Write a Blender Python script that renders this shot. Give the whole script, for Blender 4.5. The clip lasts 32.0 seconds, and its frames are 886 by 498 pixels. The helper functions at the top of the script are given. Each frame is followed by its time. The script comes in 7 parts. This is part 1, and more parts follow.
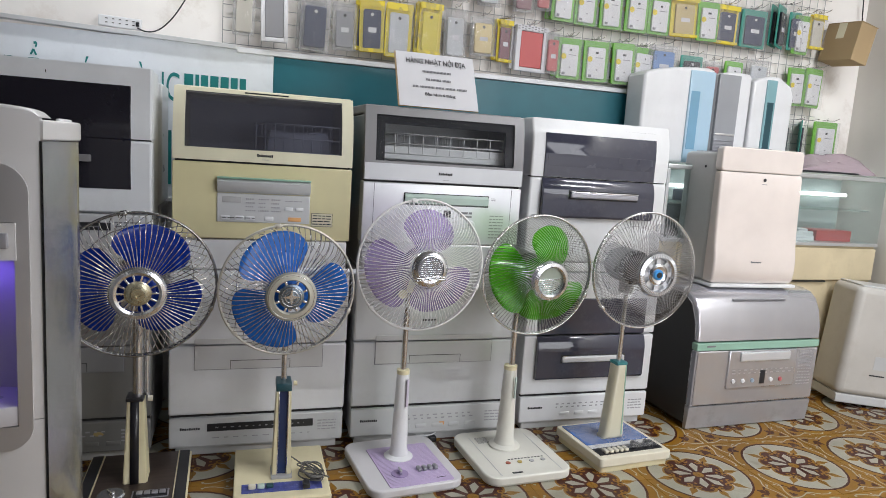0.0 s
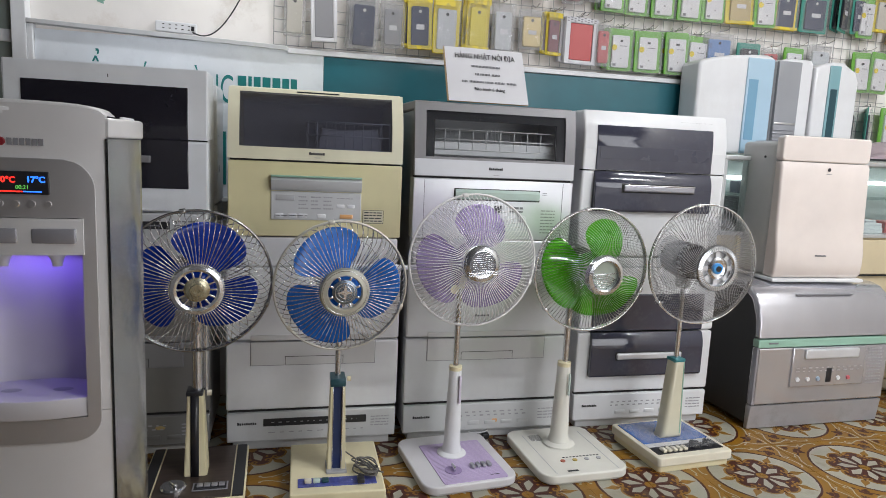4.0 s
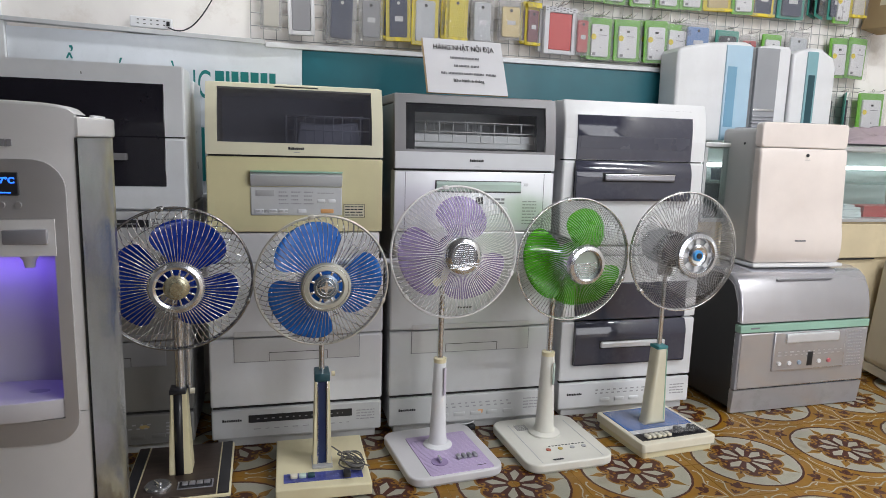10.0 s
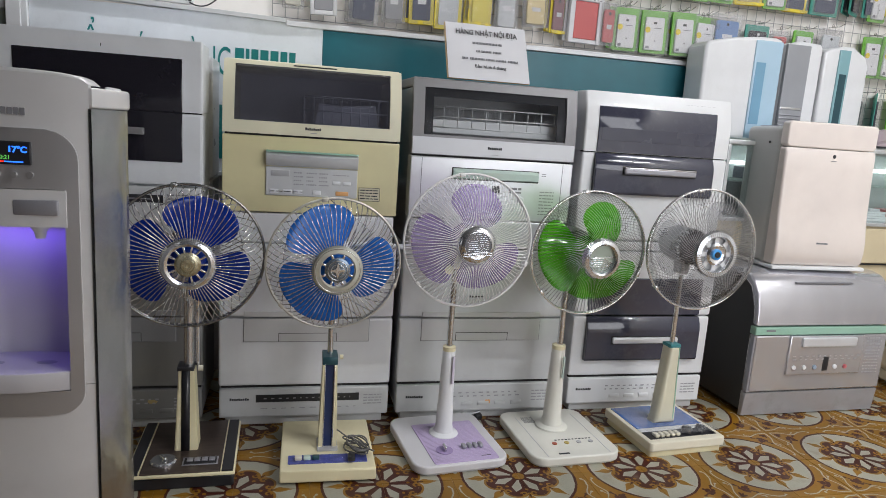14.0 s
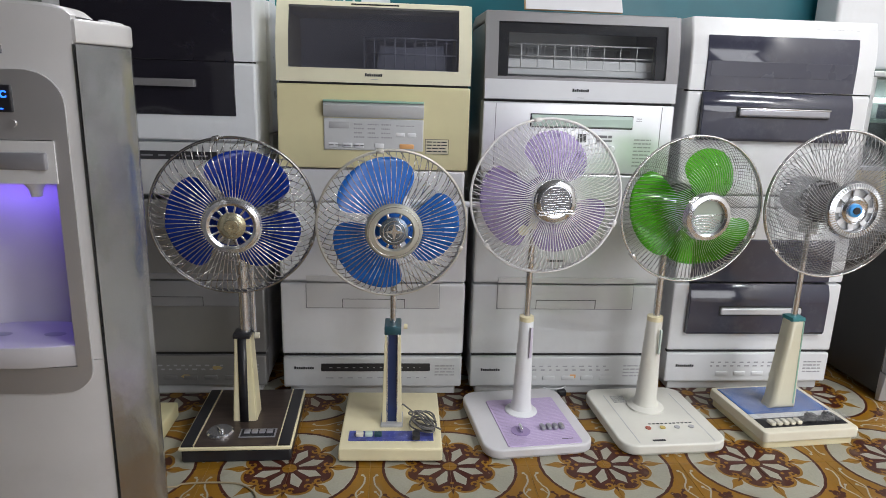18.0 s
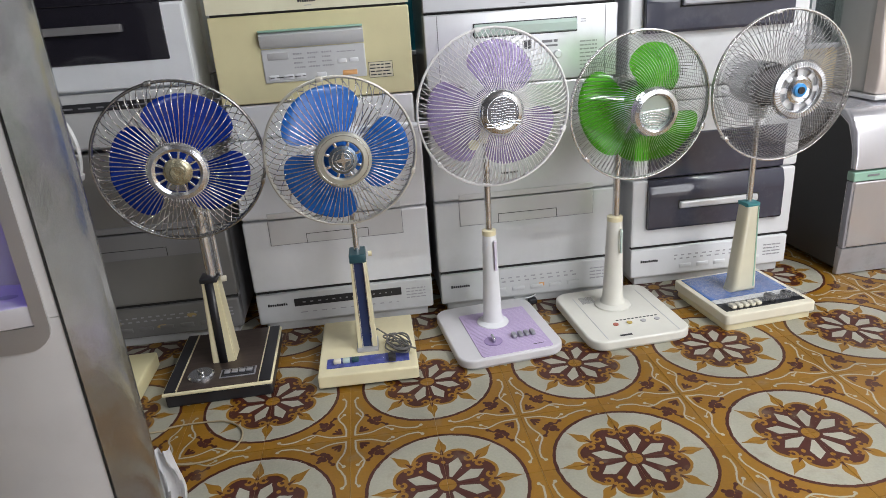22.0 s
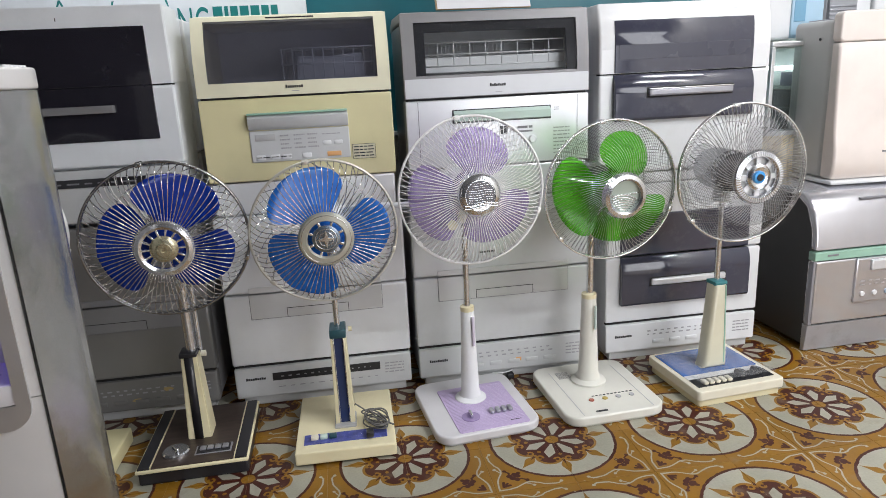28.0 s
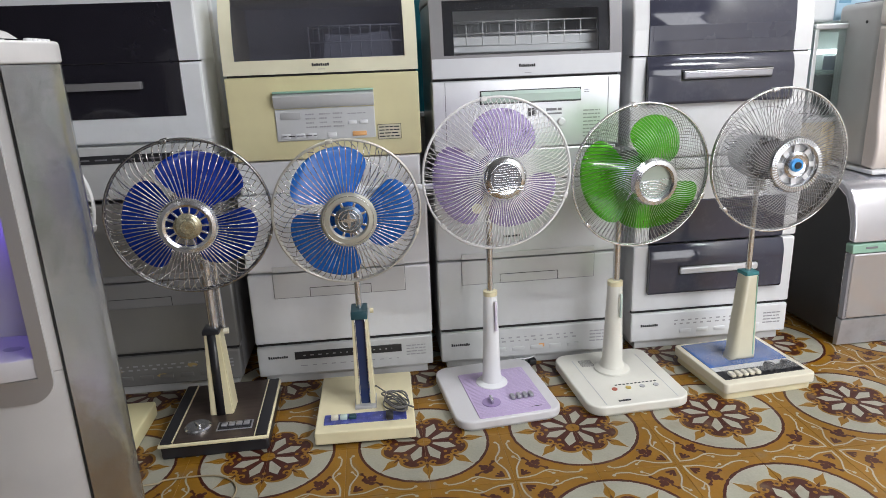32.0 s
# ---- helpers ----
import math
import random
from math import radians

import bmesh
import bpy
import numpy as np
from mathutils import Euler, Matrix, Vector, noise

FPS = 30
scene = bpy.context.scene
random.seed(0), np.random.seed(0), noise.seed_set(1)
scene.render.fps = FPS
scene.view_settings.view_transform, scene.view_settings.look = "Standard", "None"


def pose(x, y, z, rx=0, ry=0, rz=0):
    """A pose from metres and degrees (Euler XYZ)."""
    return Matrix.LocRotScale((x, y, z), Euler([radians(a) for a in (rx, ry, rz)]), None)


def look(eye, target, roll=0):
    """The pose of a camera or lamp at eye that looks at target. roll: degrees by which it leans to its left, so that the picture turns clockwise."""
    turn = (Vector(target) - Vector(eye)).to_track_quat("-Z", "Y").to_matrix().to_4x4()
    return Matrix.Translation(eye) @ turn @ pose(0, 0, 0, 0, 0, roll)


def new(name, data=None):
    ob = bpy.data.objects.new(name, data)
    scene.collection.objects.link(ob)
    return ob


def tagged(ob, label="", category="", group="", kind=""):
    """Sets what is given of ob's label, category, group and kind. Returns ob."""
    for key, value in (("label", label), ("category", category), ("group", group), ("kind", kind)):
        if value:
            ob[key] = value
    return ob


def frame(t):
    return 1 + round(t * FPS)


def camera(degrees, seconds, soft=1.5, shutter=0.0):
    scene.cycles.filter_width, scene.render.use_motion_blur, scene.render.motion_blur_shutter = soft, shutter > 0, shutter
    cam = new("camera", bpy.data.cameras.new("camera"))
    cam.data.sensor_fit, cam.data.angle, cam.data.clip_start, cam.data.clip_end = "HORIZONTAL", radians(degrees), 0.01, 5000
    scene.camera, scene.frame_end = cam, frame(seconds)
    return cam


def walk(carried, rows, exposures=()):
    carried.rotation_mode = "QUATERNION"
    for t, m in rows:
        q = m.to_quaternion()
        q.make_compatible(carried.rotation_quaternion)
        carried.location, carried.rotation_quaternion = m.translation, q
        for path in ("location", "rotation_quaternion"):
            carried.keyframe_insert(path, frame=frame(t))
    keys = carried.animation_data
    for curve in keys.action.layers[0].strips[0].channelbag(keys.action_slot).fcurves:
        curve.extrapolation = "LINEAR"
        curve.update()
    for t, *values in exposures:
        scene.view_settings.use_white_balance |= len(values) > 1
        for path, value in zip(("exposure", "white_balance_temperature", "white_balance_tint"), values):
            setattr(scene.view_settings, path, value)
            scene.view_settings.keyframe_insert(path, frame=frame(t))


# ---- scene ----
cam = camera(68.0, 32.0, soft=0.65)

PATH = [
    (0, (0.5135, -1.6986, 0.9988), (1.1142, 0.1881, 0.7132), 3.87),
    (0.5, (0.5120, -1.6856, 0.9950), (1.0370, 0.2194, 0.6885), 4.40),
    (1, (0.5222, -1.6780, 0.9933), (1.0528, 0.2215, 0.6595), 3.14),
    (1.5, (0.5076, -1.6828, 0.9926), (1.0377, 0.2205, 0.6827), 3.92),
    (2, (0.4973, -1.6729, 0.9882), (0.9525, 0.2544, 0.7092), 3.27),
    (2.5, (0.5221, -1.6764, 0.9948), (1.0283, 0.2392, 0.7221), 2.37),
    (3, (0.5262, -1.7000, 0.9930), (1.0927, 0.1983, 0.7154), 3.27),
    (3.5, (0.5020, -1.6855, 0.9804), (1.0060, 0.2285, 0.6922), 3.29),
    (5.5, (0.5018, -1.6867, 0.9839), (0.9224, 0.2472, 0.6937), 1.85),
    (6, (0.5032, -1.6812, 0.9846), (0.9047, 0.2557, 0.6918), 1.53),
    (6.5, (0.5197, -1.6870, 0.9841), (0.9872, 0.2339, 0.6830), 1.13),
    (7, (0.5268, -1.6877, 0.9875), (1.0397, 0.2211, 0.6835), 1.32),
    (7.5, (0.5308, -1.6952, 0.9860), (1.0556, 0.2101, 0.6790), 1.39),
    (8, (0.5228, -1.6957, 0.9867), (1.0249, 0.2147, 0.6761), 2.23),
    (8.5, (0.5224, -1.6915, 0.9858), (1.0021, 0.2256, 0.6815), 2.06),
    (9, (0.5183, -1.6856, 0.9845), (1.0051, 0.2297, 0.6805), 1.82),
    (9.5, (0.5227, -1.6897, 0.9865), (1.0026, 0.2264, 0.6733), 1.89),
    (10, (0.5210, -1.6892, 0.9835), (1.0206, 0.2217, 0.6683), 1.70),
    (10.5, (0.5165, -1.6875, 0.9843), (1.0115, 0.2242, 0.6723), 1.95),
    (11, (0.5159, -1.6879, 0.9829), (1.0017, 0.2264, 0.6680), 1.89),
    (11.5, (0.5175, -1.6880, 0.9822), (0.9942, 0.2272, 0.6600), 1.67),
    (12, (0.5191, -1.6859, 0.9805), (0.9891, 0.2299, 0.6535), 1.70),
    (12.5, (0.5236, -1.6879, 0.9797), (0.9874, 0.2276, 0.6446), 1.45),
    (13, (0.5236, -1.6815, 0.9773), (1.0015, 0.2309, 0.6359), 1.93),
    (13.5, (0.5183, -1.6740, 0.9814), (0.9999, 0.2326, 0.6192), 3.25),
    (15.5, (0.661, -1.593, 0.972), (1.028, 0.344, 0.638), 3.2),
    (16, (0.707, -1.504, 0.957), (1.02, 0.438, 0.596), 1.1),
    (16.5, (0.696, -1.487, 0.943), (0.958, 0.459, 0.565), 1.2),
    (17, (0.676, -1.475, 0.941), (0.878, 0.466, 0.505), 1.6),
    (17.5, (0.674, -1.482, 0.938), (0.829, 0.457, 0.472), 1.1),
    (18, (0.65, -1.474, 0.94), (0.802, 0.459, 0.452), 1.8),
    (18.5, (0.656, -1.478, 0.924), (0.801, 0.455, 0.434), 1.9),
    (19, (0.662, -1.481, 0.913), (0.726, 0.459, 0.433), -0.2),
    (19.5, (0.64, -1.49, 0.922), (0.706, 0.445, 0.424), 0.6),
    (20, (0.655, -1.486, 0.936), (0.761, 0.432, 0.379), -0.5),
    (20.5, (0.68, -1.494, 0.939), (0.838, 0.404, 0.329), -2.1),
    (21, (0.699, -1.497, 0.932), (0.831, 0.394, 0.295), -3.1),
    (21.5, (0.685, -1.489, 0.946), (0.841, 0.366, 0.216), -3.0),
    (22, (0.709, -1.492, 0.933), (0.905, 0.369, 0.226), -4.0),
    (22.5, (0.723, -1.494, 0.935), (0.895, 0.383, 0.266), -5.1),
    (23, (0.723, -1.512, 0.944), (0.892, 0.383, 0.326), -5.5),
    (23.5, (0.731, -1.52, 0.951), (0.89, 0.386, 0.366), -5.6),
    (24, (0.733, -1.522, 0.949), (0.865, 0.391, 0.382), -6.2),
    (24.5, (0.721, -1.53, 0.951), (0.849, 0.393, 0.416), -6.6),
    (25, (0.718, -1.527, 0.96), (0.855, 0.401, 0.448), -6.7),
    (25.5, (0.714, -1.525, 0.967), (0.873, 0.405, 0.469), -6.1),
    (26, (0.721, -1.532, 0.973), (0.898, 0.401, 0.492), -6.0),
    (26.5, (0.715, -1.531, 0.978), (0.971, 0.389, 0.478), -4.3),
    (28.5, (0.704, -1.528, 0.97), (0.982, 0.384, 0.454), -2.7),
    (29, (0.713, -1.529, 0.975), (0.978, 0.385, 0.462), -3.0),
    (29.5, (0.711, -1.523, 0.974), (0.967, 0.389, 0.447), -2.8),
    (30, (0.714, -1.523, 0.966), (0.963, 0.391, 0.444), -3.1),
    (30.5, (0.707, -1.524, 0.968), (0.947, 0.391, 0.445), -2.7),
    (31, (0.702, -1.523, 0.971), (0.95, 0.388, 0.437), -2.2),
    (31.5, (0.705, -1.516, 0.97), (0.95, 0.394, 0.429), -2.4),
    (32, (0.716, -1.508, 0.967), (0.911, 0.401, 0.403), -2.2),
]
walk(cam, [(t, look(eye, aim, lean)) for t, eye, aim, lean in PATH], [(0.0, -0.1), (6.0, -0.18), (13.0, -0.15), (15.0, -0.3), (16.0, -0.27), (17.0, -0.02), (19.0, 0.05), (20.0, 0.17), (32.0, 0.17)])

# world and lights: a closed shop lit by ceiling tubes and one added low tube
world = bpy.data.worlds.new("world")
scene.world = world
world.use_nodes = True
world.node_tree.nodes["Background"].inputs[0].default_value = (0.55, 0.62, 0.7, 1)
world.node_tree.nodes["Background"].inputs[1].default_value = 0.15


def area_lamp(name, at, target, sx, sy, power, color):
    d = bpy.data.lights.new(name, "AREA")
    d.shape, d.size, d.size_y, d.energy, d.color = "RECTANGLE", sx, sy, power, color
    ob = new(name, d)
    ob.matrix_world = look(at, target)
    return ob


# The last, low tube is added unseen to brighten the wall, sign and tops.
TUBES = [(2.75, -2.2, 2.72, 66), (2.78, -0.9, 2.72, 36), (0.35, 0.6, 2.2, 9)]
for tx, ty, tz, power in TUBES:
    area_lamp("tube_light", (tx, ty, tz - 0.06), (tx, ty, 0), 1.2, 0.05, power, (0.968, 0.983, 1.012))


# daylight from the open shop front behind the camera
area_lamp("shopfront_daylight", (2.5, -3.62, 1.1), (2.5, 0, 1.0), 1.56, 2.0, 40, (0.96, 0.97, 1.01))


# materials
def node(nt, kind, **values):
    n = nt.nodes.new(kind)
    for k, v in values.items():
        if k == "operation":
            n.operation = v
        elif k == "blend":
            n.blend_type = v
    return n


def mat(name, color, rough=0.4, metal=0.0, vary=0.06, scale=6.0, fine=220.0, bump=0.02, coat=0.0, spec=0.5, dirt=None, dirt_amount=0.0,
        stretch=(1, 1, 1), trans=0.0, emit=None, power=0.0, alpha=1.0):
    m = bpy.data.materials.new(name)
    m.use_nodes = True
    nt = m.node_tree
    b = nt.nodes["Principled BSDF"]
    tc = nt.nodes.new("ShaderNodeTexCoord")
    mp = nt.nodes.new("ShaderNodeMapping")
    mp.inputs["Scale"].default_value = stretch
    nt.links.new(tc.outputs["Object"], mp.inputs[0])
    big = nt.nodes.new("ShaderNodeTexNoise")
    big.inputs["Scale"].default_value, big.inputs["Detail"].default_value = scale, 5
    small = nt.nodes.new("ShaderNodeTexNoise")
    small.inputs["Scale"].default_value, small.inputs["Detail"].default_value = fine, 2
    nt.links.new(mp.outputs[0], big.inputs[0])
    nt.links.new(mp.outputs[0], small.inputs[0])
    ramp = nt.nodes.new("ShaderNodeMapRange")
    ramp.inputs[1].default_value, ramp.inputs[2].default_value = 0.3, 0.7
    ramp.inputs[3].default_value, ramp.inputs[4].default_value = 1 - vary, 1 + vary
    nt.links.new(big.outputs[0], ramp.inputs[0])
    mix = nt.nodes.new("ShaderNodeVectorMath")
    mix.operation = "SCALE"
    mix.inputs[0].default_value = color
    nt.links.new(ramp.outputs[0], mix.inputs["Scale"])
    out = mix.outputs[0]
    if dirt:
        dn = nt.nodes.new("ShaderNodeTexNoise")
        dn.inputs["Scale"].default_value, dn.inputs["Detail"].default_value, dn.inputs["Roughness"].default_value = scale * 2.3, 8, 0.7
        nt.links.new(tc.outputs["Object"], dn.inputs[0])
        dr = nt.nodes.new("ShaderNodeMapRange")
        dr.inputs[1].default_value, dr.inputs[2].default_value, dr.inputs[4].default_value = 0.52, 0.75, dirt_amount
        nt.links.new(dn.outputs[0], dr.inputs[0])
        dm = nt.nodes.new("ShaderNodeMix")
        dm.data_type = "RGBA"
        nt.links.new(dr.outputs[0], dm.inputs[0])
        nt.links.new(out, dm.inputs[6])
        dm.inputs[7].default_value = (*dirt, 1)
        out = dm.outputs[2]
    nt.links.new(out, b.inputs["Base Color"])
    rr = nt.nodes.new("ShaderNodeMapRange")
    rr.inputs[3].default_value, rr.inputs[4].default_value = max(rough - 0.08, 0.02), rough + 0.1
    nt.links.new(big.outputs[0], rr.inputs[0])
    nt.links.new(rr.outputs[0], b.inputs["Roughness"])
    b.inputs["Metallic"].default_value = metal
    b.inputs["Specular IOR Level"].default_value = spec
    b.inputs["Coat Weight"].default_value = coat
    b.inputs["Coat Roughness"].default_value = 0.05
    b.inputs["Transmission Weight"].default_value = trans
    b.inputs["Alpha"].default_value = alpha
    if emit:
        b.inputs["Emission Color"].default_value = (*emit, 1)
        b.inputs["Emission Strength"].default_value = power
    if bump:
        bp = nt.nodes.new("ShaderNodeBump")
        bp.inputs["Strength"].default_value, bp.inputs["Distance"].default_value = bump, 0.002
        nt.links.new(small.outputs[0], bp.inputs["Height"])
        nt.links.new(bp.outputs[0], b.inputs["Normal"])
    return m


def see_through(name, tint, amount, rough=0.08, gloss=(0.8, 0.8, 0.8), body=None):
    """Thin tinted plastic or glass: part of the light passes straight on."""
    m = bpy.data.materials.new(name)
    m.use_nodes = True
    nt = m.node_tree
    b = nt.nodes["Principled BSDF"]
    b.inputs["Base Color"].default_value = (*(body or tint), 1)
    b.inputs["Roughness"].default_value = rough
    t = nt.nodes.new("ShaderNodeBsdfTransparent")
    t.inputs[0].default_value = (*tint, 1)
    mx = nt.nodes.new("ShaderNodeMixShader")
    noise_tex = nt.nodes.new("ShaderNodeTexNoise")
    noise_tex.inputs["Scale"].default_value = 9
    mr = nt.nodes.new("ShaderNodeMapRange")
    mr.inputs[3].default_value, mr.inputs[4].default_value = amount - 0.05, amount + 0.05
    nt.links.new(noise_tex.outputs[0], mr.inputs[0])
    nt.links.new(mr.outputs[0], mx.inputs[0])
    nt.links.new(b.outputs[0], mx.inputs[1])
    nt.links.new(t.outputs[0], mx.inputs[2])
    nt.links.new(mx.outputs[0], nt.nodes["Material Output"].inputs[0])
    return m


WHITE = mat("white_plastic", (0.74, 0.75, 0.77), 0.3, coat=0.2, dirt=(0.45, 0.42, 0.36), dirt_amount=0.12)
COOLWHITE = mat("cool_white_plastic", (0.74, 0.765, 0.8), 0.42, coat=0.0, dirt=(0.4, 0.4, 0.38), dirt_amount=0.12)
# White plastic toned down in colour against the strong light on flat tops.
DIMWHITE = mat("dimmed_white_plastic", (0.62, 0.61, 0.635), 0.34, coat=0.15, dirt=(0.42, 0.39, 0.34), dirt_amount=0.2)
IVORY = mat("ivory_plastic", (0.75, 0.71, 0.58), 0.32, coat=0.15, dirt=(0.5, 0.42, 0.28), dirt_amount=0.18)
CREAM = mat("cream_plastic", (0.76, 0.69, 0.46), 0.35, coat=0.1, dirt=(0.48, 0.38, 0.2), dirt_amount=0.25)
YELLOW = mat("yellowed_plastic", (0.69, 0.635, 0.38), 0.38, coat=0.2, dirt=(0.5, 0.4, 0.2), dirt_amount=0.12)
CREAMDOOR = mat("cream_door_plastic", (0.78, 0.75, 0.57), 0.34, coat=0.25, dirt=(0.5, 0.42, 0.25), dirt_amount=0.1)
GREYPL = mat("grey_plastic", (0.42, 0.42, 0.43), 0.42, dirt=(0.25, 0.23, 0.2), dirt_amount=0.25)
ASHGREY = mat("ash_grey_plastic", (0.19, 0.186, 0.182), 0.36, coat=0.15, dirt=(0.25, 0.23, 0.2), dirt_amount=0.2)
PALEGREY = mat("pale_grey_plastic", (0.56, 0.57, 0.58), 0.38, coat=0.1, dirt=(0.3, 0.28, 0.25), dirt_amount=0.15)
SILVER = mat("silver_paint", (0.7, 0.71, 0.74), 0.3, 0.35, coat=0.3, dirt=(0.35, 0.33, 0.3), dirt_amount=0.15, fine=900, bump=0.01)
MIDSILVER = mat("satin_grey_paint", (0.23, 0.225, 0.235), 0.46, 0.3, coat=0.0, dirt=(0.2, 0.24, 0.22), dirt_amount=0.2, fine=900, bump=0.01)
DKSILVER = mat("dark_silver_paint", (0.36, 0.36, 0.4), 0.34, 0.5, coat=0.2, dirt=(0.2, 0.19, 0.18), dirt_amount=0.2)
BLACKPL = mat("black_plastic", (0.02, 0.02, 0.024), 0.3)
BLACKMATT = mat("matt_black_plastic", (0.012, 0.012, 0.015), 0.6, spec=0.2)
DARKWIN = mat("dark_window_plastic", (0.016, 0.015, 0.022), 0.12, coat=0.5, bump=0.0, dirt=(0.08, 0.08, 0.09), dirt_amount=0.12)
BLUEWIN = mat("dark_blue_door_plastic", (0.046, 0.048, 0.074), 0.1, coat=0.6, bump=0.0, dirt=(0.14, 0.14, 0.17), dirt_amount=0.3)
SEAM = mat("seam_shadow_rubber", (0.015, 0.015, 0.016), 0.7)
CHROME = mat("chrome", (0.72, 0.73, 0.76), 0.14, 0.92, dirt=(0.4, 0.38, 0.36), dirt_amount=0.2, bump=0.0)
CHROMEWIRE = mat("chrome_wire", (0.6, 0.59, 0.58), 0.25, 0.95, dirt=(0.25, 0.2, 0.16), dirt_amount=0.3, bump=0.0, scale=20)
WHITEWIRE = mat("white_coated_wire", (0.78, 0.78, 0.78), 0.35, dirt=(0.5, 0.48, 0.42), dirt_amount=0.25, bump=0.0, scale=20)
# vary puts the cloudy reflections into the colour as blotches; dirt comes on top
STEEL = mat("dull_steel", (0.53, 0.53, 0.53), 0.22, 0.95, vary=0.2, scale=5, fine=14, bump=1.0, dirt=(0.34, 0.3, 0.25), dirt_amount=0.22)
GOLD = mat("gold_badge", (0.5, 0.47, 0.34), 0.22, 0.75, vary=0.2, scale=70)
CHAMPAGNE = mat("champagne_metal", (0.56, 0.56, 0.5), 0.3, 0.7)
WOODTONE = mat("brown_metal_plate", (0.078, 0.058, 0.05), 0.32, 0.4, vary=0.25, stretch=(2, 20, 2), dirt=(0.12, 0.1, 0.09), dirt_amount=0.4)
GREENTRIM = mat("sea_green_plastic", (0.3, 0.5, 0.4), 0.35, coat=0.2)
SAGE = mat("sage_metal", (0.34, 0.4, 0.36), 0.3, 0.5, coat=0.3)
DARKDISC = mat("dark_grille_plastic", (0.1, 0.1, 0.12), 0.35)
PALEGREEN = mat("pale_green_plastic", (0.55, 0.68, 0.62), 0.25, coat=0.4)
TEALDARK = mat("dark_teal_plastic", (0.02, 0.07, 0.09), 0.35)
BLUELABEL = mat("blue_printed_plate", (0.06, 0.075, 0.3), 0.3, vary=0.4, scale=40, dirt=(0.26, 0.3, 0.55), dirt_amount=0.55)
SKYBLUE = mat("blue_printed_foil", (0.045, 0.14, 0.46), 0.14, vary=0.3, scale=14, coat=0.6, dirt=(0.3, 0.42, 0.7), dirt_amount=0.3)
LILAC = mat("lilac_plate", (0.5, 0.4, 0.62), 0.4, vary=0.06, scale=150)
PINK = mat("pale_pink_plastic", (0.77, 0.695, 0.655), 0.13, coat=0.5, dirt=(0.6, 0.5, 0.45), dirt_amount=0.1)
INK = mat("dark_ink", (0.03, 0.03, 0.035), 0.6)
GREYINK = mat("grey_ink", (0.2, 0.2, 0.22), 0.6)
FAINTINK = mat("faint_grey_ink", (0.34, 0.34, 0.36), 0.6)
ORANGE = mat("orange_key", (0.75, 0.4, 0.16), 0.4)
PAPER = mat("paper", (0.68, 0.68, 0.71), 0.8, bump=0.1)
PAPERCREAM = mat("cream_sticker", (0.7, 0.66, 0.5), 0.7)
CARDBOARD = mat("cardboard", (0.4, 0.29, 0.16), 0.85)
BLADEBLUE = see_through("deep_blue_blade", (0.015, 0.06, 0.55), 0.2, 0.14, body=(0.006, 0.03, 0.27))
BLADESKY = see_through("bright_blue_blade", (0.04, 0.2, 0.7), 0.18, 0.16, body=(0.022, 0.155, 0.58))
BLADELILAC = see_through("lilac_blade", (0.72, 0.62, 0.86), 0.56, 0.12, body=(0.36, 0.27, 0.56))
BLADEGREEN = see_through("green_blade", (0.2, 0.78, 0.06), 0.52, 0.06, body=(0.085, 0.4, 0.012))
BLADECLEAR = see_through("smoky_clear_blade", (0.8, 0.8, 0.82), 0.76, 0.06, body=(0.5, 0.5, 0.52))
SMOKEWIN = see_through("smoky_window", (0.74, 0.75, 0.8), 0.76, 0.12, body=(0.1, 0.1, 0.125))
CLEARWIN = see_through("clear_window", (0.96, 0.97, 0.98), 0.93, 0.1, body=(0.12, 0.12, 0.13))
GLASS = see_through("showcase_glass", (0.9, 0.94, 0.93), 0.88, 0.03, body=(0.25, 0.3, 0.29))
FROSTED = see_through("frosted_green_glass", (0.6, 0.66, 0.62), 0.4, 0.25, body=(0.4, 0.45, 0.42))
FILM = see_through("clear_film", (0.97, 0.97, 0.97), 0.8, 0.05, body=(0.55, 0.55, 0.56))
TRAYPL = mat("rack_plastic", (0.66, 0.66, 0.66), 0.5)


# mesh helpers
def part(name, bm, material, parent, label="", smooth=True, angle=35):
    me = bpy.data.meshes.new(name)
    bm.normal_update()
    bm.to_mesh(me)
    bm.free()
    if smooth:
        for p in me.polygons:
            p.use_smooth = True
        me.set_sharp_from_angle(angle=radians(angle))
        for p in me.polygons:
            if len(p.vertices) > 4 or (p.area > 0.002 and max(abs(c) for c in p.normal) > 0.9999):
                p.use_smooth = False
    for m in (material if isinstance(material, (list, tuple)) else [material]):
        me.materials.append(m)
    ob = new(name, me)
    ob.parent = parent
    if label:
        tagged(ob, label)
    return ob


def thing(name, m, label, category, group="", kind=""):
    ob = new(name)
    ob.empty_display_size = 0.1
    ob.matrix_world = m
    return tagged(ob, label, category, group, kind)


def solid(name, bm, material, label, category="", group="", kind="", m=None, smooth=True):
    ob = part(name, bm, material, None, "", smooth)
    if m is not None:
        ob.matrix_world = m
    return tagged(ob, label, category, group, kind)


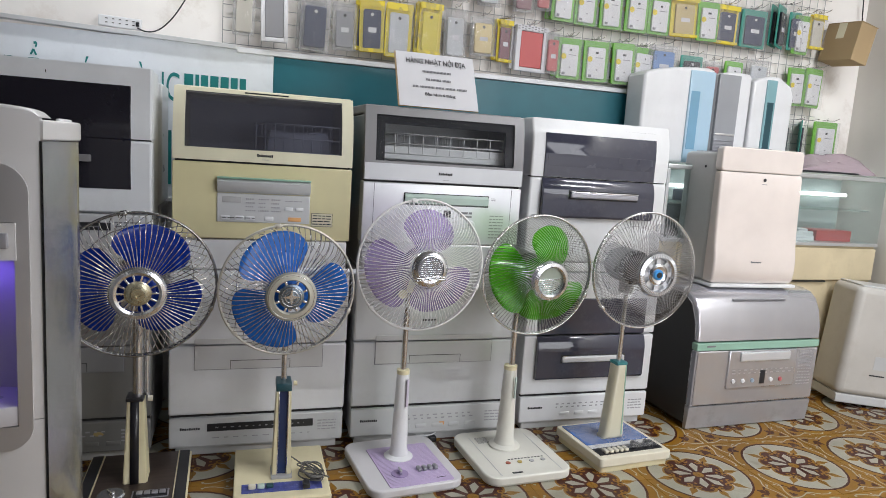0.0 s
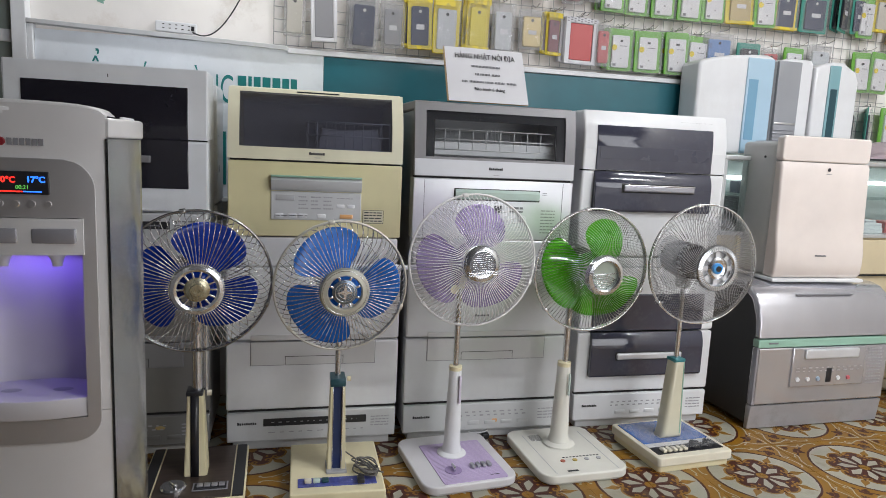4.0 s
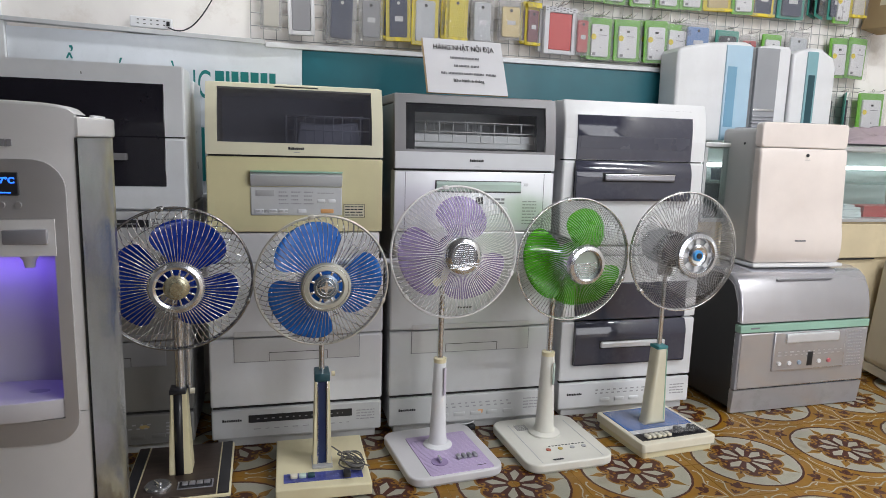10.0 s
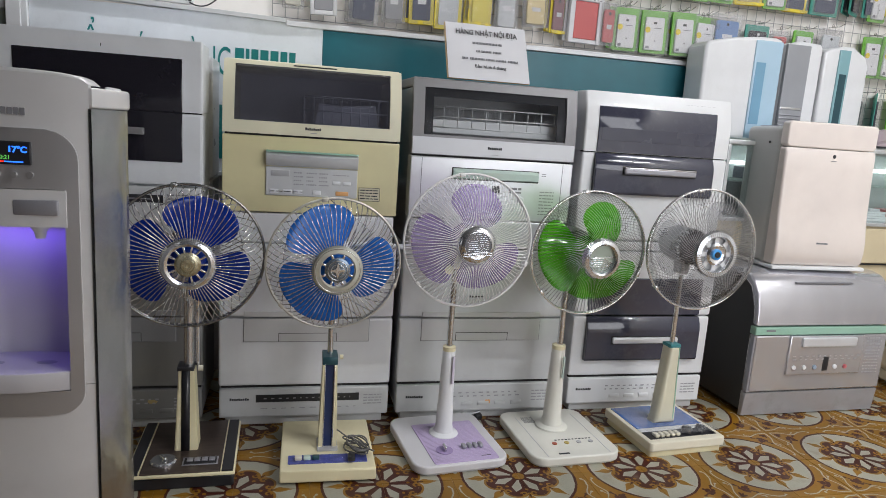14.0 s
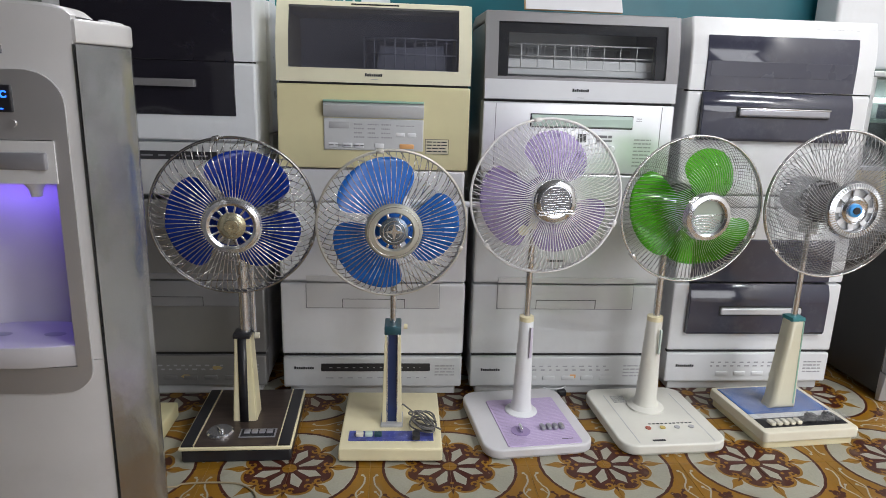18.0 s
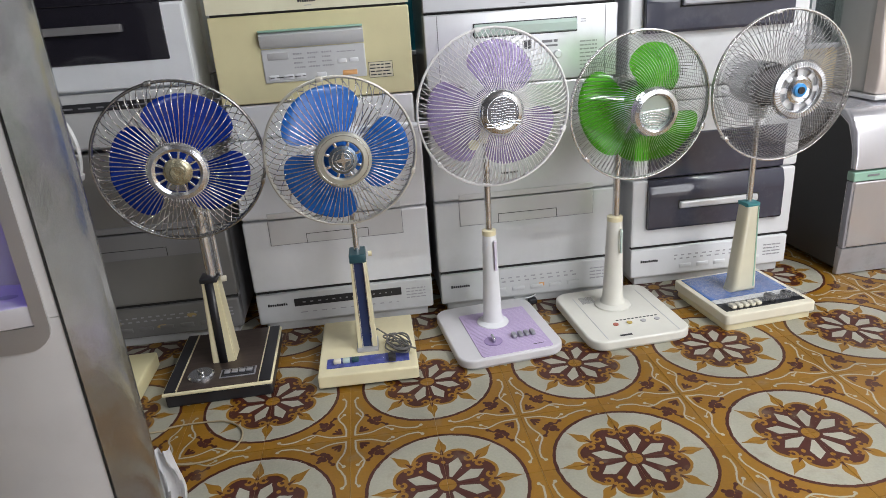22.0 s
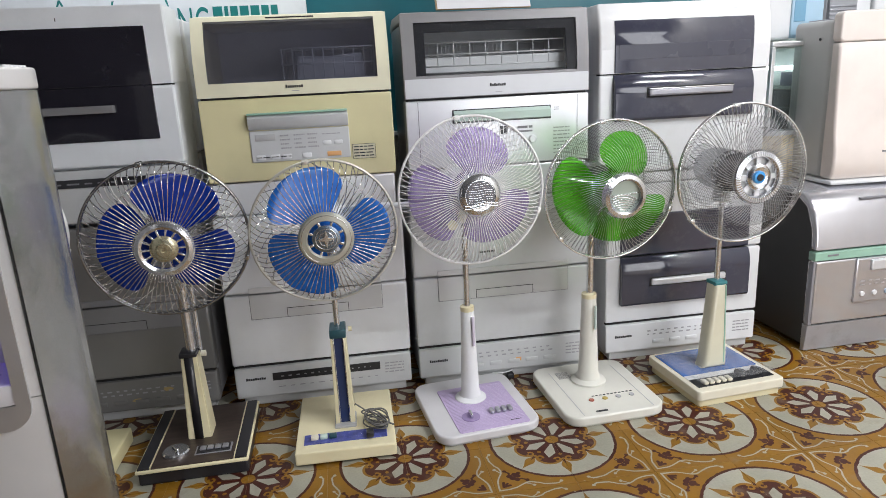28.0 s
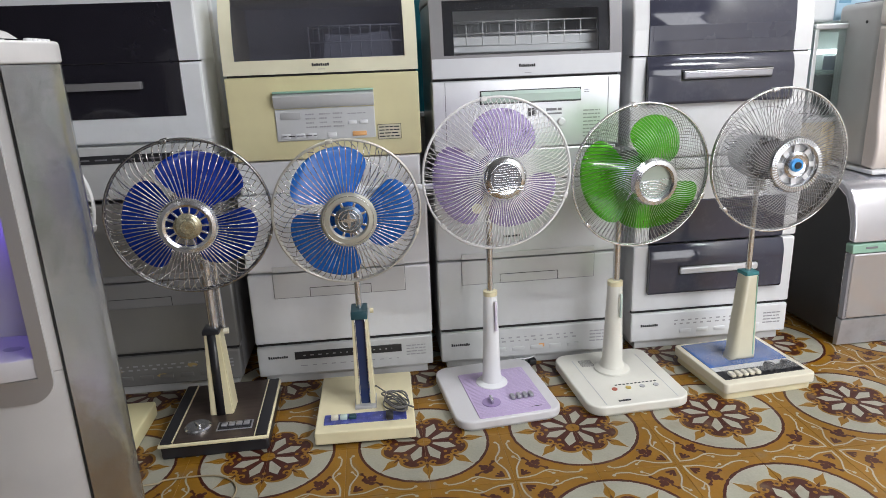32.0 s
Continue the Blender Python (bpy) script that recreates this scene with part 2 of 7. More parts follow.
def rbox(x0, x1, y0, y1, z0, z1, b=0.003, seg=2, bm=None):
    bm2 = bmesh.new()
    bmesh.ops.create_cube(bm2, size=1)
    bmesh.ops.scale(bm2, vec=(x1 - x0, y1 - y0, z1 - z0), verts=bm2.verts)
    bmesh.ops.translate(bm2, vec=((x0 + x1) / 2, (y0 + y1) / 2, (z0 + z1) / 2), verts=bm2.verts)
    if b > 0:
        b = min(b, 0.45 * min(x1 - x0, y1 - y0, z1 - z0))
        bmesh.ops.bevel(bm2, geom=bm2.edges[:], offset=b, segments=seg, affect="EDGES", profile=0.5)
    return join(bm, bm2)


def join(bm, bm2):
    if bm is None:
        return bm2
    me = bpy.data.meshes.new("tmp")
    bm2.to_mesh(me)
    bm2.free()
    bm.from_mesh(me)
    bpy.data.meshes.remove(me)
    return bm


def slab(points, a0, a1, axis="x", b=0.0, seg=2, bm=None):
    """A closed outline drawn in the two other axes, pulled along one axis, with bevelled edges."""
    bm2 = bmesh.new()

    def co(a, p):
        return {"x": (a, p[0], p[1]), "y": (p[0], a, p[1]), "z": (p[0], p[1], a)}[axis]
    v0 = [bm2.verts.new(co(a0, p)) for p in points]
    v1 = [bm2.verts.new(co(a1, p)) for p in points]
    n = len(points)
    bm2.faces.new(v0)
    bm2.faces.new(v1[::-1])
    for i in range(n):
        bm2.faces.new((v0[(i + 1) % n], v0[i], v1[i], v1[(i + 1) % n]))
    bmesh.ops.recalc_face_normals(bm2, faces=bm2.faces[:])
    if b > 0:
        caps = [e for e in bm2.edges if abs(sum(1 for v in e.verts if v in set(v0)) - 1) == 1]
        bmesh.ops.bevel(bm2, geom=caps, offset=b, segments=seg, affect="EDGES", profile=0.5)
    return join(bm, bm2)


def round_rect(x0, x1, y0, y1, r, n=5):
    pts = []
    for cx, cy, a0 in ((x1 - r, y1 - r, 0), (x0 + r, y1 - r, 90), (x0 + r, y0 + r, 180), (x1 - r, y0 + r, 270)):
        for i in range(n + 1):
            a = radians(a0 + 90 * i / n)
            pts.append((cx + r * math.cos(a), cy + r * math.sin(a)))
    return pts


def turned(profile, n=32, axis="z", bm=None, cap=True):
    """A body of revolution from (radius, height) pairs."""
    bm2 = bmesh.new()
    rings = []
    for r, h in profile:
        ring = []
        for i in range(n):
            a = 2 * math.pi * i / n
            c, s = r * math.cos(a), r * math.sin(a)
            ring.append(bm2.verts.new((c, s, h) if axis == "z" else (c, -h, s)))
        rings.append(ring)
    for a, b in zip(rings, rings[1:]):
        for i in range(n):
            bm2.faces.new((a[i], a[(i + 1) % n], b[(i + 1) % n], b[i]))
    if cap:
        bm2.faces.new(rings[0][::-1])
        bm2.faces.new(rings[-1])
    bmesh.ops.remove_doubles(bm2, verts=bm2.verts, dist=1e-6)
    bmesh.ops.recalc_face_normals(bm2, faces=bm2.faces[:])
    return join(bm, bm2)


def tube(points, r, sides=5, closed=False, verts=None, faces=None):
    """Adds a bent wire to lists of vertices and faces."""
    pts = [Vector(p) for p in points]
    n = len(pts)
    base = len(verts)
    up = Vector((0.31, 0.17, 0.93))
    for i, p in enumerate(pts):
        d = (pts[(i + 1) % n] - pts[i - 1]) if closed else pts[min(i + 1, n - 1)] - pts[max(i - 1, 0)]
        d.normalize()
        s = d.cross(up)
        if s.length < 0.1:
            s = d.cross(Vector((1, 0, 0)))
        s.normalize()
        t = d.cross(s)
        for k in range(sides):
            a = 2 * math.pi * k / sides
            verts.append(p + r * (math.cos(a) * s + math.sin(a) * t))
    for i in range(n if closed else n - 1):
        j = (i + 1) % n
        for k in range(sides):
            l = (k + 1) % sides
            faces.append((base + i * sides + k, base + i * sides + l, base + j * sides + l, base + j * sides + k))
    if not closed:
        faces.append(tuple(base + k for k in range(sides))[::-1])
        faces.append(tuple(base + (n - 1) * sides + k for k in range(sides)))


def wires(name, lines, material, parent, label="", sides=5):
    """One mesh of bent wires: (points, radius, closed)."""
    verts, faces = [], []
    for pts, r, closed in lines:
        tube(pts, r, sides, closed, verts, faces)
    me = bpy.data.meshes.new(name)
    me.from_pydata([tuple(v) for v in verts], [], faces)
    for p in me.polygons:
        p.use_smooth = True
    me.materials.append(material)
    ob = new(name, me)
    ob.parent = parent
    if label:
        tagged(ob, label)
    return ob


def circle(r, y, n=64, cx=0, cz=0):
    return [(cx + r * math.cos(2 * math.pi * i / n), y, cz + r * math.sin(2 * math.pi * i / n)) for i in range(n)]


def lettering(name, text, size, material, parent, m, label="", align="LEFT", depth=0.0006, bold=0.0):
    cu = bpy.data.curves.new("text", "FONT")
    cu.body, cu.size, cu.extrude, cu.align_x, cu.offset = text, size, depth, align, bold
    ob = bpy.data.objects.new("text", cu)
    scene.collection.objects.link(ob)
    bpy.context.view_layer.update()
    me = bpy.data.meshes.new_from_object(ob.evaluated_get(bpy.context.evaluated_depsgraph_get()))
    bpy.data.objects.remove(ob)
    me.name = name
    me.materials.clear()
    me.materials.append(material)
    o = new(name, me)
    o.parent = parent
    o.matrix_local = m
    if label:
        tagged(o, label)
    return o


def bars(name, rects, y, material, parent, label="", thick=0.0006):
    """Plain printed marks on an upright face: (x0, x1, z0, z1) each."""
    bm = bmesh.new()
    for x0, x1, z0, z1 in rects:
        rbox(x0, x1, y - thick, y + thick, z0, z1, 0, bm=bm)
    ob = part(name, bm, material, parent, label, smooth=False)
    return tagged(ob, kind="stuff") if len(rects) > 1 else ob


def letter_blocks(x0, x1, z0, z1, n, y, material, parent, name="badge"):
    """A brand name as a row of plain blocks in one mark."""
    rnd = random.Random(n)
    step = (x1 - x0) / n
    rects = [(x0 + step * i, x0 + step * (i + 0.78), z0, z1 if i == 0 else z0 + (z1 - z0) * rnd.uniform(0.7, 0.9)) for i in range(n)]
    return bars(name, rects, y, material, parent)


def text_rows(x0, x1, z0, z1, rows, rnd, fill=0.8, words=3):
    """Unreadable rows of print as short bars."""
    out = []
    h = (z1 - z0) / rows
    for i in range(rows):
        zc = z1 - (i + 0.5) * h
        x = x0
        while x < x0 + (x1 - x0) * rnd.uniform(fill, 1):
            w = (x1 - x0) / words * rnd.uniform(0.4, 1.0)
            out.append((x, min(x + w, x1), zc - h * 0.17, zc + h * 0.17))
            x += w + (x1 - x0) * 0.05
    return out


# the room
WALL = mat("whitewashed_wall", (0.85, 0.82, 0.79), 0.8, vary=0.1, scale=2.5, fine=45, bump=0.12, dirt=(0.5, 0.42, 0.35), dirt_amount=0.55)
GREYWALL = mat("grey_painted_wall", (0.68, 0.66, 0.62), 0.8, vary=0.08, scale=2, fine=80, bump=0.2)
# Out-of-view walls and ceiling, kept dark to hold back bounced light.
LOWBOUNCE = mat("low_bounce_wall", (0.075, 0.075, 0.08), 0.8, vary=0.2, scale=1.5)
CEIL = mat("low_bounce_ceiling", (0.2, 0.2, 0.2), 0.9)
GROUT = mat("grout", (0.3, 0.22, 0.13), 0.9)
WX0, WX1, WY0, WY1, WH = -2.2, 3.43, -3.6, 0.9, 2.8


def structure(name, bm, material, label, category):
    return solid(name, bm, material, label, category, kind="structure", smooth=False)


structure("wall_north", rbox(-0.42, WX1, WY1, WY1 + 0.15, -0.1, WH, 0), WALL, "whitewashed plaster shop wall with stains", "wall")
structure("wall_east", rbox(WX1, WX1 + 0.15, WY0, WY1 + 0.15, -0.1, WH, 0), GREYWALL, "grey painted shop wall", "wall")
bm = rbox(WX0, 1.7, WY0 - 0.15, WY0, -0.1, WH, 0)
rbox(3.3, WX1, WY0 - 0.15, WY0, -0.1, WH, 0, bm=bm)
rbox(1.7, 3.3, WY0 - 0.15, WY0, 2.15, WH, 0, bm=bm)
structure("wall_south", bm, LOWBOUNCE, "unseen dark wall with an open doorway", "wall")
# Added piece that shuts the light leak behind the door frame.
structure("wall_return", rbox(-0.57, -0.42, WY1 + 0.15, WY1 + 0.35, -0.1, WH, 0), GREYWALL, "added wall piece closing a light gap", "wall")
structure("pavement", rbox(WX0 - 3, WX1 + 3, WY0 - 9, WY0 - 0.15, -0.14, -0.02, 0), GREYWALL, "plain grey pavement outside the doorway", "pavement")
structure("wall_west", rbox(WX0 - 0.15, WX0, WY0 - 0.15, WY1 + 0.5, -0.1, WH, 0), LOWBOUNCE, "unseen dark wall", "wall")
structure("wall_corner", rbox(WX0, -0.42, WY1 + 0.35, WY1 + 0.5, -0.1, WH, 0), GREYWALL, "grey wall behind the door frame", "wall")
structure("ceiling", rbox(WX0 - 0.15, WX1 + 0.15, WY0 - 0.15, WY1 + 0.5, WH, WH + 0.1, 0), CEIL, "unseen dark ceiling", "ceiling")
GLOW = mat("tube_glow", (0.9, 0.9, 0.9), 0.4, emit=(0.93, 0.98, 1.0), power=8.0)
for tx, ty, tz, _ in TUBES:
    lamp = thing("tube_lamp", pose(tx, ty, tz), "white fluorescent tube lamp out of view", "lamp", "ceiling tube lamps")
    part("housing", rbox(-0.63, 0.63, -0.03, 0.03, 0.03, 0.08, 0.006), WHITE, lamp)
    bmt = turned([(0.013, -0.6), (0.013, 0.6)], 12)
    bmesh.ops.rotate(bmt, matrix=Matrix.Rotation(math.pi / 2, 3, "Y"), verts=bmt.verts)
    part("tube", bmt, GLOW, lamp)
    # rods only for the added low tube
    if tz < 2.7:
        for rx in (-0.4, 0.4):
            part("hanger", turned([(0.004, 0.078), (0.004, WH - tz)], 8), GREYPL, lamp, "thin rod of the added low tube").location = (rx, 0, 0)


# patterned floor tiles
def tile_material():
    m = bpy.data.materials.new("patterned_cement_tile")
    m.use_nodes = True
    nt = m.node_tree
    b = nt.nodes["Principled BSDF"]
    L = nt.links.new

    def val(x):
        return x

    def op(kind, a, c=0.0, d=None):
        n = nt.nodes.new("ShaderNodeMath")
        n.operation = kind
        for i, v in enumerate((a, c) if d is None else (a, c, d)):
            if isinstance(v, (int, float)):
                n.inputs[i].default_value = v
            else:
                L(v, n.inputs[i])
        return n.outputs[0]

    def add(a, c): return op("ADD", a, c)
    def sub(a, c): return op("SUBTRACT", a, c)
    def mul(a, c): return op("MULTIPLY", a, c)
    def lo(a, c): return op("MINIMUM", a, c)
    def hi(a, c): return op("MAXIMUM", a, c)
    def dist(x, y): return op("SQRT", add(mul(x, x), mul(y, y)))
    def disc(x, y, cx, cy, r): return sub(r, dist(sub(x, cx), sub(y, cy)))

    geo = nt.nodes.new("ShaderNodeNewGeometry")
    wob = nt.nodes.new("ShaderNodeTexNoise")
    wob.inputs["Scale"].default_value = 60
    L(geo.outputs["Position"], wob.inputs[0])
    jit = mul(sub(wob.outputs[0], 0.5), 0.004)
    sep = nt.nodes.new("ShaderNodeSeparateXYZ")
    L(geo.outputs["Position"], sep.inputs[0])
    px = add(op("PINGPONG", sep.outputs[0], 0.2), jit)
    py = add(op("PINGPONG", sep.outputs[1], 0.2), jit)
    r = mul(dist(px, py), 1 / 0.9)
    th = op("ARCTAN2", py, px)
    ph = op("ABSOLUTE", sub(op("PINGPONG", th, math.pi / 4), math.pi / 8))
    ps = sub(math.pi / 8, ph)
    u, v = mul(r, op("COSINE", ph)), mul(r, op("SINE", ph))
    s, w = mul(r, op("COSINE", ps)), mul(r, op("SINE", ps))
    # every field is positive inside its shape
    def capsule(x, y, x0, y0, x1, y1, rad):
        dx, dy = x1 - x0, y1 - y0
        k = op("DIVIDE", add(mul(sub(x, x0), dx), mul(sub(y, y0), dy)), dx * dx + dy * dy)
        k = lo(hi(k, 0.0), 1.0)
        return sub(rad, dist(sub(x, add(x0, mul(k, dx))), sub(y, add(y0, mul(k, dy)))))

    ring_line = sub(0.0043, op("ABSOLUTE", sub(r, 0.186)))
    ring = sub(0.182, r)
    heart = hi(disc(u, v, 0.088, 0, 0.036), sub(0.098, r))
    band = hi(disc(u, v, 0.0885, 0, 0.0432), sub(0.1, r))
    taper = op("POWER", lo(hi(mul(sub(0.183, s), 1 / 0.043), 0.0), 1.0), 1.6)
    spike = lo(sub(mul(taper, 0.014), w), sub(mul(sub(s, 0.107), 0.6), w))
    fork = lo(sub(mul(sub(0.132, s), 0.2), w), sub(s, 0.108))
    ball = sub(0.0034, op("ABSOLUTE", sub(dist(sub(s, 0.1035), sub(w, 0.0165)), 0.0082)))
    notch = lo(disc(s, w, 0.1065, 0.0265, 0.0048), heart)
    dot = disc(s, w, 0.08, 0, 0.0055)
    petal = lo(sub(add(mul(sub(u, 0.03), 0.3), 0.004), v), sub(mul(sub(0.098, u), 0.62), v))
    petal = lo(petal, sub(u, 0.027))
    core = sub(0.02, r)
    qx, qy = sub(0.2, px), sub(0.2, py)

    def swirl(a, c):
        e = mul(sub(a, 0.088), 1 / 0.03)
        mid = add(0.0105, mul(op("EXPONENT", mul(mul(e, e), -1.0)), 0.0195))
        line = sub(0.0018, mul(op("ABSOLUTE", sub(c, mid)), 0.82))
        line = lo(line, lo(sub(a, 0.009), sub(0.158, a)))
        line = hi(line, capsule(a, c, 0.156, 0.0107, 0.166, 0.0165, 0.0018))
        line = hi(line, disc(a, c, 0.1655, 0.0175, 0.0043))
        line = hi(line, capsule(a, c, 0.079, 0.0285, 0.096, 0.0165, 0.0014))
        return hi(line, disc(a, c, 0.097, 0.0155, 0.0042))
    vine = hi(swirl(qx, qy), swirl(qy, qx))
    ma, mi = mul(hi(qx, qy), 1 / 1.16), mul(lo(qx, qy), 1 / 1.16)
    leaf = hi(disc(ma, mi, 0.046, 0.0445, 0.0062), disc(ma, mi, 0.0575, 0.0515, 0.0062))
    leaf = hi(leaf, capsule(ma, mi, 0.052, 0.052, 0.0615, 0.0615, 0.0045))
    leaf = hi(leaf, disc(ma, mi, 0.0535, 0.0395, 0.0062))
    leaf = hi(leaf, hi(capsule(ma, mi, 0.053, 0.039, 0.064, 0.041, 0.0022), capsule(ma, mi, 0.064, 0.041, 0.072, 0.0335, 0.0022)))
    leaf = hi(leaf, disc(ma, mi, 0.0735, 0.033, 0.0044))
    leaf = hi(leaf, hi(capsule(ma, mi, 0.02, 0.02, 0.034, 0.0225, 0.0034), capsule(ma, mi, 0.026, 0.026, 0.03, 0.03, 0.0025)))

    def edge(f):
        n = nt.nodes.new("ShaderNodeMapRange")
        n.inputs[1].default_value, n.inputs[2].default_value = -0.0005, 0.0005
        L(f, n.inputs[0])
        return n.outputs[0]

    def noise_of(scale, detail=4):
        n = nt.nodes.new("ShaderNodeTexNoise")
        n.inputs["Scale"].default_value, n.inputs["Detail"].default_value = scale, detail
        L(geo.outputs["Position"], n.inputs[0])
        return n.outputs[0]

    def over(base, color, f):
        n = nt.nodes.new("ShaderNodeMix")
        n.data_type = "RGBA"
        L(edge(f), n.inputs[0])
        if isinstance(base, tuple):
            n.inputs[6].default_value = (*base, 1)
        else:
            L(base, n.inputs[6])
        n.inputs[7].default_value = (*color, 1)
        return n.outputs[2]
    OCHRE, MAROON, BONE = (0.252, 0.122, 0.009), (0.06, 0.013, 0.008), (0.345, 0.335, 0.27)
    c = over(OCHRE, MAROON, hi(leaf, ring_line))
    c = over(c, BONE, hi(ring, vine))
    c = over(c, OCHRE, band)
    c = over(c, MAROON, heart)
    c = over(c, OCHRE, lo(hi(spike, hi(ball, dot)), ring))
    c = over(c, MAROON, hi(fork, notch))
    c = over(c, BONE, petal)
    c = over(c, OCHRE, core)
    # wear, stains and a small shift from tile to tile
    info = nt.nodes.new("ShaderNodeObjectInfo")
    tone = add(0.86, mul(info.outputs["Random"], 0.14))
    tone = mul(tone, add(0.78, mul(noise_of(5.0, 6), 0.44)))
    tone = mul(tone, add(0.88, mul(noise_of(180.0, 2), 0.24)))
    sc = nt.nodes.new("ShaderNodeVectorMath")
    sc.operation = "SCALE"
    L(c, sc.inputs[0])
    L(tone, sc.inputs["Scale"])
    stain = nt.nodes.new("ShaderNodeMapRange")
    stain.inputs[1].default_value, stain.inputs[2].default_value, stain.inputs[4].default_value = 0.6, 0.8, 0.55
    L(noise_of(14.0, 8), stain.inputs[0])
    worn = nt.nodes.new("ShaderNodeMix")
    worn.data_type = "RGBA"
    L(stain.outputs[0], worn.inputs[0])
    L(sc.outputs[0], worn.inputs[6])
    worn.inputs[7].default_value = (0.2, 0.15, 0.1, 1)
    speck = nt.nodes.new("ShaderNodeMapRange")
    speck.inputs[1].default_value, speck.inputs[2].default_value, speck.inputs[4].default_value = 0.7, 0.76, 0.6
    L(noise_of(75.0, 3), speck.inputs[0])
    dusty = nt.nodes.new("ShaderNodeMix")
    dusty.data_type = "RGBA"
    L(speck.outputs[0], dusty.inputs[0])
    L(worn.outputs[2], dusty.inputs[6])
    dusty.inputs[7].default_value = (0.36, 0.32, 0.24, 1)
    L(dusty.outputs[2], b.inputs["Base Color"])
    b.inputs["Specular IOR Level"].default_value = 0.38
    L(add(0.3, mul(noise_of(9.0), 0.25)), b.inputs["Roughness"])
    bp = nt.nodes.new("ShaderNodeBump")
    bp.inputs["Strength"].default_value, bp.inputs["Distance"].default_value = 0.08, 0.002
    L(noise_of(40.0), bp.inputs["Height"])
    L(bp.outputs[0], b.inputs["Normal"])
    return m


TILE = tile_material()
floor = structure("floor", rbox(WX0 - 0.15, WX1 + 0.15, WY0 - 0.15, WY1 + 0.5, -0.12, -0.0012, 0), GROUT, "patterned ochre and maroon cement tile floor", "floor")


# dishwashers
def bent_front(z0, z1, y0, top_back, depth, n=7):
    """Side outline of a door whose upper end rolls backwards."""
    pts = [(y0 + depth, z0), (y0, z0)]
    zs = z0 + (z1 - z0) * 0.35
    for i in range(n + 1):
        a = i / n
        pts.append((y0 + top_back * a ** 2.2, zs + (z1 - zs) * a))
    pts.append((y0 + depth, z1))
    return pts


def bulge(z0, z1, n=12):
    """Side outline of a door skin that rolls back towards its upper edge."""
    R, reach = 0.1, 0.055
    pts = [(-0.014, z0), (-0.0195, z0 + 0.008)]
    for i in range(n + 1):
        a = math.asin(reach / R) * i / n
        pts.append((-0.0195 + R * (1 - math.cos(a)), z1 - reach + R * math.sin(a)))
    return pts + [(0.03, z1), (0.03, z0)]


def base_unit(name, x, w, y, material, side, label, window=False, panel_mat=None, buttons=True, seed=1, dark_strip=False):
    """The lower dishwasher of a stack: two doors, a handle recess and a control strip over a plinth."""
    rnd = random.Random(seed)
    t = thing(name, pose(x, y, 0), label, "dishwasher", "stacked dishwashers")
    h = w / 2
    part("body", rbox(-h + 0.004, h - 0.004, 0.02, 0.36, 0.03, 0.6, 0.008), side, t)
    part("plinth", rbox(-h + 0.02, h - 0.02, 0.012, 0.34, 0.0, 0.03, 0.004), PALEGREY, t)
    up = part("upper_door", rbox(-h, h, 0.0, 0.05, 0.367, 0.6, 0.007), material, t)
    low = part("lower_door", rbox(-h, h, 0.0, 0.05, 0.138, 0.362, 0.007), material, t)
    part("seam", rbox(-h + 0.006, h - 0.006, 0.008, 0.05, 0.128, 0.14, 0), SEAM, t)
    pm = panel_mat or (ASHGREY if material == ASHGREY else PALEGREY)
    strip = part("control_panel", rbox(-h + 0.002, h - 0.002, -0.002, 0.04, 0.03, 0.13, 0.006), pm, t)
    if dark_strip:
        part("display_strip", rbox(-h + 0.115, h - 0.1, -0.0045, 0.0, 0.083, 0.108, 0.001), BLACKPL, strip, "dark display strip")
        bars("print", text_rows(-h + 0.14, h - 0.13, 0.0915, 0.1, 1, rnd, 1, 26), -0.005, FAINTINK, strip)
        bars("print", text_rows(-h + 0.13, h - 0.11, 0.057, 0.065, 1, rnd, 1, 14), -0.0025, FAINTINK, strip)
        letter_blocks(-h + 0.035, -h + 0.095, 0.09, 0.0985, 9, -0.0027, INK, strip)
        bars("print", text_rows(h - 0.085, h - 0.025, 0.065, 0.105, 4, rnd, 0.9), -0.0025, FAINTINK, strip)
    else:
        letter_blocks(-h + 0.035, -h + 0.095, 0.083, 0.0915, 9, -0.0027, INK, strip)
        bars("print", text_rows(-h + 0.15, h - 0.13, 0.079, 0.104, 2, rnd, 1, 18), -0.0025, FAINTINK, strip)
        for i in range(5):
            bx = -h + 0.17 + i * 0.06
            part("button", rbox(bx, bx + 0.04, -0.005, 0.0, 0.052, 0.066, 0.003), pm, strip)
        bars("print", text_rows(h - 0.085, h - 0.025, 0.06, 0.105, 4, rnd, 0.9), -0.0025, FAINTINK, strip)
    if material == PALEGREY:
        part("tag", rbox(0.032, 0.05, -0.003, 0.0, 0.058, 0.07, 0), ORANGE, strip, "small orange sticker")
    if material == ASHGREY:
        tan = mat("old_tape_remains", (0.45, 0.33, 0.14), 0.7)
        for i, (a, c_) in enumerate(((-0.16, 0.07), (-0.1, 0.085), (0.03, 0.062), (0.12, 0.09))):
            part("tape_remnant", slab([(a + 0.016 * math.cos(k * 1.05) * (1 + 0.3 * math.sin(k * 2.3 + i)), c_ + 0.007 * math.sin(k * 1.05)) for k in range(6)], -0.003, -0.0015, "y"), tan, strip, "torn brown tape remnant")
    if window:
        wu = part("upper_window", rbox(-h + 0.046, h - 0.047, -0.004, 0.01, 0.367, 0.505, 0.006), BLUEWIN, up, "dark blue-grey window")
        wl = part("lower_window", slab(bulge(0.2, 0.362), -h + 0.048, h - 0.047, "x", 0.002), BLUEWIN, low, "dark blue-grey window")
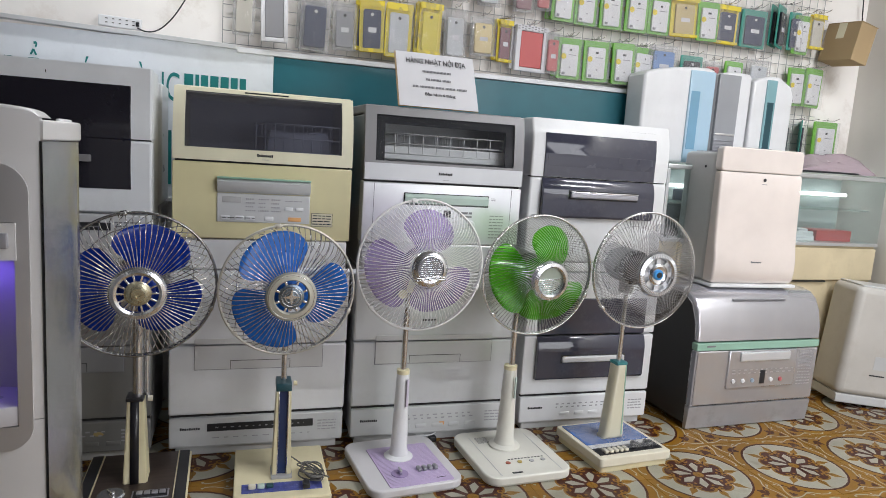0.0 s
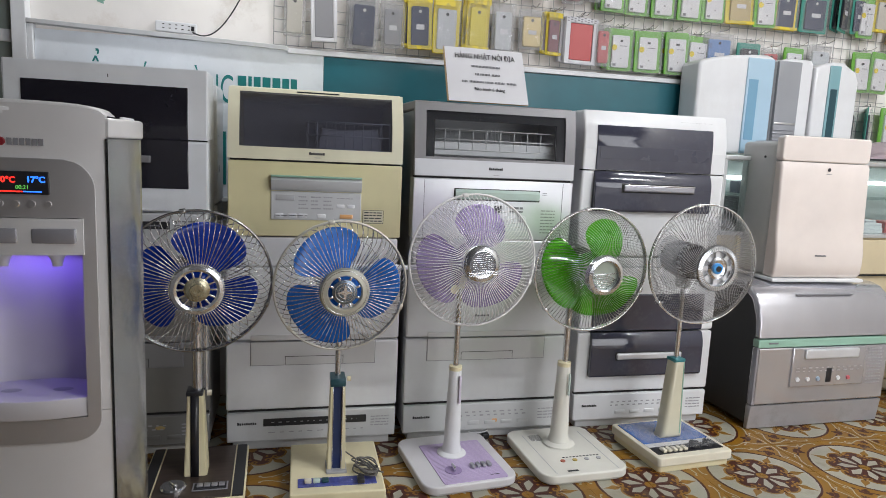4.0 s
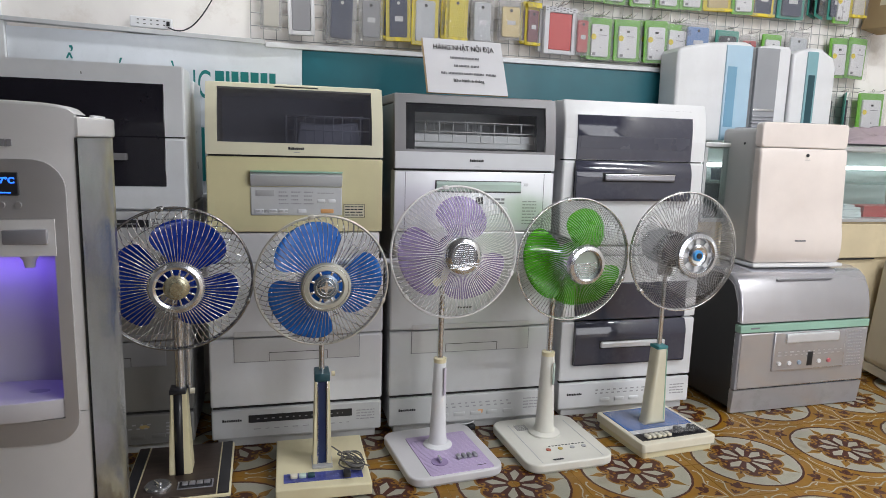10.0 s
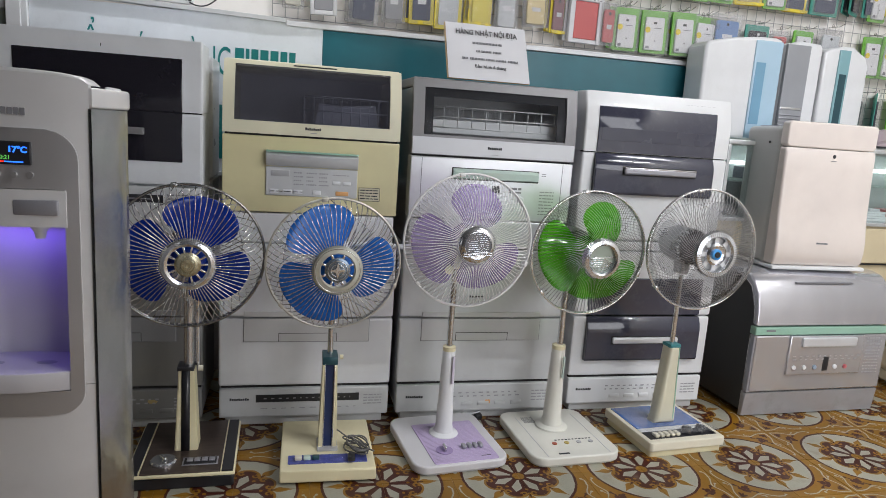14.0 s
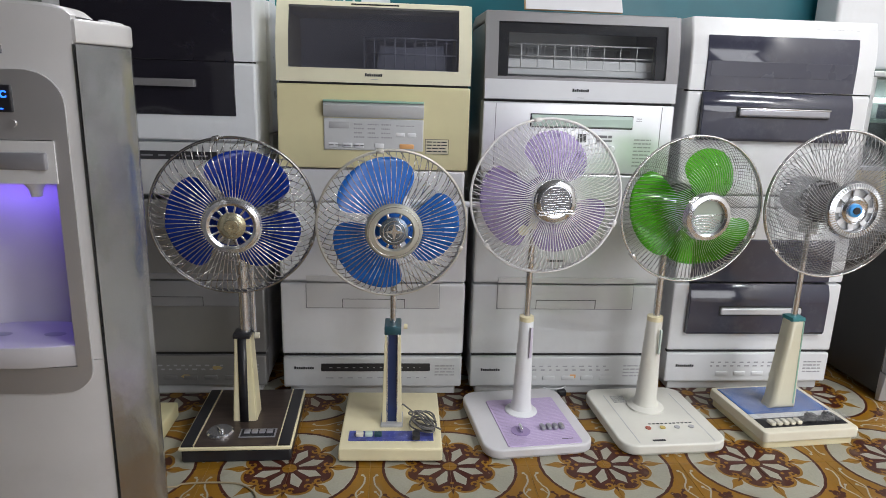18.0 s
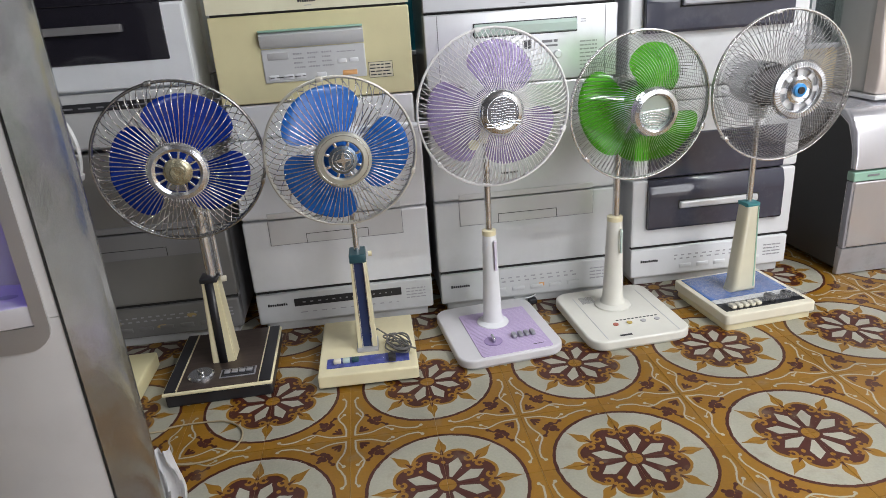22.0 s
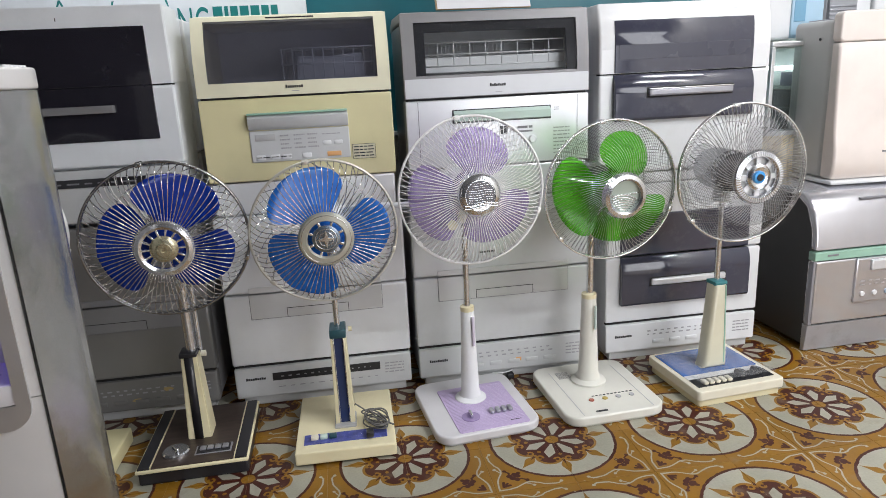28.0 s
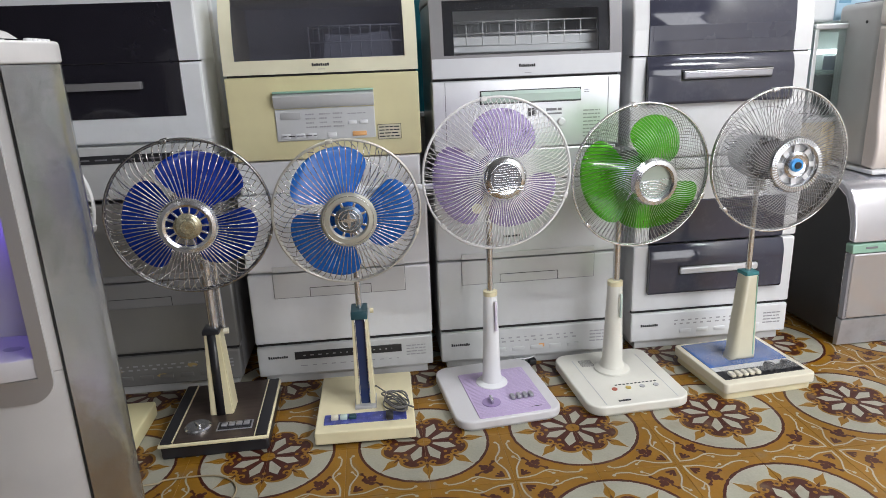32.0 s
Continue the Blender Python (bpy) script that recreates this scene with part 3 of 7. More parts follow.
        part("handle_gap", rbox(-h + 0.143, h - 0.133, -0.0205, 0.0, 0.262, 0.294, 0.001), SEAM, low)
        hb = rbox(-h + 0.147, h - 0.137, -0.028, 0.0, 0.266, 0.29, 0.006)
        part("handle", hb, SILVER, low, "silver bar handle")
    else:
        plate = mat("handle_plate_grey", (0.53, 0.53, 0.53) if material == PALEGREY else (0.23, 0.23, 0.24) if material == ASHGREY else (0.62, 0.62, 0.62), 0.36, coat=0.1)
        part("handle_plate", rbox(-h + 0.075, h - 0.078, -0.003, 0.01, 0.367, 0.385, 0.002), plate, up)
        part("plate_gap", rbox(-h + 0.0738, h - 0.0768, -0.0014, 0.004, 0.2848, 0.361, 0), GREYINK, low)
        hp = part("handle_plate", rbox(-h + 0.075, h - 0.078, -0.003, 0.01, 0.286, 0.362, 0.002), plate, low)
        bm = bmesh.new()
        for a, c_, d, e in ((-0.092, -0.0905, 0.287, 0.315), (0.0905, 0.092, 0.287, 0.315), (-0.092, 0.092, 0.3135, 0.315)):
            rbox(a, c_, -0.0038, 0, d, e, 0, bm=bm)
        part("handle_gap", bm, SEAM, hp)
    for sx in (-h + 0.05, h - 0.05):
        part("foot", turned([(0.016, 0), (0.016, 0.012)], 12), BLACKPL, t).location = (sx, 0.06, 0)
    return t


def rack(t, x0, x1, y0, y1, z, h, material, seed):
    lines = []
    n = 9
    for i in range(n + 1):
        x = x0 + (x1 - x0) * i / n
        lines.append(([(x, y0, z + h), (x, y0, z), (x, y1, z), (x, y1, z + h)], 0.0018, False))
    for zz, yy in ((z + h, y0), (z, y0), (z + h, y1), (z + h * 0.5, y0)):
        lines.append(([(x0, yy, zz), (x1, yy, zz)], 0.0022, False))
    return wires("dish_rack", lines, material, t, "wire dish rack behind the window", 4)


def national_top(name, x, w, y, z0, door, low, side, label, seed, yellow):
    """A countertop dishwasher: tilting window door, front panel with handle and keys."""
    rnd = random.Random(seed)
    t = thing(name, pose(x, y, z0), label, "dishwasher", "stacked dishwashers")
    h = w / 2
    Z = lambda z: z - z0
    top = 1.152 if yellow else 1.142
    seam = 0.931 if yellow else 0.899
    # hollow shell
    part("side_panel", rbox(-h + 0.004, -h + 0.03, 0.05, 0.37, 0.01, Z(top) - 0.03, 0.006), side, t)
    part("side_panel", rbox(h - 0.03, h - 0.004, 0.05, 0.37, 0.01, Z(top) - 0.03, 0.006), side, t)
    part("back_panel", rbox(-h + 0.03, h - 0.03, 0.34, 0.37, 0.01, Z(top) - 0.03, 0.006), side, t)
    part("tub", rbox(-h + 0.03, h - 0.03, 0.062, 0.339, 0.01, Z(seam) - 0.02, 0.0), TRAYPL, t)
    part("base", rbox(-h + 0.006, h - 0.006, 0.004, 0.36, 0.0, Z(0.697), 0.006), WHITE if yellow else SILVER, t)
    fr = part("front_panel", rbox(-h, h, 0.0, 0.06, Z(0.7), Z(seam) - 0.002, 0.0035), low, t)
    part("seam", rbox(-h + 0.006, h - 0.006, 0.01, 0.06, Z(seam) - 0.006, Z(seam) + 0.008, 0), SEAM, t)
    if yellow:
        part("rear_cover", rbox(-h - 0.017, -h + 0.02, 0.22, 0.375, Z(0.935), Z(1.142), 0.004), WHITE, t, "white rear cover")
        part("rear_cover", rbox(-h - 0.017, -h + 0.02, 0.22, 0.375, 0.004, Z(0.93), 0.004), WHITE, t, "white rear cover")
    # door frame round the window, rolled backwards at the top
    wz0, wz1 = (0.972, 1.136) if yellow else (0.966, 1.112)
    wx = (-h + 0.033, h - 0.035) if yellow else (-h + 0.036, h - 0.036)
    back = 0.05 if yellow else 0.025

    def yy(z):
        a = max(0.0, (z - seam - 0.05) / (top - seam - 0.05))
        return back * a ** 2

    def strip(x0, x1, za, zb, n, dy=0.0, th=0.02):
        bm2 = bmesh.new()
        rows = []
        for i in range(n + 1):
            z = za + (zb - za) * i / n
            rows.append([bm2.verts.new(c) for c in ((x0, yy(z) + dy, Z(z)), (x1, yy(z) + dy, Z(z)), (x1, yy(z) + dy + th, Z(z)), (x0, yy(z) + dy + th, Z(z)))])
        for a, c in zip(rows, rows[1:]):
            for k in range(4):
                bm2.faces.new((a[k], a[(k + 1) % 4], c[(k + 1) % 4], c[k]))
        bm2.faces.new(rows[0][::-1])
        bm2.faces.new(rows[-1])
        return bm2
    bm = strip(-h, h, seam + 0.004, wz0, 5, th=0.03)
    join(bm, strip(-h, wx[0], wz0, wz1, 8, th=0.03))
    join(bm, strip(wx[1], h, wz0, wz1, 8, th=0.03))
    join(bm, strip(-h, h, wz1, top - 0.004, 3, th=0.03))
    dr = part("window_door", bm, door if yellow else MIDSILVER, t)
    if not yellow:
        part("door_sill", strip(-h + 0.002, h - 0.002, seam + 0.006, wz0 - 0.008, 5, dy=-0.0025, th=0.01), mat("pale_silver_paint", (0.58, 0.59, 0.62), 0.38, 0.15, coat=0.05), dr, "bright silver strip under the window")
    # lid behind the front
    lid = [(yy(top - 0.004) + 0.004, Z(top) - 0.012)]
    lid += [(yy(top) + 0.02, Z(top)), (0.3, Z(top) + 0.004), (0.36, Z(top) - 0.012), (0.365, Z(top) - 0.04), (0.3, Z(top) - 0.03), (0.03 + back, Z(top) - 0.03)]
    part("lid", slab(lid, -h + 0.001, h - 0.001, "x", 0.006), door if yellow else MIDSILVER, t)
    bm = strip(wx[0] + 0.0005, wx[1] - 0.0005, wz0 + 0.0005, wz1 - 0.0005, 8, dy=0.0008, th=0.003)
    part("window", bm, SMOKEWIN if yellow else CLEARWIN, dr, "smoky clear window")
    # inside
    bm = rbox(-h + 0.03, h - 0.03, 0.28, 0.335, Z(seam) - 0.02, Z(top) - 0.03, 0)
    part("inner_back", bm, TRAYPL, t, smooth=False)
    if yellow:
        rack(t, -0.03, h - 0.04, 0.03, 0.2, Z(wz0) + 0.0, 0.085, WHITE, seed)
        part("basket", slab([(0.0, Z(wz0) - 0.01), (h - 0.06, Z(wz0) - 0.01), (h - 0.075, Z(wz0) + 0.07), (0.09, Z(wz0) + 0.062), (0.012, Z(wz0) + 0.066)], 0.05, 0.18, "y", 0.008), WHITE, t, "grey plastic basket behind the window")
    else:
        rack(t, -h + 0.06, h - 0.06, 0.05, 0.24, Z(wz0) + 0.025, 0.065, TRAYPL, seed)
        part("basket", rbox(-h + 0.06, h - 0.05, 0.05, 0.07, Z(wz0) + 0.005, Z(wz0) + 0.05, 0.004), TRAYPL, t, "grey plastic tray behind the window")
        lines = []
        for i in range(12):
            bx = -h + 0.13 + i * 0.012 if i < 6 else -0.01 + (i - 6) * 0.012
            lines.append(([(bx, 0.12, Z(wz0) + 0.04), (bx, 0.12, Z(wz0) + 0.1)], 0.002, False))
        wires("dish_rack", lines, WHITE, t, "white plate prongs", 4)
        # black frame round the glass
        bm = bmesh.new()
        for a, c_, d, e in ((wx[0], wx[0] + 0.03, wz0, wz1), (wx[1] - 0.03, wx[1], wz0, wz1), (wx[0], wx[1], wz1 - 0.028, wz1)):
            join(bm, strip(a, c_, d, e, 6, dy=0.008, th=0.004))
        part("window_border", bm, BLACKMATT, dr, "black border of the window")
    if yellow:
        part("vent", rbox(-0.065, 0.065, yy(1.142) - 0.001, yy(1.142) + 0.006, Z(1.139), Z(1.144), 0), BLACKPL, dr, "dark vent slot")
        part("trim", strip(wx[0], wx[1], wz1 - 0.006, wz1 - 0.001, 2, dy=-0.0015, th=0.006), CHROME, dr)
    bz = Z(seam) + (0.022 if yellow else 0.03)
    letter_blocks(-0.026, 0.022, bz, bz + 0.0085, 8, -0.0006 if yellow else -0.0032, INK, dr)
    bars("badge", [(-0.01, 0.009, Z(seam) + 0.013, Z(seam) + 0.0145)], -0.0006 if yellow else -0.0032, FAINTINK, dr)
    if yellow:
        hx0, hx1 = -0.139, 0.137
        bm = slab([(-0.004, Z(0.842)), (-0.014, Z(0.85)), (-0.02, Z(0.875)), (-0.01, Z(0.884)), (0.0, Z(0.886)), (0.004, Z(0.842))], hx0, hx1, "x", 0.002)
        hd = part("handle", bm, PALEGREY, fr, "grey handle with a green top edge")
        part("handle_top", rbox(hx0, hx1, -0.02, 0.0, Z(0.8835), Z(0.889), 0.002), GREENTRIM, hd)
        cp = part("control_panel", rbox(hx0, hx1, -0.004, 0.004, Z(0.752), Z(0.84), 0.003), PALEGREY, fr, "grey key panel")
        part("display", rbox(hx0 + 0.015, hx0 + 0.07, -0.006, 0, Z(0.812), Z(0.83), 0.001), GREYPL, cp)
        rects = []
        for i in range(3):
            rects += text_rows(hx0 + 0.083 + 0.038 * i, hx0 + 0.113 + 0.038 * i, Z(0.783), Z(0.83), 4, rnd, 0.6, 5)
        bars("print", rects + text_rows(hx0 + 0.2, hx0 + 0.25, Z(0.818), Z(0.826), 1, rnd), -0.0046, FAINTINK, cp)
        for i, bx in enumerate((0.012, 0.052, 0.084, 0.14, 0.21)):
            part("button", rbox(hx0 + bx, hx0 + bx + (0.026 if i != 4 else 0.04), -0.0065, 0, Z(0.759), Z(0.772), 0.002), ORANGE if i == 4 else WHITE, cp, "orange key" if i == 4 else "")
        bars("print", text_rows(hx0 + 0.015, hx0 + 0.11, Z(0.763), Z(0.769), 1, rnd, 1, 4), -0.007, INK, cp)
        for bx in (0.2, 0.232):
            part("button", rbox(hx0 + bx, hx0 + bx + 0.024, -0.0065, 0, Z(0.792), Z(0.803), 0.002), WHITE, cp)
        st = part("sticker", rbox(0.143, 0.209, -0.0015, 0.0, Z(0.746), Z(0.787), 0), PAPERCREAM, fr, "white warning sticker with a black border")
        bars("print", [(0.143, 0.209, Z(0.7455), Z(0.7465)), (0.143, 0.209, Z(0.7865), Z(0.7875)), (0.143, 0.144, Z(0.746), Z(0.787)), (0.208, 0.209, Z(0.746), Z(0.787))]
             + text_rows(0.147, 0.204, Z(0.749), Z(0.784), 4, rnd, 0.8), -0.002, INK, st)
    else:
        hx0, hx1 = -0.137, 0.154
        part("handle_frame", rbox(hx0 - 0.003, hx1 + 0.003, -0.002, 0.0, Z(0.828), Z(0.867), 0.001), BLACKPL, fr)
        bm = slab([(-0.002, Z(0.831)), (-0.01, Z(0.834)), (-0.013, Z(0.855)), (-0.004, Z(0.864)), (0.0, Z(0.864))], hx0, hx1, "x", 0.002)
        part("handle", bm, PALEGREEN, fr, "pale green translucent handle")
        rects = [(0.04, 0.064, Z(0.79), Z(0.815))]
        part("display", rbox(0.0, 0.025, -0.002, 0.0, Z(0.79), Z(0.813), 0), BLACKPL, fr)
        bars("print", [(0.055, 0.085, Z(0.803), Z(0.81)), (0.089, 0.1, Z(0.803), Z(0.81)), (0.055, 0.1, Z(0.792), Z(0.797)), (-0.07, -0.045, Z(0.804), Z(0.81))], -0.0008, GREYINK, fr)
        part("knob", turned([(0.012, 0), (0.012, 0.004), (0.009, 0.006)], 20, "y"), SILVER, fr).location = (0.1, 0, Z(0.77))
        bars("print", text_rows(0.165, 0.215, Z(0.72), Z(0.805), 8, rnd, 0.9), -0.0008, FAINTINK, fr, "grey printed notice")
        bars("print", text_rows(0.167, 0.182, Z(0.85), Z(0.862), 2, rnd, 0.9, 2), -0.0008, GREYINK, fr)
        for sx in (-h + 0.036, h - 0.036):
            part("groove", rbox(sx - 0.0008, sx + 0.0008, -0.0008, 0.004, Z(0.705), Z(seam) - 0.006, 0), GREYINK, fr)
    return t


def white_top(x, w, y, z0):
    rnd = random.Random(9)
    t = thing("dishwasher", pose(x, y, z0), "white countertop dishwasher with dark window and silver handle, stacked", "dishwasher", "stacked dishwashers")
    h = w / 2
    Z = lambda z: z - z0
    part("body", rbox(-h + 0.004, h - 0.004, 0.03, 0.36, 0.0, Z(1.12), 0.012), WHITE, t)
    up = part("upper_door", slab(bent_front(Z(0.945), Z(1.148), 0, 0.024, 0.2), -h, h, "x", 0.008, 3), WHITE, t)
    low = part("lower_door", rbox(-h, h, 0.0, 0.05, Z(0.64), Z(0.942), 0.009, 3), WHITE, t)
    part("seam", rbox(-h + 0.006, h - 0.006, 0.008, 0.05, Z(0.94), Z(0.947), 0), SEAM, t)
    part("base", rbox(-h + 0.004, h - 0.004, 0.006, 0.35, 0.0, Z(0.637), 0.005), WHITE, t)
    bm = bmesh.new()
    wx0, wx1 = -h + 0.049, h - 0.061
    pts = [(0.0 + 0.024 * max(0, (a - 0.35) / 0.65) ** 2.2, 0.946 + 0.202 * a) for a in (0, 0.2, 0.4, 0.55, 0.68, 0.755)]
    outline = [(q[0] - 0.004, Z(q[1])) for q in pts] + [(q[0] + 0.006, Z(q[1])) for q in pts[::-1]]
    part("upper_window", slab(outline, wx0, wx1, "x", 0.0015), BLUEWIN, up, "dark blue-grey window")
    part("window_panel", rbox(wx0 + 0.012, wx1 - 0.012, -0.0048, -0.003, Z(0.985), Z(1.028), 0.0005), mat("blue_grey_step", (0.04, 0.042, 0.068), 0.25, coat=0.4, bump=0.0), up)
    part("lower_window", slab(bulge(Z(0.803), Z(0.941)), wx0 - 0.004, wx1, "x", 0.002), BLUEWIN, low, "dark blue-grey door panel")
    part("handle_gap", rbox(wx0 + 0.096, wx1 - 0.071, -0.0207, -0.002, Z(0.87), Z(0.902), 0.001), SEAM, low)
    part("handle", rbox(wx0 + 0.1, wx1 - 0.075, -0.032, -0.002, Z(0.874), Z(0.897), 0.006), DKSILVER, low, "silver bar handle")
    part("handle_edge", rbox(wx0 + 0.1, wx1 - 0.075, -0.033, -0.012, Z(0.8945), Z(0.8985), 0.0015), CHROME, low, "bright handle edge")
    bars("print", text_rows(h - 0.19, h - 0.06, Z(1.113), Z(1.126), 2, rnd, 0.9, 4), 0.016, GREYINK, up)
    return t


def grey_top(x, w, y, z0):
    """White dishwasher with one large dark door panel."""
    rnd = random.Random(4)
    t = thing("dishwasher", pose(x, y, z0), "white countertop dishwasher with large black window, stacked behind the water dispenser", "dishwasher", "stacked dishwashers")
    h = w / 2
    Z = lambda z: z - z0
    part("body", rbox(-h + 0.004, h - 0.004, 0.03, 0.38, 0.0, Z(1.165), 0.012), COOLWHITE, t)
    up = part("upper_door", slab(bent_front(Z(0.981), Z(1.182), 0, 0.0, 0.15), -h, h, "x", 0.006), COOLWHITE, t)
    low = part("lower_door", rbox(-h, h, 0.0, 0.05, Z(0.768), Z(0.977), 0.007), COOLWHITE, t)
    part("seam", rbox(-h + 0.006, h - 0.006, 0.008, 0.05, Z(0.975), Z(0.983), 0), SEAM, t)
    part("upper_window", rbox(-h + 0.047, h - 0.056, -0.003, 0.01, Z(0.9795), Z(1.13), 0.002), DARKWIN, up, "black window")
    part("lower_window", rbox(-h + 0.047, h - 0.056, -0.003, 0.01, Z(0.836), Z(0.9785), 0.002), DARKWIN, low, "black door panel")
    part("handle", rbox(-0.16, 0.11, -0.018, 0.0, Z(0.911), Z(0.931), 0.003), MIDSILVER, low, "dark silver bar handle")
    cp = part("control_panel", rbox(-h + 0.004, h - 0.004, 0.002, 0.05, Z(0.615), Z(0.762), 0.005), PALEGREY, t)
    part("display_strip", rbox(-h + 0.1, h - 0.11, -0.001, 0.004, Z(0.715), Z(0.738), 0.001), BLACKPL, cp, "dark display strip")
    bars("print", text_rows(-h + 0.12, h - 0.13, Z(0.72), Z(0.732), 1, rnd, 1, 8), -0.0015, GREYINK, cp)
    bars("print", text_rows(h - 0.1, h - 0.03, Z(0.71), Z(0.745), 3, rnd, 0.9), 0.0015, GREYINK, cp)
    part("rear_cover", rbox(h - 0.03, h + 0.007, 0.19, 0.385, Z(0.78), Z(1.158), 0.004), WHITE, t, "white rear cover")
    part("rear_cover", rbox(h - 0.03, h + 0.007, 0.19, 0.385, 0.004, Z(0.774), 0.004), GREYPL, t)
    part("latch", rbox(-0.001, 0.001, -0.001, 0.003, Z(1.147), Z(1.155), 0), INK, up)
    return t


Y1 = 0.39
base_unit("dishwasher", 0.0065, 0.537, Y1 + 0.01, ASHGREY, GREYPL, "grey countertop dishwasher at the bottom of a stack", seed=3)
grey_top(0.0065, 0.537, Y1, 0.605)
base_unit("dishwasher", 0.595, 0.545, Y1, WHITE, GREYPL, "white countertop dishwasher at the bottom of a stack", seed=5, dark_strip=True)
national_top("dishwasher", 0.594, 0.53, Y1, 0.603, CREAMDOOR, YELLOW, CREAM, "yellowed cream countertop dishwasher with smoky window, stacked", 6, True)
base_unit("dishwasher", 1.175, 0.57, Y1, PALEGREY, GREYPL, "silver-grey countertop dishwasher at the bottom of a stack", seed=7, panel_mat=PALEGREY)
national_top("dishwasher", 1.172, 0.55, Y1, 0.603, SILVER, SILVER, DKSILVER, "silver countertop dishwasher with clear window and green handle, stacked", 8, False)
base_unit("dishwasher", 1.797, 0.547, 0.42, WHITE, WHITE, "white countertop dishwasher with dark windows at the bottom of a stack", window=True, panel_mat=WHITE, seed=11)
white_top(1.771, 0.561, 0.42, 0.603)


# fans
DARKMOTOR = mat("dark_grey_motor", (0.07, 0.07, 0.075), 0.35)
# Darker copy of the chrome wire: its shade is put into the colour.
SHADEDWIRE = mat("shaded_chrome_wire", (0.36, 0.36, 0.37), 0.28, 0.95, dirt=(0.2, 0.18, 0.16), dirt_amount=0.3, bump=0.0, scale=20)
DARKCHROME = mat("tarnished_chrome_rim", (0.34, 0.34, 0.34), 0.24, 0.95, dirt=(0.14, 0.12, 0.1), dirt_amount=0.5, bump=0.0, scale=25)
OFFWHITE = mat("off_white_plastic", (0.7, 0.69, 0.63), 0.32, coat=0.15, dirt=(0.5, 0.44, 0.33), dirt_amount=0.15)
PALERIM = mat("pale_champagne_rim", (0.6, 0.58, 0.52), 0.35, 0.5, dirt=(0.2, 0.12, 0.07), dirt_amount=0.5, scale=12)
BRIGHTRIM = mat("bright_chrome_rim", (0.75, 0.75, 0.76), 0.2, 0.8, bump=0.0)
def blade(angle, r0, r1, width, twist, yoff, n=24, m=14, lean=18):
    """A broad rounded fan blade, bent and pitched."""
    bm = bmesh.new()
    grid = []
    for i in range(n + 1):
        s = math.sin(math.pi / 2 * i / n)
        r = r0 + (r1 - r0) * s
        half = width * (0.74 + 0.18 * min(1, s * 1.9)) * math.sqrt(max(0.0, 1 - max(0, (s - 0.5) / 0.5) ** 3.4))
        row = []
        for j in range(m + 1):
            q = -1 + 2 * j / m
            a = radians(angle) + q * half + radians(lean) * s * 0.5
            pitch = q * half * r * math.tan(radians(twist))
            row.append(bm.verts.new((r * math.cos(a), yoff + pitch + 0.01 * (q * q) * s, r * math.sin(a))))
        grid.append(row)
    for i in range(n):
        for j in range(m):
            try:
                bm.faces.new((grid[i][j], grid[i][j + 1], grid[i + 1][j + 1], grid[i + 1][j]))
            except ValueError:
                pass
    bmesh.ops.remove_doubles(bm, verts=bm.verts, dist=1e-5)
    return bm


def grille(R, rh, d, count, swirl, wire, step=0.0, n=9, rear=False, ph=0.0):
    """Wires from the hub ring to the rim; swirl in degrees; d is the dome's depth."""
    lines = []
    for k in range(count):
        a0 = 2 * math.pi * (k + ph) / count
        pts = []
        for i in range(n + 1):
            s = i / n
            r = rh + (R - rh) * s
            a = a0 + radians(swirl) * s
            y = -d * (1 - s ** 3) if not step else -d * (1 - max(0, (s - step) / (1 - step)) ** 1.6)
            pts.append((r * math.cos(a), -y if rear else y, r * math.sin(a)))
        lines.append((pts, wire, False))
    return lines


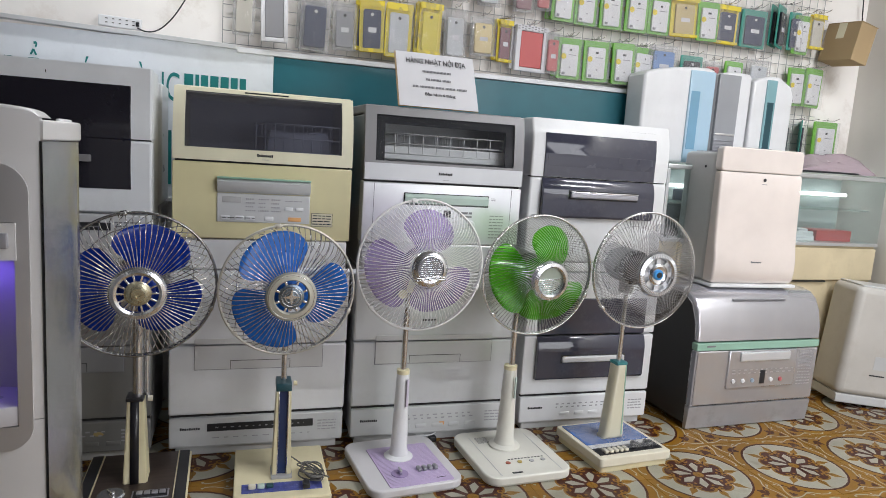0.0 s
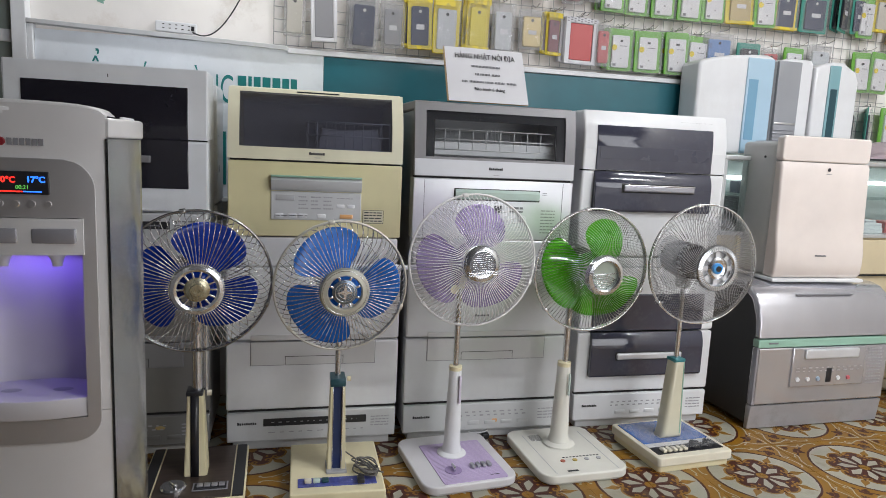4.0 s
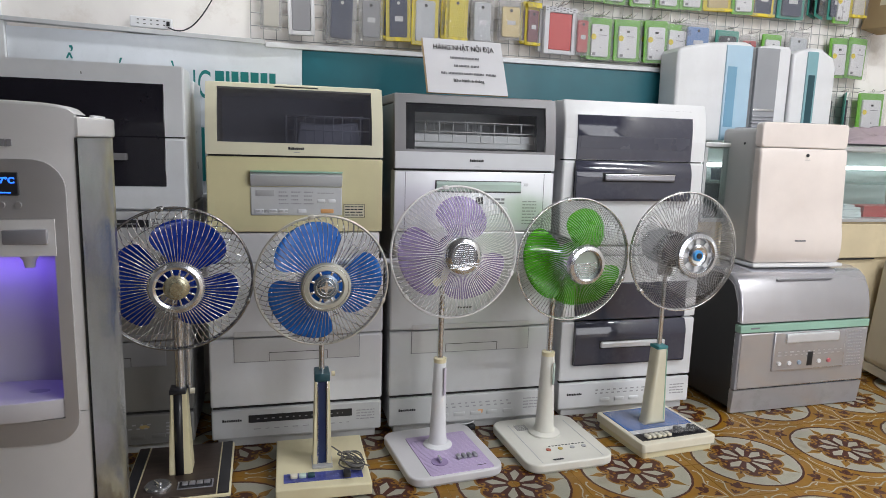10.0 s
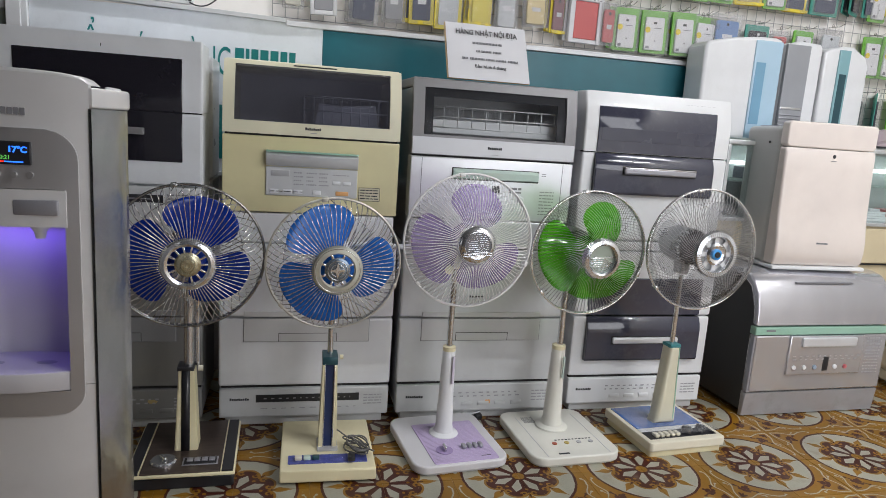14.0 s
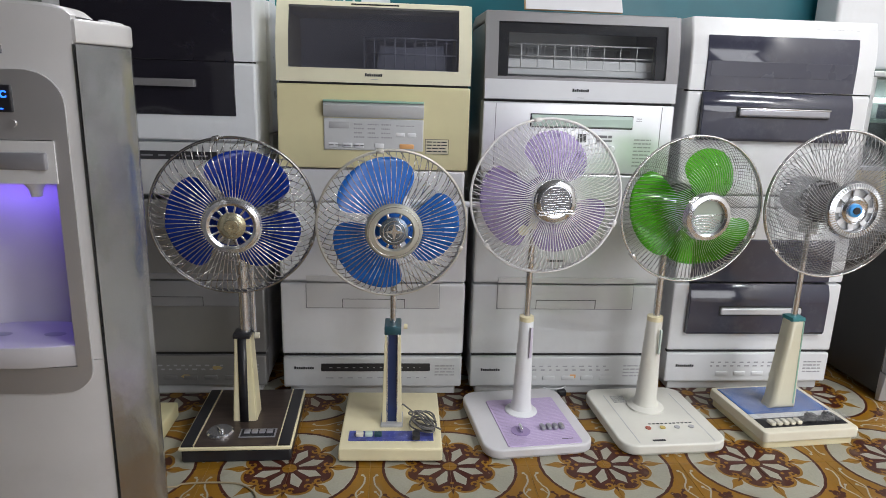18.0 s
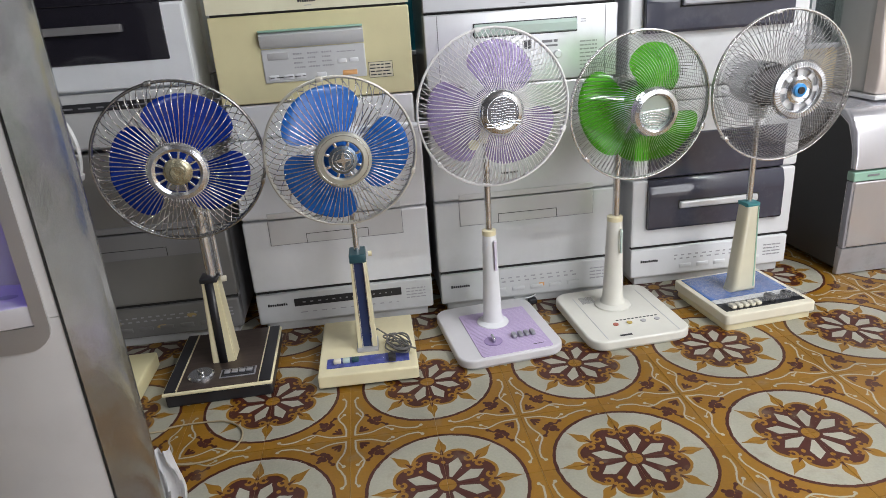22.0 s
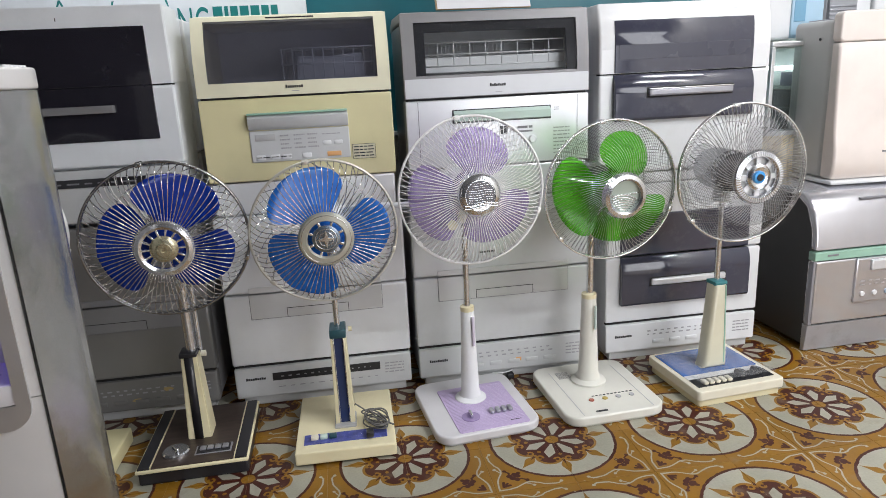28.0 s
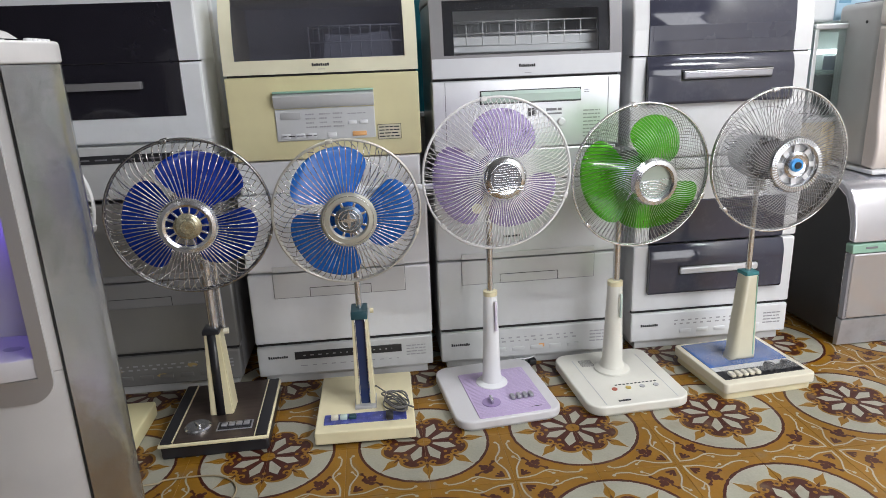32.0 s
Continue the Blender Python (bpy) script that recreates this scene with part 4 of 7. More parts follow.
def fan_head(t, at, yaw, tilt, R, spec):
    """Head parts, hung under the fan at the head's pose; the head looks along -y."""
    H = pose(*at, tilt, 0, yaw)

    def put(ob):
        ob.matrix_local = H
        return ob
    wm = spec["wire_mat"]
    rh, d, w = spec["rh"], spec["d"], spec["wire"]
    front = grille(R - 0.002, rh, d, spec["count"], spec["swirl"], w, spec.get("step", 0))
    front.append((circle(rh, -d), w * 1.5, True))
    front.append((circle((R + rh) / 2, -d * (1 - ((0.5 - spec.get("step", 0)) / (1 - spec.get("step", 0))) ** 1.6 if spec.get("step") and spec["step"] < 0.5 else 0.9)), w * 0.8, True)) if spec.get("mid") else None
    put(wires("front_grille", front, wm, t, spec["grille_label"], 4))
    rear = grille(R - 0.002, 0.05, 0.075, spec["count2"], spec["swirl2"], w, 0.35, rear=True)
    rear.append((circle(0.05, 0.075), w * 1.5, True))
    rear.append((circle(R * 0.72, 0.073), w, True))
    put(wires("rear_grille", rear, wm, t, "", 4))
    put(wires("rim", [(circle(R, 0.0, 96), spec["rim"], True), (circle(R - 0.001, 0.009, 96), spec["rim"] * 0.8, True)], spec["rim_mat"], t, spec["rim_label"], 8))
    for ck in range(3):
        a = radians(90 + 120 * ck + 10)
        bm = rbox(-0.008, 0.008, -0.006, 0.016, -0.006, 0.004, 0.002)
        cl = part("clip", bm, spec["rim_mat"], t)
        cl.matrix_local = H @ pose(R * math.cos(a), 0, R * math.sin(a), 0, 90 - math.degrees(a), 0)
    for a in spec["blades"]:
        put(part("blade", blade(a, 0.03, R * spec.get("reach", 0.8), spec["bw"], spec.get("twist", -16), spec.get("back", 0.0), lean=spec.get("lean", 18)), spec["blade_mat"], t, spec["blade_label"]))
    put(part("blade_hub", turned([(0.0, 0.02), (0.03, 0.02), (0.042, 0.012), (0.05, -0.012), (0.05, -0.03), (0.0, -0.03)], 28, "y", cap=False), spec["blade_mat"], t))
    # motor behind the blades
    put(part("motor_housing", turned([(0.0, -0.055), (0.045, -0.06), (0.058, -0.075), (0.06, -0.13), (0.052, -0.165), (0.03, -0.182), (0.0, -0.185)], 32, "y", cap=False), spec["motor_mat"], t))
    put(part("shaft", turned([(0.006, 0.0), (0.006, -0.08)], 10, "y"), CHROME, t))
    if spec.get("vented"):
        bm = turned([(0.03, -0.045), (0.05, -0.045), (0.057, -0.05), (0.0575, -0.064), (0.05, -0.068)], 32, "y", cap=False)
        put(part("motor_ring", bm, BLACKPL, t, "black motor ring"))
        bm = bmesh.new()
        for k in range(18):
            b2 = rbox(0.04, 0.0585, 0.046, 0.062, -0.0022, 0.0022, 0.0008)
            bmesh.ops.rotate(b2, matrix=Matrix.Rotation(-2 * math.pi * k / 18, 3, "Y"), verts=b2.verts)
            join(bm, b2)
        put(part("motor_ribs", bm, GREYPL, t, "grey cooling ribs"))
    spec["badge"](t, H @ Matrix.Diagonal((spec.get("bs", 1.0), 1, spec.get("bs", 1.0), 1)), -d)


def badge_spoked(t, H, y):
    """Chrome ring with spokes round a gold boss."""
    def put(ob):
        ob.matrix_local = H
    ring = part("hub_ring", turned([(0.044, -y - 0.004), (0.044, -y + 0.006), (0.05, -y + 0.009), (0.058, -y + 0.007), (0.062, -y), (0.06, -y - 0.006), (0.044, -y - 0.004)], 48, "y", cap=False), CHROME, t, "chrome hub ring")
    put(ring)
    for k in range(14):
        b2 = rbox(0.018, 0.047, y - 0.004, y + 0.004, -0.0022, 0.0022, 0.001)
        part("hub_spoke", b2, CHROME, t).matrix_local = H @ Matrix.Rotation(-2 * math.pi * k / 14, 4, "Y")
    put(part("hub_cap", turned([(0.029, -y - 0.002), (0.029, -y + 0.004), (0.024, -y + 0.008), (0.016, -y + 0.009), (0.014, -y + 0.012), (0.006, -y + 0.0125), (0.005, -y + 0.01), (0.0, -y + 0.01)], 32, "y", cap=False), GOLD, t, "gold hub cap"))


def badge_star(t, H, y):
    def put(ob):
        ob.matrix_local = H
    put(part("hub_ring", turned([(0.041, -y - 0.003), (0.041, -y + 0.004), (0.044, -y + 0.008), (0.058, -y + 0.007), (0.062, -y + 0.002), (0.06, -y - 0.005), (0.041, -y - 0.003)], 48, "y", cap=False), CHAMPAGNE, t, "champagne-coloured hub ring"))
    put(part("hub_disc", turned([(0.0, -y + 0.004), (0.022, -y + 0.004), (0.031, -y + 0.002), (0.031, -y - 0.006), (0.0, -y - 0.006)], 40, "y", cap=False), mat("steel_blue_cap", (0.2, 0.25, 0.31), 0.22, 0.8), t, "steel-blue hub disc"))
    points = [((0.021 if k % 2 == 0 else 0.0062) * math.cos(math.pi / 4 * k), (0.021 if k % 2 == 0 else 0.0062) * math.sin(math.pi / 4 * k)) for k in range(8)]
    for k in range(8):
        b2 = rbox(0.03, 0.043, y - 0.002, y + 0.003, -0.003, 0.003, 0.001)
        part("hub_spoke", b2, CHROME, t).matrix_local = H @ Matrix.Rotation(-2 * math.pi * (k + 0.5) / 8, 4, "Y")
    bm = slab(points, y - 0.008, y - 0.003, "y")
    put(wires("hub_circle", [(circle(0.0155, y - 0.0045, 40), 0.0016, True), (circle(0.0235, y - 0.0045, 40), 0.0014, True), (circle(0.0545, y - 0.0085, 60), 0.0008, True)], CHROME, t, "thin chrome circles"))
    put(part("hub_star", bm, CHROME, t, "four-pointed chrome star"))


def clipped(points, r):
    return [p for p in points if p[0] ** 2 + p[2] ** 2 < r * r]


def badge_dome(t, H, y, ringed=False):
    def put(ob):
        ob.matrix_local = H
    steps = [k / 16 * 2 - 1 for k in range(17)]
    if ringed:
        put(part("hub_ring", turned([(0.034, -y - 0.002), (0.034, -y + 0.012), (0.038, -y + 0.016), (0.046, -y + 0.013), (0.05, -y), (0.048, -y - 0.006), (0.034, -y - 0.002)], 48, "y", cap=False), CHROME, t, "chrome hub ring"))
        put(part("hub_disc", turned([(0.0, -y + 0.004), (0.034, -y + 0.004), (0.034, -y - 0.004), (0.0, -y - 0.004)], 40, "y", cap=False), SAGE, t, "sage metallic disc"))
        lines = []
        for k in range(10):
            run = clipped([(0.034 * q, y - 0.006, -0.002 - 0.0052 * k + 0.011 * (1 - (q + 0.25) ** 2) - 0.006) for q in steps], 0.0335)
            if len(run) > 2:
                lines.append((run, 0.0013, False))
        put(tagged(wires("hub_relief", lines, CHROME, t, "curved chrome bars", 5), kind="stuff"))
        zig = [(0.032 * q, y - 0.006, 0.003 + (0.002 if k % 2 else -0.001) + 0.002 * q) for k, q in enumerate(steps)]
        put(wires("hub_crest", [(zig, 0.0011, False)], CHROME, t, "zigzag chrome line", 5))
    else:
        put(part("hub_dome", turned([(0.05, -y - 0.008), (0.0495, -y + 0.003), (0.046, -y + 0.01), (0.039, -y + 0.0155), (0.0345, -y + 0.0165), (0.034, -y + 0.013), (0.0, -y + 0.013)], 44, "y", cap=False), CHROME, t, "chrome hub dome"))
        bm = slab([(0.033 * math.cos(a), 0.033 * math.sin(a)) for a in [math.radians(-36 + 252 * k / 28) for k in range(29)]], y - 0.0142, y - 0.0128, "y")
        put(part("hub_disc", bm, DARKDISC, t, "dark grilled disc"))
        lines = []
        for k in range(9):
            z = -0.014 + 0.0052 * k
            run = clipped([(0.034 * q, y - 0.0148, z + 0.0011 * math.sin(q * 4.2)) for q in steps], 0.033)
            if len(run) > 2:
                lines.append((run, 0.0011, False))
        put(tagged(wires("hub_relief", lines, CHROME, t, "wavy chrome bars", 5), kind="stuff"))
        waves = [([(0.041 * q, y - 0.0165, z + 0.0022 * math.sin(q * 3.0 + 0.5)) for q in steps], 0.0021, False) for z in (-0.0185, -0.025)]
        put(wires("hub_wave", waves, CHROME, t, "wavy chrome bands", 6))


def badge_eye(t, H, y):
    def put(ob):
        ob.matrix_local = H
    put(part("hub_ring", turned([(0.04, -y - 0.012), (0.042, -y + 0.002), (0.046, -y + 0.008), (0.056, -y + 0.004), (0.06, -y - 0.004), (0.058, -y - 0.01), (0.04, -y - 0.012)], 48, "y", cap=False), CHROME, t, "wide chrome hub ring"))
    bm = bmesh.new()
    for k in range(60):
        a = 2 * math.pi * k / 60
        b2 = rbox(0.0465, 0.0555, y - 0.0085, y - 0.003, -0.0007, 0.0007, 0)
        bmesh.ops.rotate(b2, matrix=Matrix.Rotation(-a, 3, "Y"), verts=b2.verts)
        join(bm, b2)
    put(part("hub_ribs", bm, SILVER, t, smooth=False))
    put(part("hub_well", turned([(0.042, -y - 0.011), (0.0, -y - 0.011)], 40, "y", cap=False), PALEGREY, t, "pale grey recess"))
    for k in range(8):
        bm = rbox(0.024, 0.041, y + 0.002, y + 0.006, -0.0055, 0.0055, 0)
        bmesh.ops.rotate(bm, matrix=Matrix.Rotation(2 * math.pi * k / 8, 3, "Y"), verts=bm.verts)
        put(part("hub_spoke", bm, SILVER, t, smooth=False))
    put(part("hub_cup", turned([(0.03, -y - 0.008), (0.028, -y + 0.003), (0.0225, -y + 0.008), (0.0165, -y + 0.004), (0.0, -y + 0.004)], 40, "y", cap=False), CHROME, t, "chrome cup"))
    put(part("hub_badge", turned([(0.014, -y + 0.004), (0.013, -y + 0.007), (0.0, -y + 0.009)], 32, "y", cap=False), mat("blue_badge", (0.05, 0.3, 0.7), 0.25, 0.3, coat=0.5), t, "blue round badge"))
    put(part("hub_centre", turned([(0.0075, -y + 0.008), (0.007, -y + 0.011), (0.0, -y + 0.011)], 24, "y", cap=False), BLACKPL, t))


def neck(t, x, y, z0, z1, at, r, material, head_z):
    """Chrome pole and the joint that carries the head."""
    part("pole", turned([(r, z0), (r, z1)], 20), CHROME, t, "chrome pole").location = (x, y, 0)
    bm = rbox(-0.018, 0.018, -0.02, 0.025, z1 - 0.03, head_z + 0.01, 0.008)
    part("neck_joint", bm, material, t).location = (x, y, 0)


def column(t, x, y, z0, z1, w0, d0, w1, d1, material, label=""):
    bm = bmesh.new()
    lo_, hi_ = [], []
    for sx, sy in ((-1, -1), (1, -1), (1, 1), (-1, 1)):
        lo_.append(bm.verts.new((x + sx * w0 / 2, y + sy * d0 / 2, z0)))
        hi_.append(bm.verts.new((x + sx * w1 / 2, y + sy * d1 / 2, z1)))
    for k in range(4):
        bm.faces.new((lo_[k], lo_[(k + 1) % 4], hi_[(k + 1) % 4], hi_[k]))
    bm.faces.new(lo_[::-1])
    bm.faces.new(hi_)
    bmesh.ops.bevel(bm, geom=bm.edges[:], offset=0.003, segments=2, affect="EDGES")
    return part("column", bm, material, t, label)


def fan_brown():
    """Old fan on a brown plate base."""
    t = thing("fan", pose(0.262, 0.17, 0, 0, 0, 1), "standing fan with deep blue blades, chrome grille and brown base", "fan", "standing fans")
    bs = part("base", rbox(-0.135, 0.135, -0.14, 0.16, 0.0, 0.036, 0.006), BLACKPL, t, "black skirt of the base")
    part("base_edge", rbox(-0.138, 0.138, -0.15, 0.165, 0.038, 0.0465, 0.003), CREAM, t, "cream edge")
    top = part("base_plate", rbox(-0.1, 0.1, -0.144, 0.163, 0.044, 0.05, 0.001), WOODTONE, t, "brown brushed plate")
    for sx in (-1, 1):
        part("base_trim", rbox(sx * 0.1185 - 0.0145, sx * 0.1185 + 0.0145, -0.144, 0.163, 0.044, 0.051, 0.001), BLACKPL, t)
    for sx in (-1, 1):
        part("pinstripe", rbox(sx * 0.1025 - 0.0011, sx * 0.1025 + 0.0011, -0.144, 0.163, 0.05, 0.0516, 0), CREAM, t, "cream pinstripe")
    part("key_frame", rbox(-0.001, 0.091, -0.109, -0.066, 0.0495, 0.0515, 0.0005), DKSILVER, t, "thin metal frame")
    part("dial", turned([(0.034, 0.05), (0.034, 0.056), (0.03, 0.06), (0.0, 0.06)], 32, cap=False), CHROME, t, "clear chrome timer dial").location = (-0.05, -0.085, 0)
    part("dial_grip", rbox(-0.004, 0.004, -0.016, 0.016, 0.06, 0.069, 0.003), CHROME, t).matrix_local = pose(-0.05, -0.085, 0, 0, 0, 35)
    part("key_plate", rbox(0.003, 0.087, -0.105, -0.07, 0.0495, 0.053, 0.001), BLACKPL, t)
    for i in range(4):
        part("key", rbox(0.01 + 0.019 * i, 0.026 + 0.019 * i, -0.096, -0.079, 0.053, 0.0575, 0.003), DKSILVER, t, "silver key")
    column(t, 0.0, 0.01, 0.048, 0.285, 0.062, 0.07, 0.042, 0.045, CREAM, "cream tapered column")
    part("column_strip", slab([(-0.0275, 0.05), (-0.0145, 0.288), (-0.005, 0.288), (-0.018, 0.05)], -0.0125, 0.0095, "x"), BLACKPL, t, "black front strip")
    part("column_cap", rbox(-0.024, 0.02, -0.018, 0.035, 0.282, 0.294, 0.002), BLACKPL, t)
    part("lock_knob", turned([(0.008, 0), (0.008, 0.012)], 12, "y"), IVORY, t).matrix_local = pose(0.03, 0.0, 0.285, 0, 0, 90)
    neck(t, 0.004, 0.01, 0.28, 0.56, None, 0.0138, CHROME, 0.61)
    part("pole", turned([(0.006, 0.29), (0.006, 0.56)], 14), CHROME, t, "thin chrome rod").location = (0.026, 0.014, 0)
    fan_head(t, (0.018, -0.115, 0.623), 6, 5, 0.187, dict(
        wire_mat=CHROMEWIRE, rim_mat=DARKCHROME, rim=0.0035, rim_label="dull chrome rim", grille_label="chrome wire grille", rh=0.06, d=0.062, wire=0.00115, count=76, swirl=4,
        step=0.72, count2=42, swirl2=-38, blades=(62, 181, -46), bw=0.97, reach=0.85, back=0.012, twist=-20, blade_mat=BLADEBLUE, blade_label="deep blue translucent blade", motor_mat=CHROMEWIRE, bs=1.07, badge=badge_spoked))


DKCORD = mat("dark_grey_cord", (0.13, 0.125, 0.12), 0.45)


def fan_cream():
    t = thing("fan", pose(0.653, 0.17, 0, 0, 0, -1), "standing fan with bright blue blades and square cream base", "fan", "standing fans")
    part("base", rbox(-0.132, 0.132, -0.155, 0.16, 0.006, 0.042, 0.005), CREAM, t, "cream plastic base")
    for fx in (-0.11, 0.11):
        for fy in (-0.12, 0.12):
            part("foot", turned([(0.012, 0), (0.012, 0.01)], 12), BLACKPL, t).location = (fx, fy, 0)
    part("key_plate", rbox(-0.11, 0.11, -0.118, -0.07, 0.041, 0.0445, 0.001), BLUELABEL, t, "blue printed key plate")
    for i, mt in enumerate((IVORY, PALEGREEN, TEALDARK)):
        part("key", rbox(-0.092 + 0.024 * i, -0.072 + 0.024 * i, -0.103, -0.085, 0.044, 0.054, 0.003), mt, t)
    bars("print", [(0.04, 0.042, 0.0445, 0.0455)], -0.094, WHITE, t)
    bm = slab([(-0.027, 0.04), (-0.012, 0.04), (-0.012, 0.305), (-0.0205, 0.305)], -0.035, 0.03, "y", 0.002)
    slab([(0.012, 0.04), (0.027, 0.04), (0.0205, 0.305), (0.012, 0.305)], -0.035, 0.03, "y", 0.002, bm=bm)
    part("column", bm, CREAM, t, "cream column sides")
    part("column_strip", rbox(-0.0122, 0.0122, -0.03, 0.028, 0.04, 0.305, 0.001), mat("navy_strip", (0.03, 0.05, 0.14), 0.25, 0.3, coat=0.3), t, "navy blue front strip")
    part("column_cap", rbox(-0.022, 0.022, -0.036, 0.032, 0.3, 0.324, 0.003), TEALDARK, t, "dark teal cap")
    part("column_foot", rbox(-0.03, 0.03, -0.05, 0.03, 0.04, 0.05, 0.004), GREYPL, t)
    part("lock_knob", turned([(0.007, 0), (0.007, 0.01)], 12, "y"), CREAM, t).matrix_local = pose(0.028, 0.0, 0.312, 0, 0, 90)
    neck(t, 0, 0, 0.3, 0.56, None, 0.0085, CHROME, 0.6)
    fan_head(t, (-0.003, -0.115, 0.612), 5, 3, 0.177, dict(
        wire_mat=CHROMEWIRE, rim_mat=PALERIM, rim=0.0034, rim_label="chipped pale rim", grille_label="chrome wire grille", rh=0.061, d=0.058, wire=0.00115, count=72, swirl=-2,
        step=0.7, count2=32, swirl2=40, blades=(106, -14, 226), bw=0.94, reach=0.91, twist=-19, blade_mat=BLADESKY, blade_label="bright blue translucent blade", motor_mat=WHITE, bs=1.06, badge=badge_star))
    for sx in (-0.0135, 0.0135):
        part("column_line", rbox(sx - 0.0011, sx + 0.0011, -0.0362, -0.03, 0.05, 0.302, 0.0005), CHROME, t, "thin chrome line")
    bar = turned([(0.0, -0.02), (0.0095, -0.018), (0.0095, 0.15), (0.0075, 0.17), (0.0075, 0.214), (0.0, 0.217)], 16, cap=False)
    bmesh.ops.rotate(bar, matrix=Matrix.Rotation(math.pi / 2, 3, "Y"), verts=bar.verts)
    part("rear_bar", bar, WHITE, t, "white plastic bar behind the grille").location = (0.0, -0.022, 0.648)
    # power cord, wound up on the base
    pts = []
    for k in range(170):
        a = k * 0.26
        pts.append((0.085 + (0.03 + 0.008 * math.sin(k * 0.11)) * math.cos(a) + 0.008 * math.sin(k * 0.19), -0.055 + 0.042 * math.sin(a * 0.93) + 0.007 * math.cos(k * 0.27), 0.047 + 0.012 * (1 + math.sin(k * 0.13)) + 0.004 * math.sin(k * 0.31) ** 2))
    wires("cord", [([(0.0, 0.03, 0.05), (0.03, 0.01, 0.08), (0.06, -0.01, 0.065)] + pts, 0.0024, False)], DKCORD, t, "grey power cord wound in a loose bundle", 5)
    part("plug", rbox(0.055, 0.075, -0.125, -0.095, 0.046, 0.062, 0.004), BLACKPL, t, "dark plug")


def round_base(t, w, d, z, r, material, label):
    bm = slab(round_rect(-w / 2, w / 2, -d / 2, d / 2, r, 7), 0.004, z, "z", 0.0055, 3)
    part("base_lip", slab(round_rect(-w / 2 + 0.006, w / 2 - 0.006, -d / 2 + 0.006, d / 2 - 0.006, r, 7), 0.0, 0.006, "z", 0.001), material, t)
    return part("base", bm, material, t, label)


def stem(t, x, y, z0, z1, r0, r1, material, label, ring=None):
    prof = [(r0 * 1.75, z0), (r0 * 1.7, z0 + 0.004), (r0 * 1.2, z0 + 0.012), (r0, z0 + 0.03), ((r0 + r1) / 2, (z0 + z1) / 2), (r1, z1 - 0.004), (r1 * 0.9, z1)]
    part("column", turned(prof, 36), material, t, label).location = (x, y, 0)
    if ring:
        part("column_collar", turned([(r1 * 1.03, z1 - 0.012), (r1 * 1.03, z1 + 0.001), (r1 * 0.5, z1 + 0.003)], 30), ring, t).location = (x, y, 0)


def fan_lilac():
    t = thing("fan", pose(1.027, 0.2, 0, 0, 0, 6), "white standing fan with lilac blades and lilac control plate", "fan", "standing fans")
    round_base(t, 0.3, 0.335, 0.03, 0.045, DIMWHITE, "white rounded base")
    plate = part("control_plate", slab(round_rect(-0.088, 0.116, -0.158, 0.1, 0.008), 0.029, 0.0325, "z", 0.001), LILAC, t, "lilac striped control plate")
    lines = [([(-0.083, -0.15 + 0.0077 * i, 0.0328), (0.111, -0.15 + 0.0077 * i + 0.02, 0.0328)], 0.0005, False) for i in range(29)]
    tagged(wires("plate_striping", lines, mat("pale_lilac_line", (0.62, 0.52, 0.72), 0.4), plate, "", 3), kind="stuff")
    part("dial", turned([(0.026, 0.0325), (0.026, 0.0345), (0.0, 0.0345)], 32, cap=False), mat("deep_lilac", (0.3, 0.22, 0.42), 0.4), t).location = (-0.035, -0.085, 0)
    part("dial_grip", rbox(-0.004, 0.004, -0.014, 0.014, 0.034, 0.05, 0.003), CHROME, t, "dark chrome timer grip").location = (-0.035, -0.085, 0)
    for i in range(4):
        part("key", rbox(0.022 + 0.018 * i, 0.036 + 0.018 * i, -0.092, -0.066, 0.032, 0.044, 0.005), DKSILVER, t, "silver key")
    bars("print", [(0.065, 0.095, 0.0325, 0.0335)], -0.137, INK, t)
    stem(t, 0, 0.03, 0.031, 0.32, 0.027, 0.0195, WHITE, "white tapered column", CREAM)
    part("slot", rbox(-0.004, 0.004, 0.0045, 0.012, 0.205, 0.295, 0.002), mat("pale_lilac_slot", (0.6, 0.55, 0.66), 0.35), t, "lilac slot").matrix_local = pose(0.009, 0.0, 0, 0.6, 0, 8)
    neck(t, 0, 0.03, 0.31, 0.6, None, 0.0095, IVORY, 0.66)
    fan_head(t, (-0.012, -0.1, 0.677), -2, -1, 0.19, dict(
        wire_mat=WHITEWIRE, rim_mat=WHITEWIRE, rim=0.0032, rim_label="white rim", grille_label="white coated wire grille", rh=0.05, d=0.062, wire=0.0011, count=100, swirl=5,
        step=0.55, count2=70, swirl2=-20, blades=(68, 187, 306), bw=0.92, reach=0.86, back=0.012, twist=-20, blade_mat=BLADELILAC, blade_label="lilac translucent blade", motor_mat=WHITE, bs=1.12, badge=badge_dome))
    letter_blocks(-0.005, 0.04, 0.517, 0.523, 7, -0.118, INK, t)
    pts = [(0.1 + 0.028 * math.cos(k * 0.37) + 0.002 * k, 0.19 + 0.02 * math.sin(k * 0.37), 0.004 + 0.0006 * k) for k in range(44)]
    wires("cord", [([(0.02, 0.16, 0.012)] + pts, 0.0024, False)], WHITE, t, "white cord bundled behind the base", 5)
    part("plug", rbox(0.165, 0.19, 0.16, 0.185, 0.0, 0.018, 0.004), BLACKPL, t, "black plug")
    part("tag", turned([(0.013, 0), (0.013, 0.002)], 20, "y"), PAPERCREAM, t, "cream round tag").location = (-0.075, -0.125, 0.6)


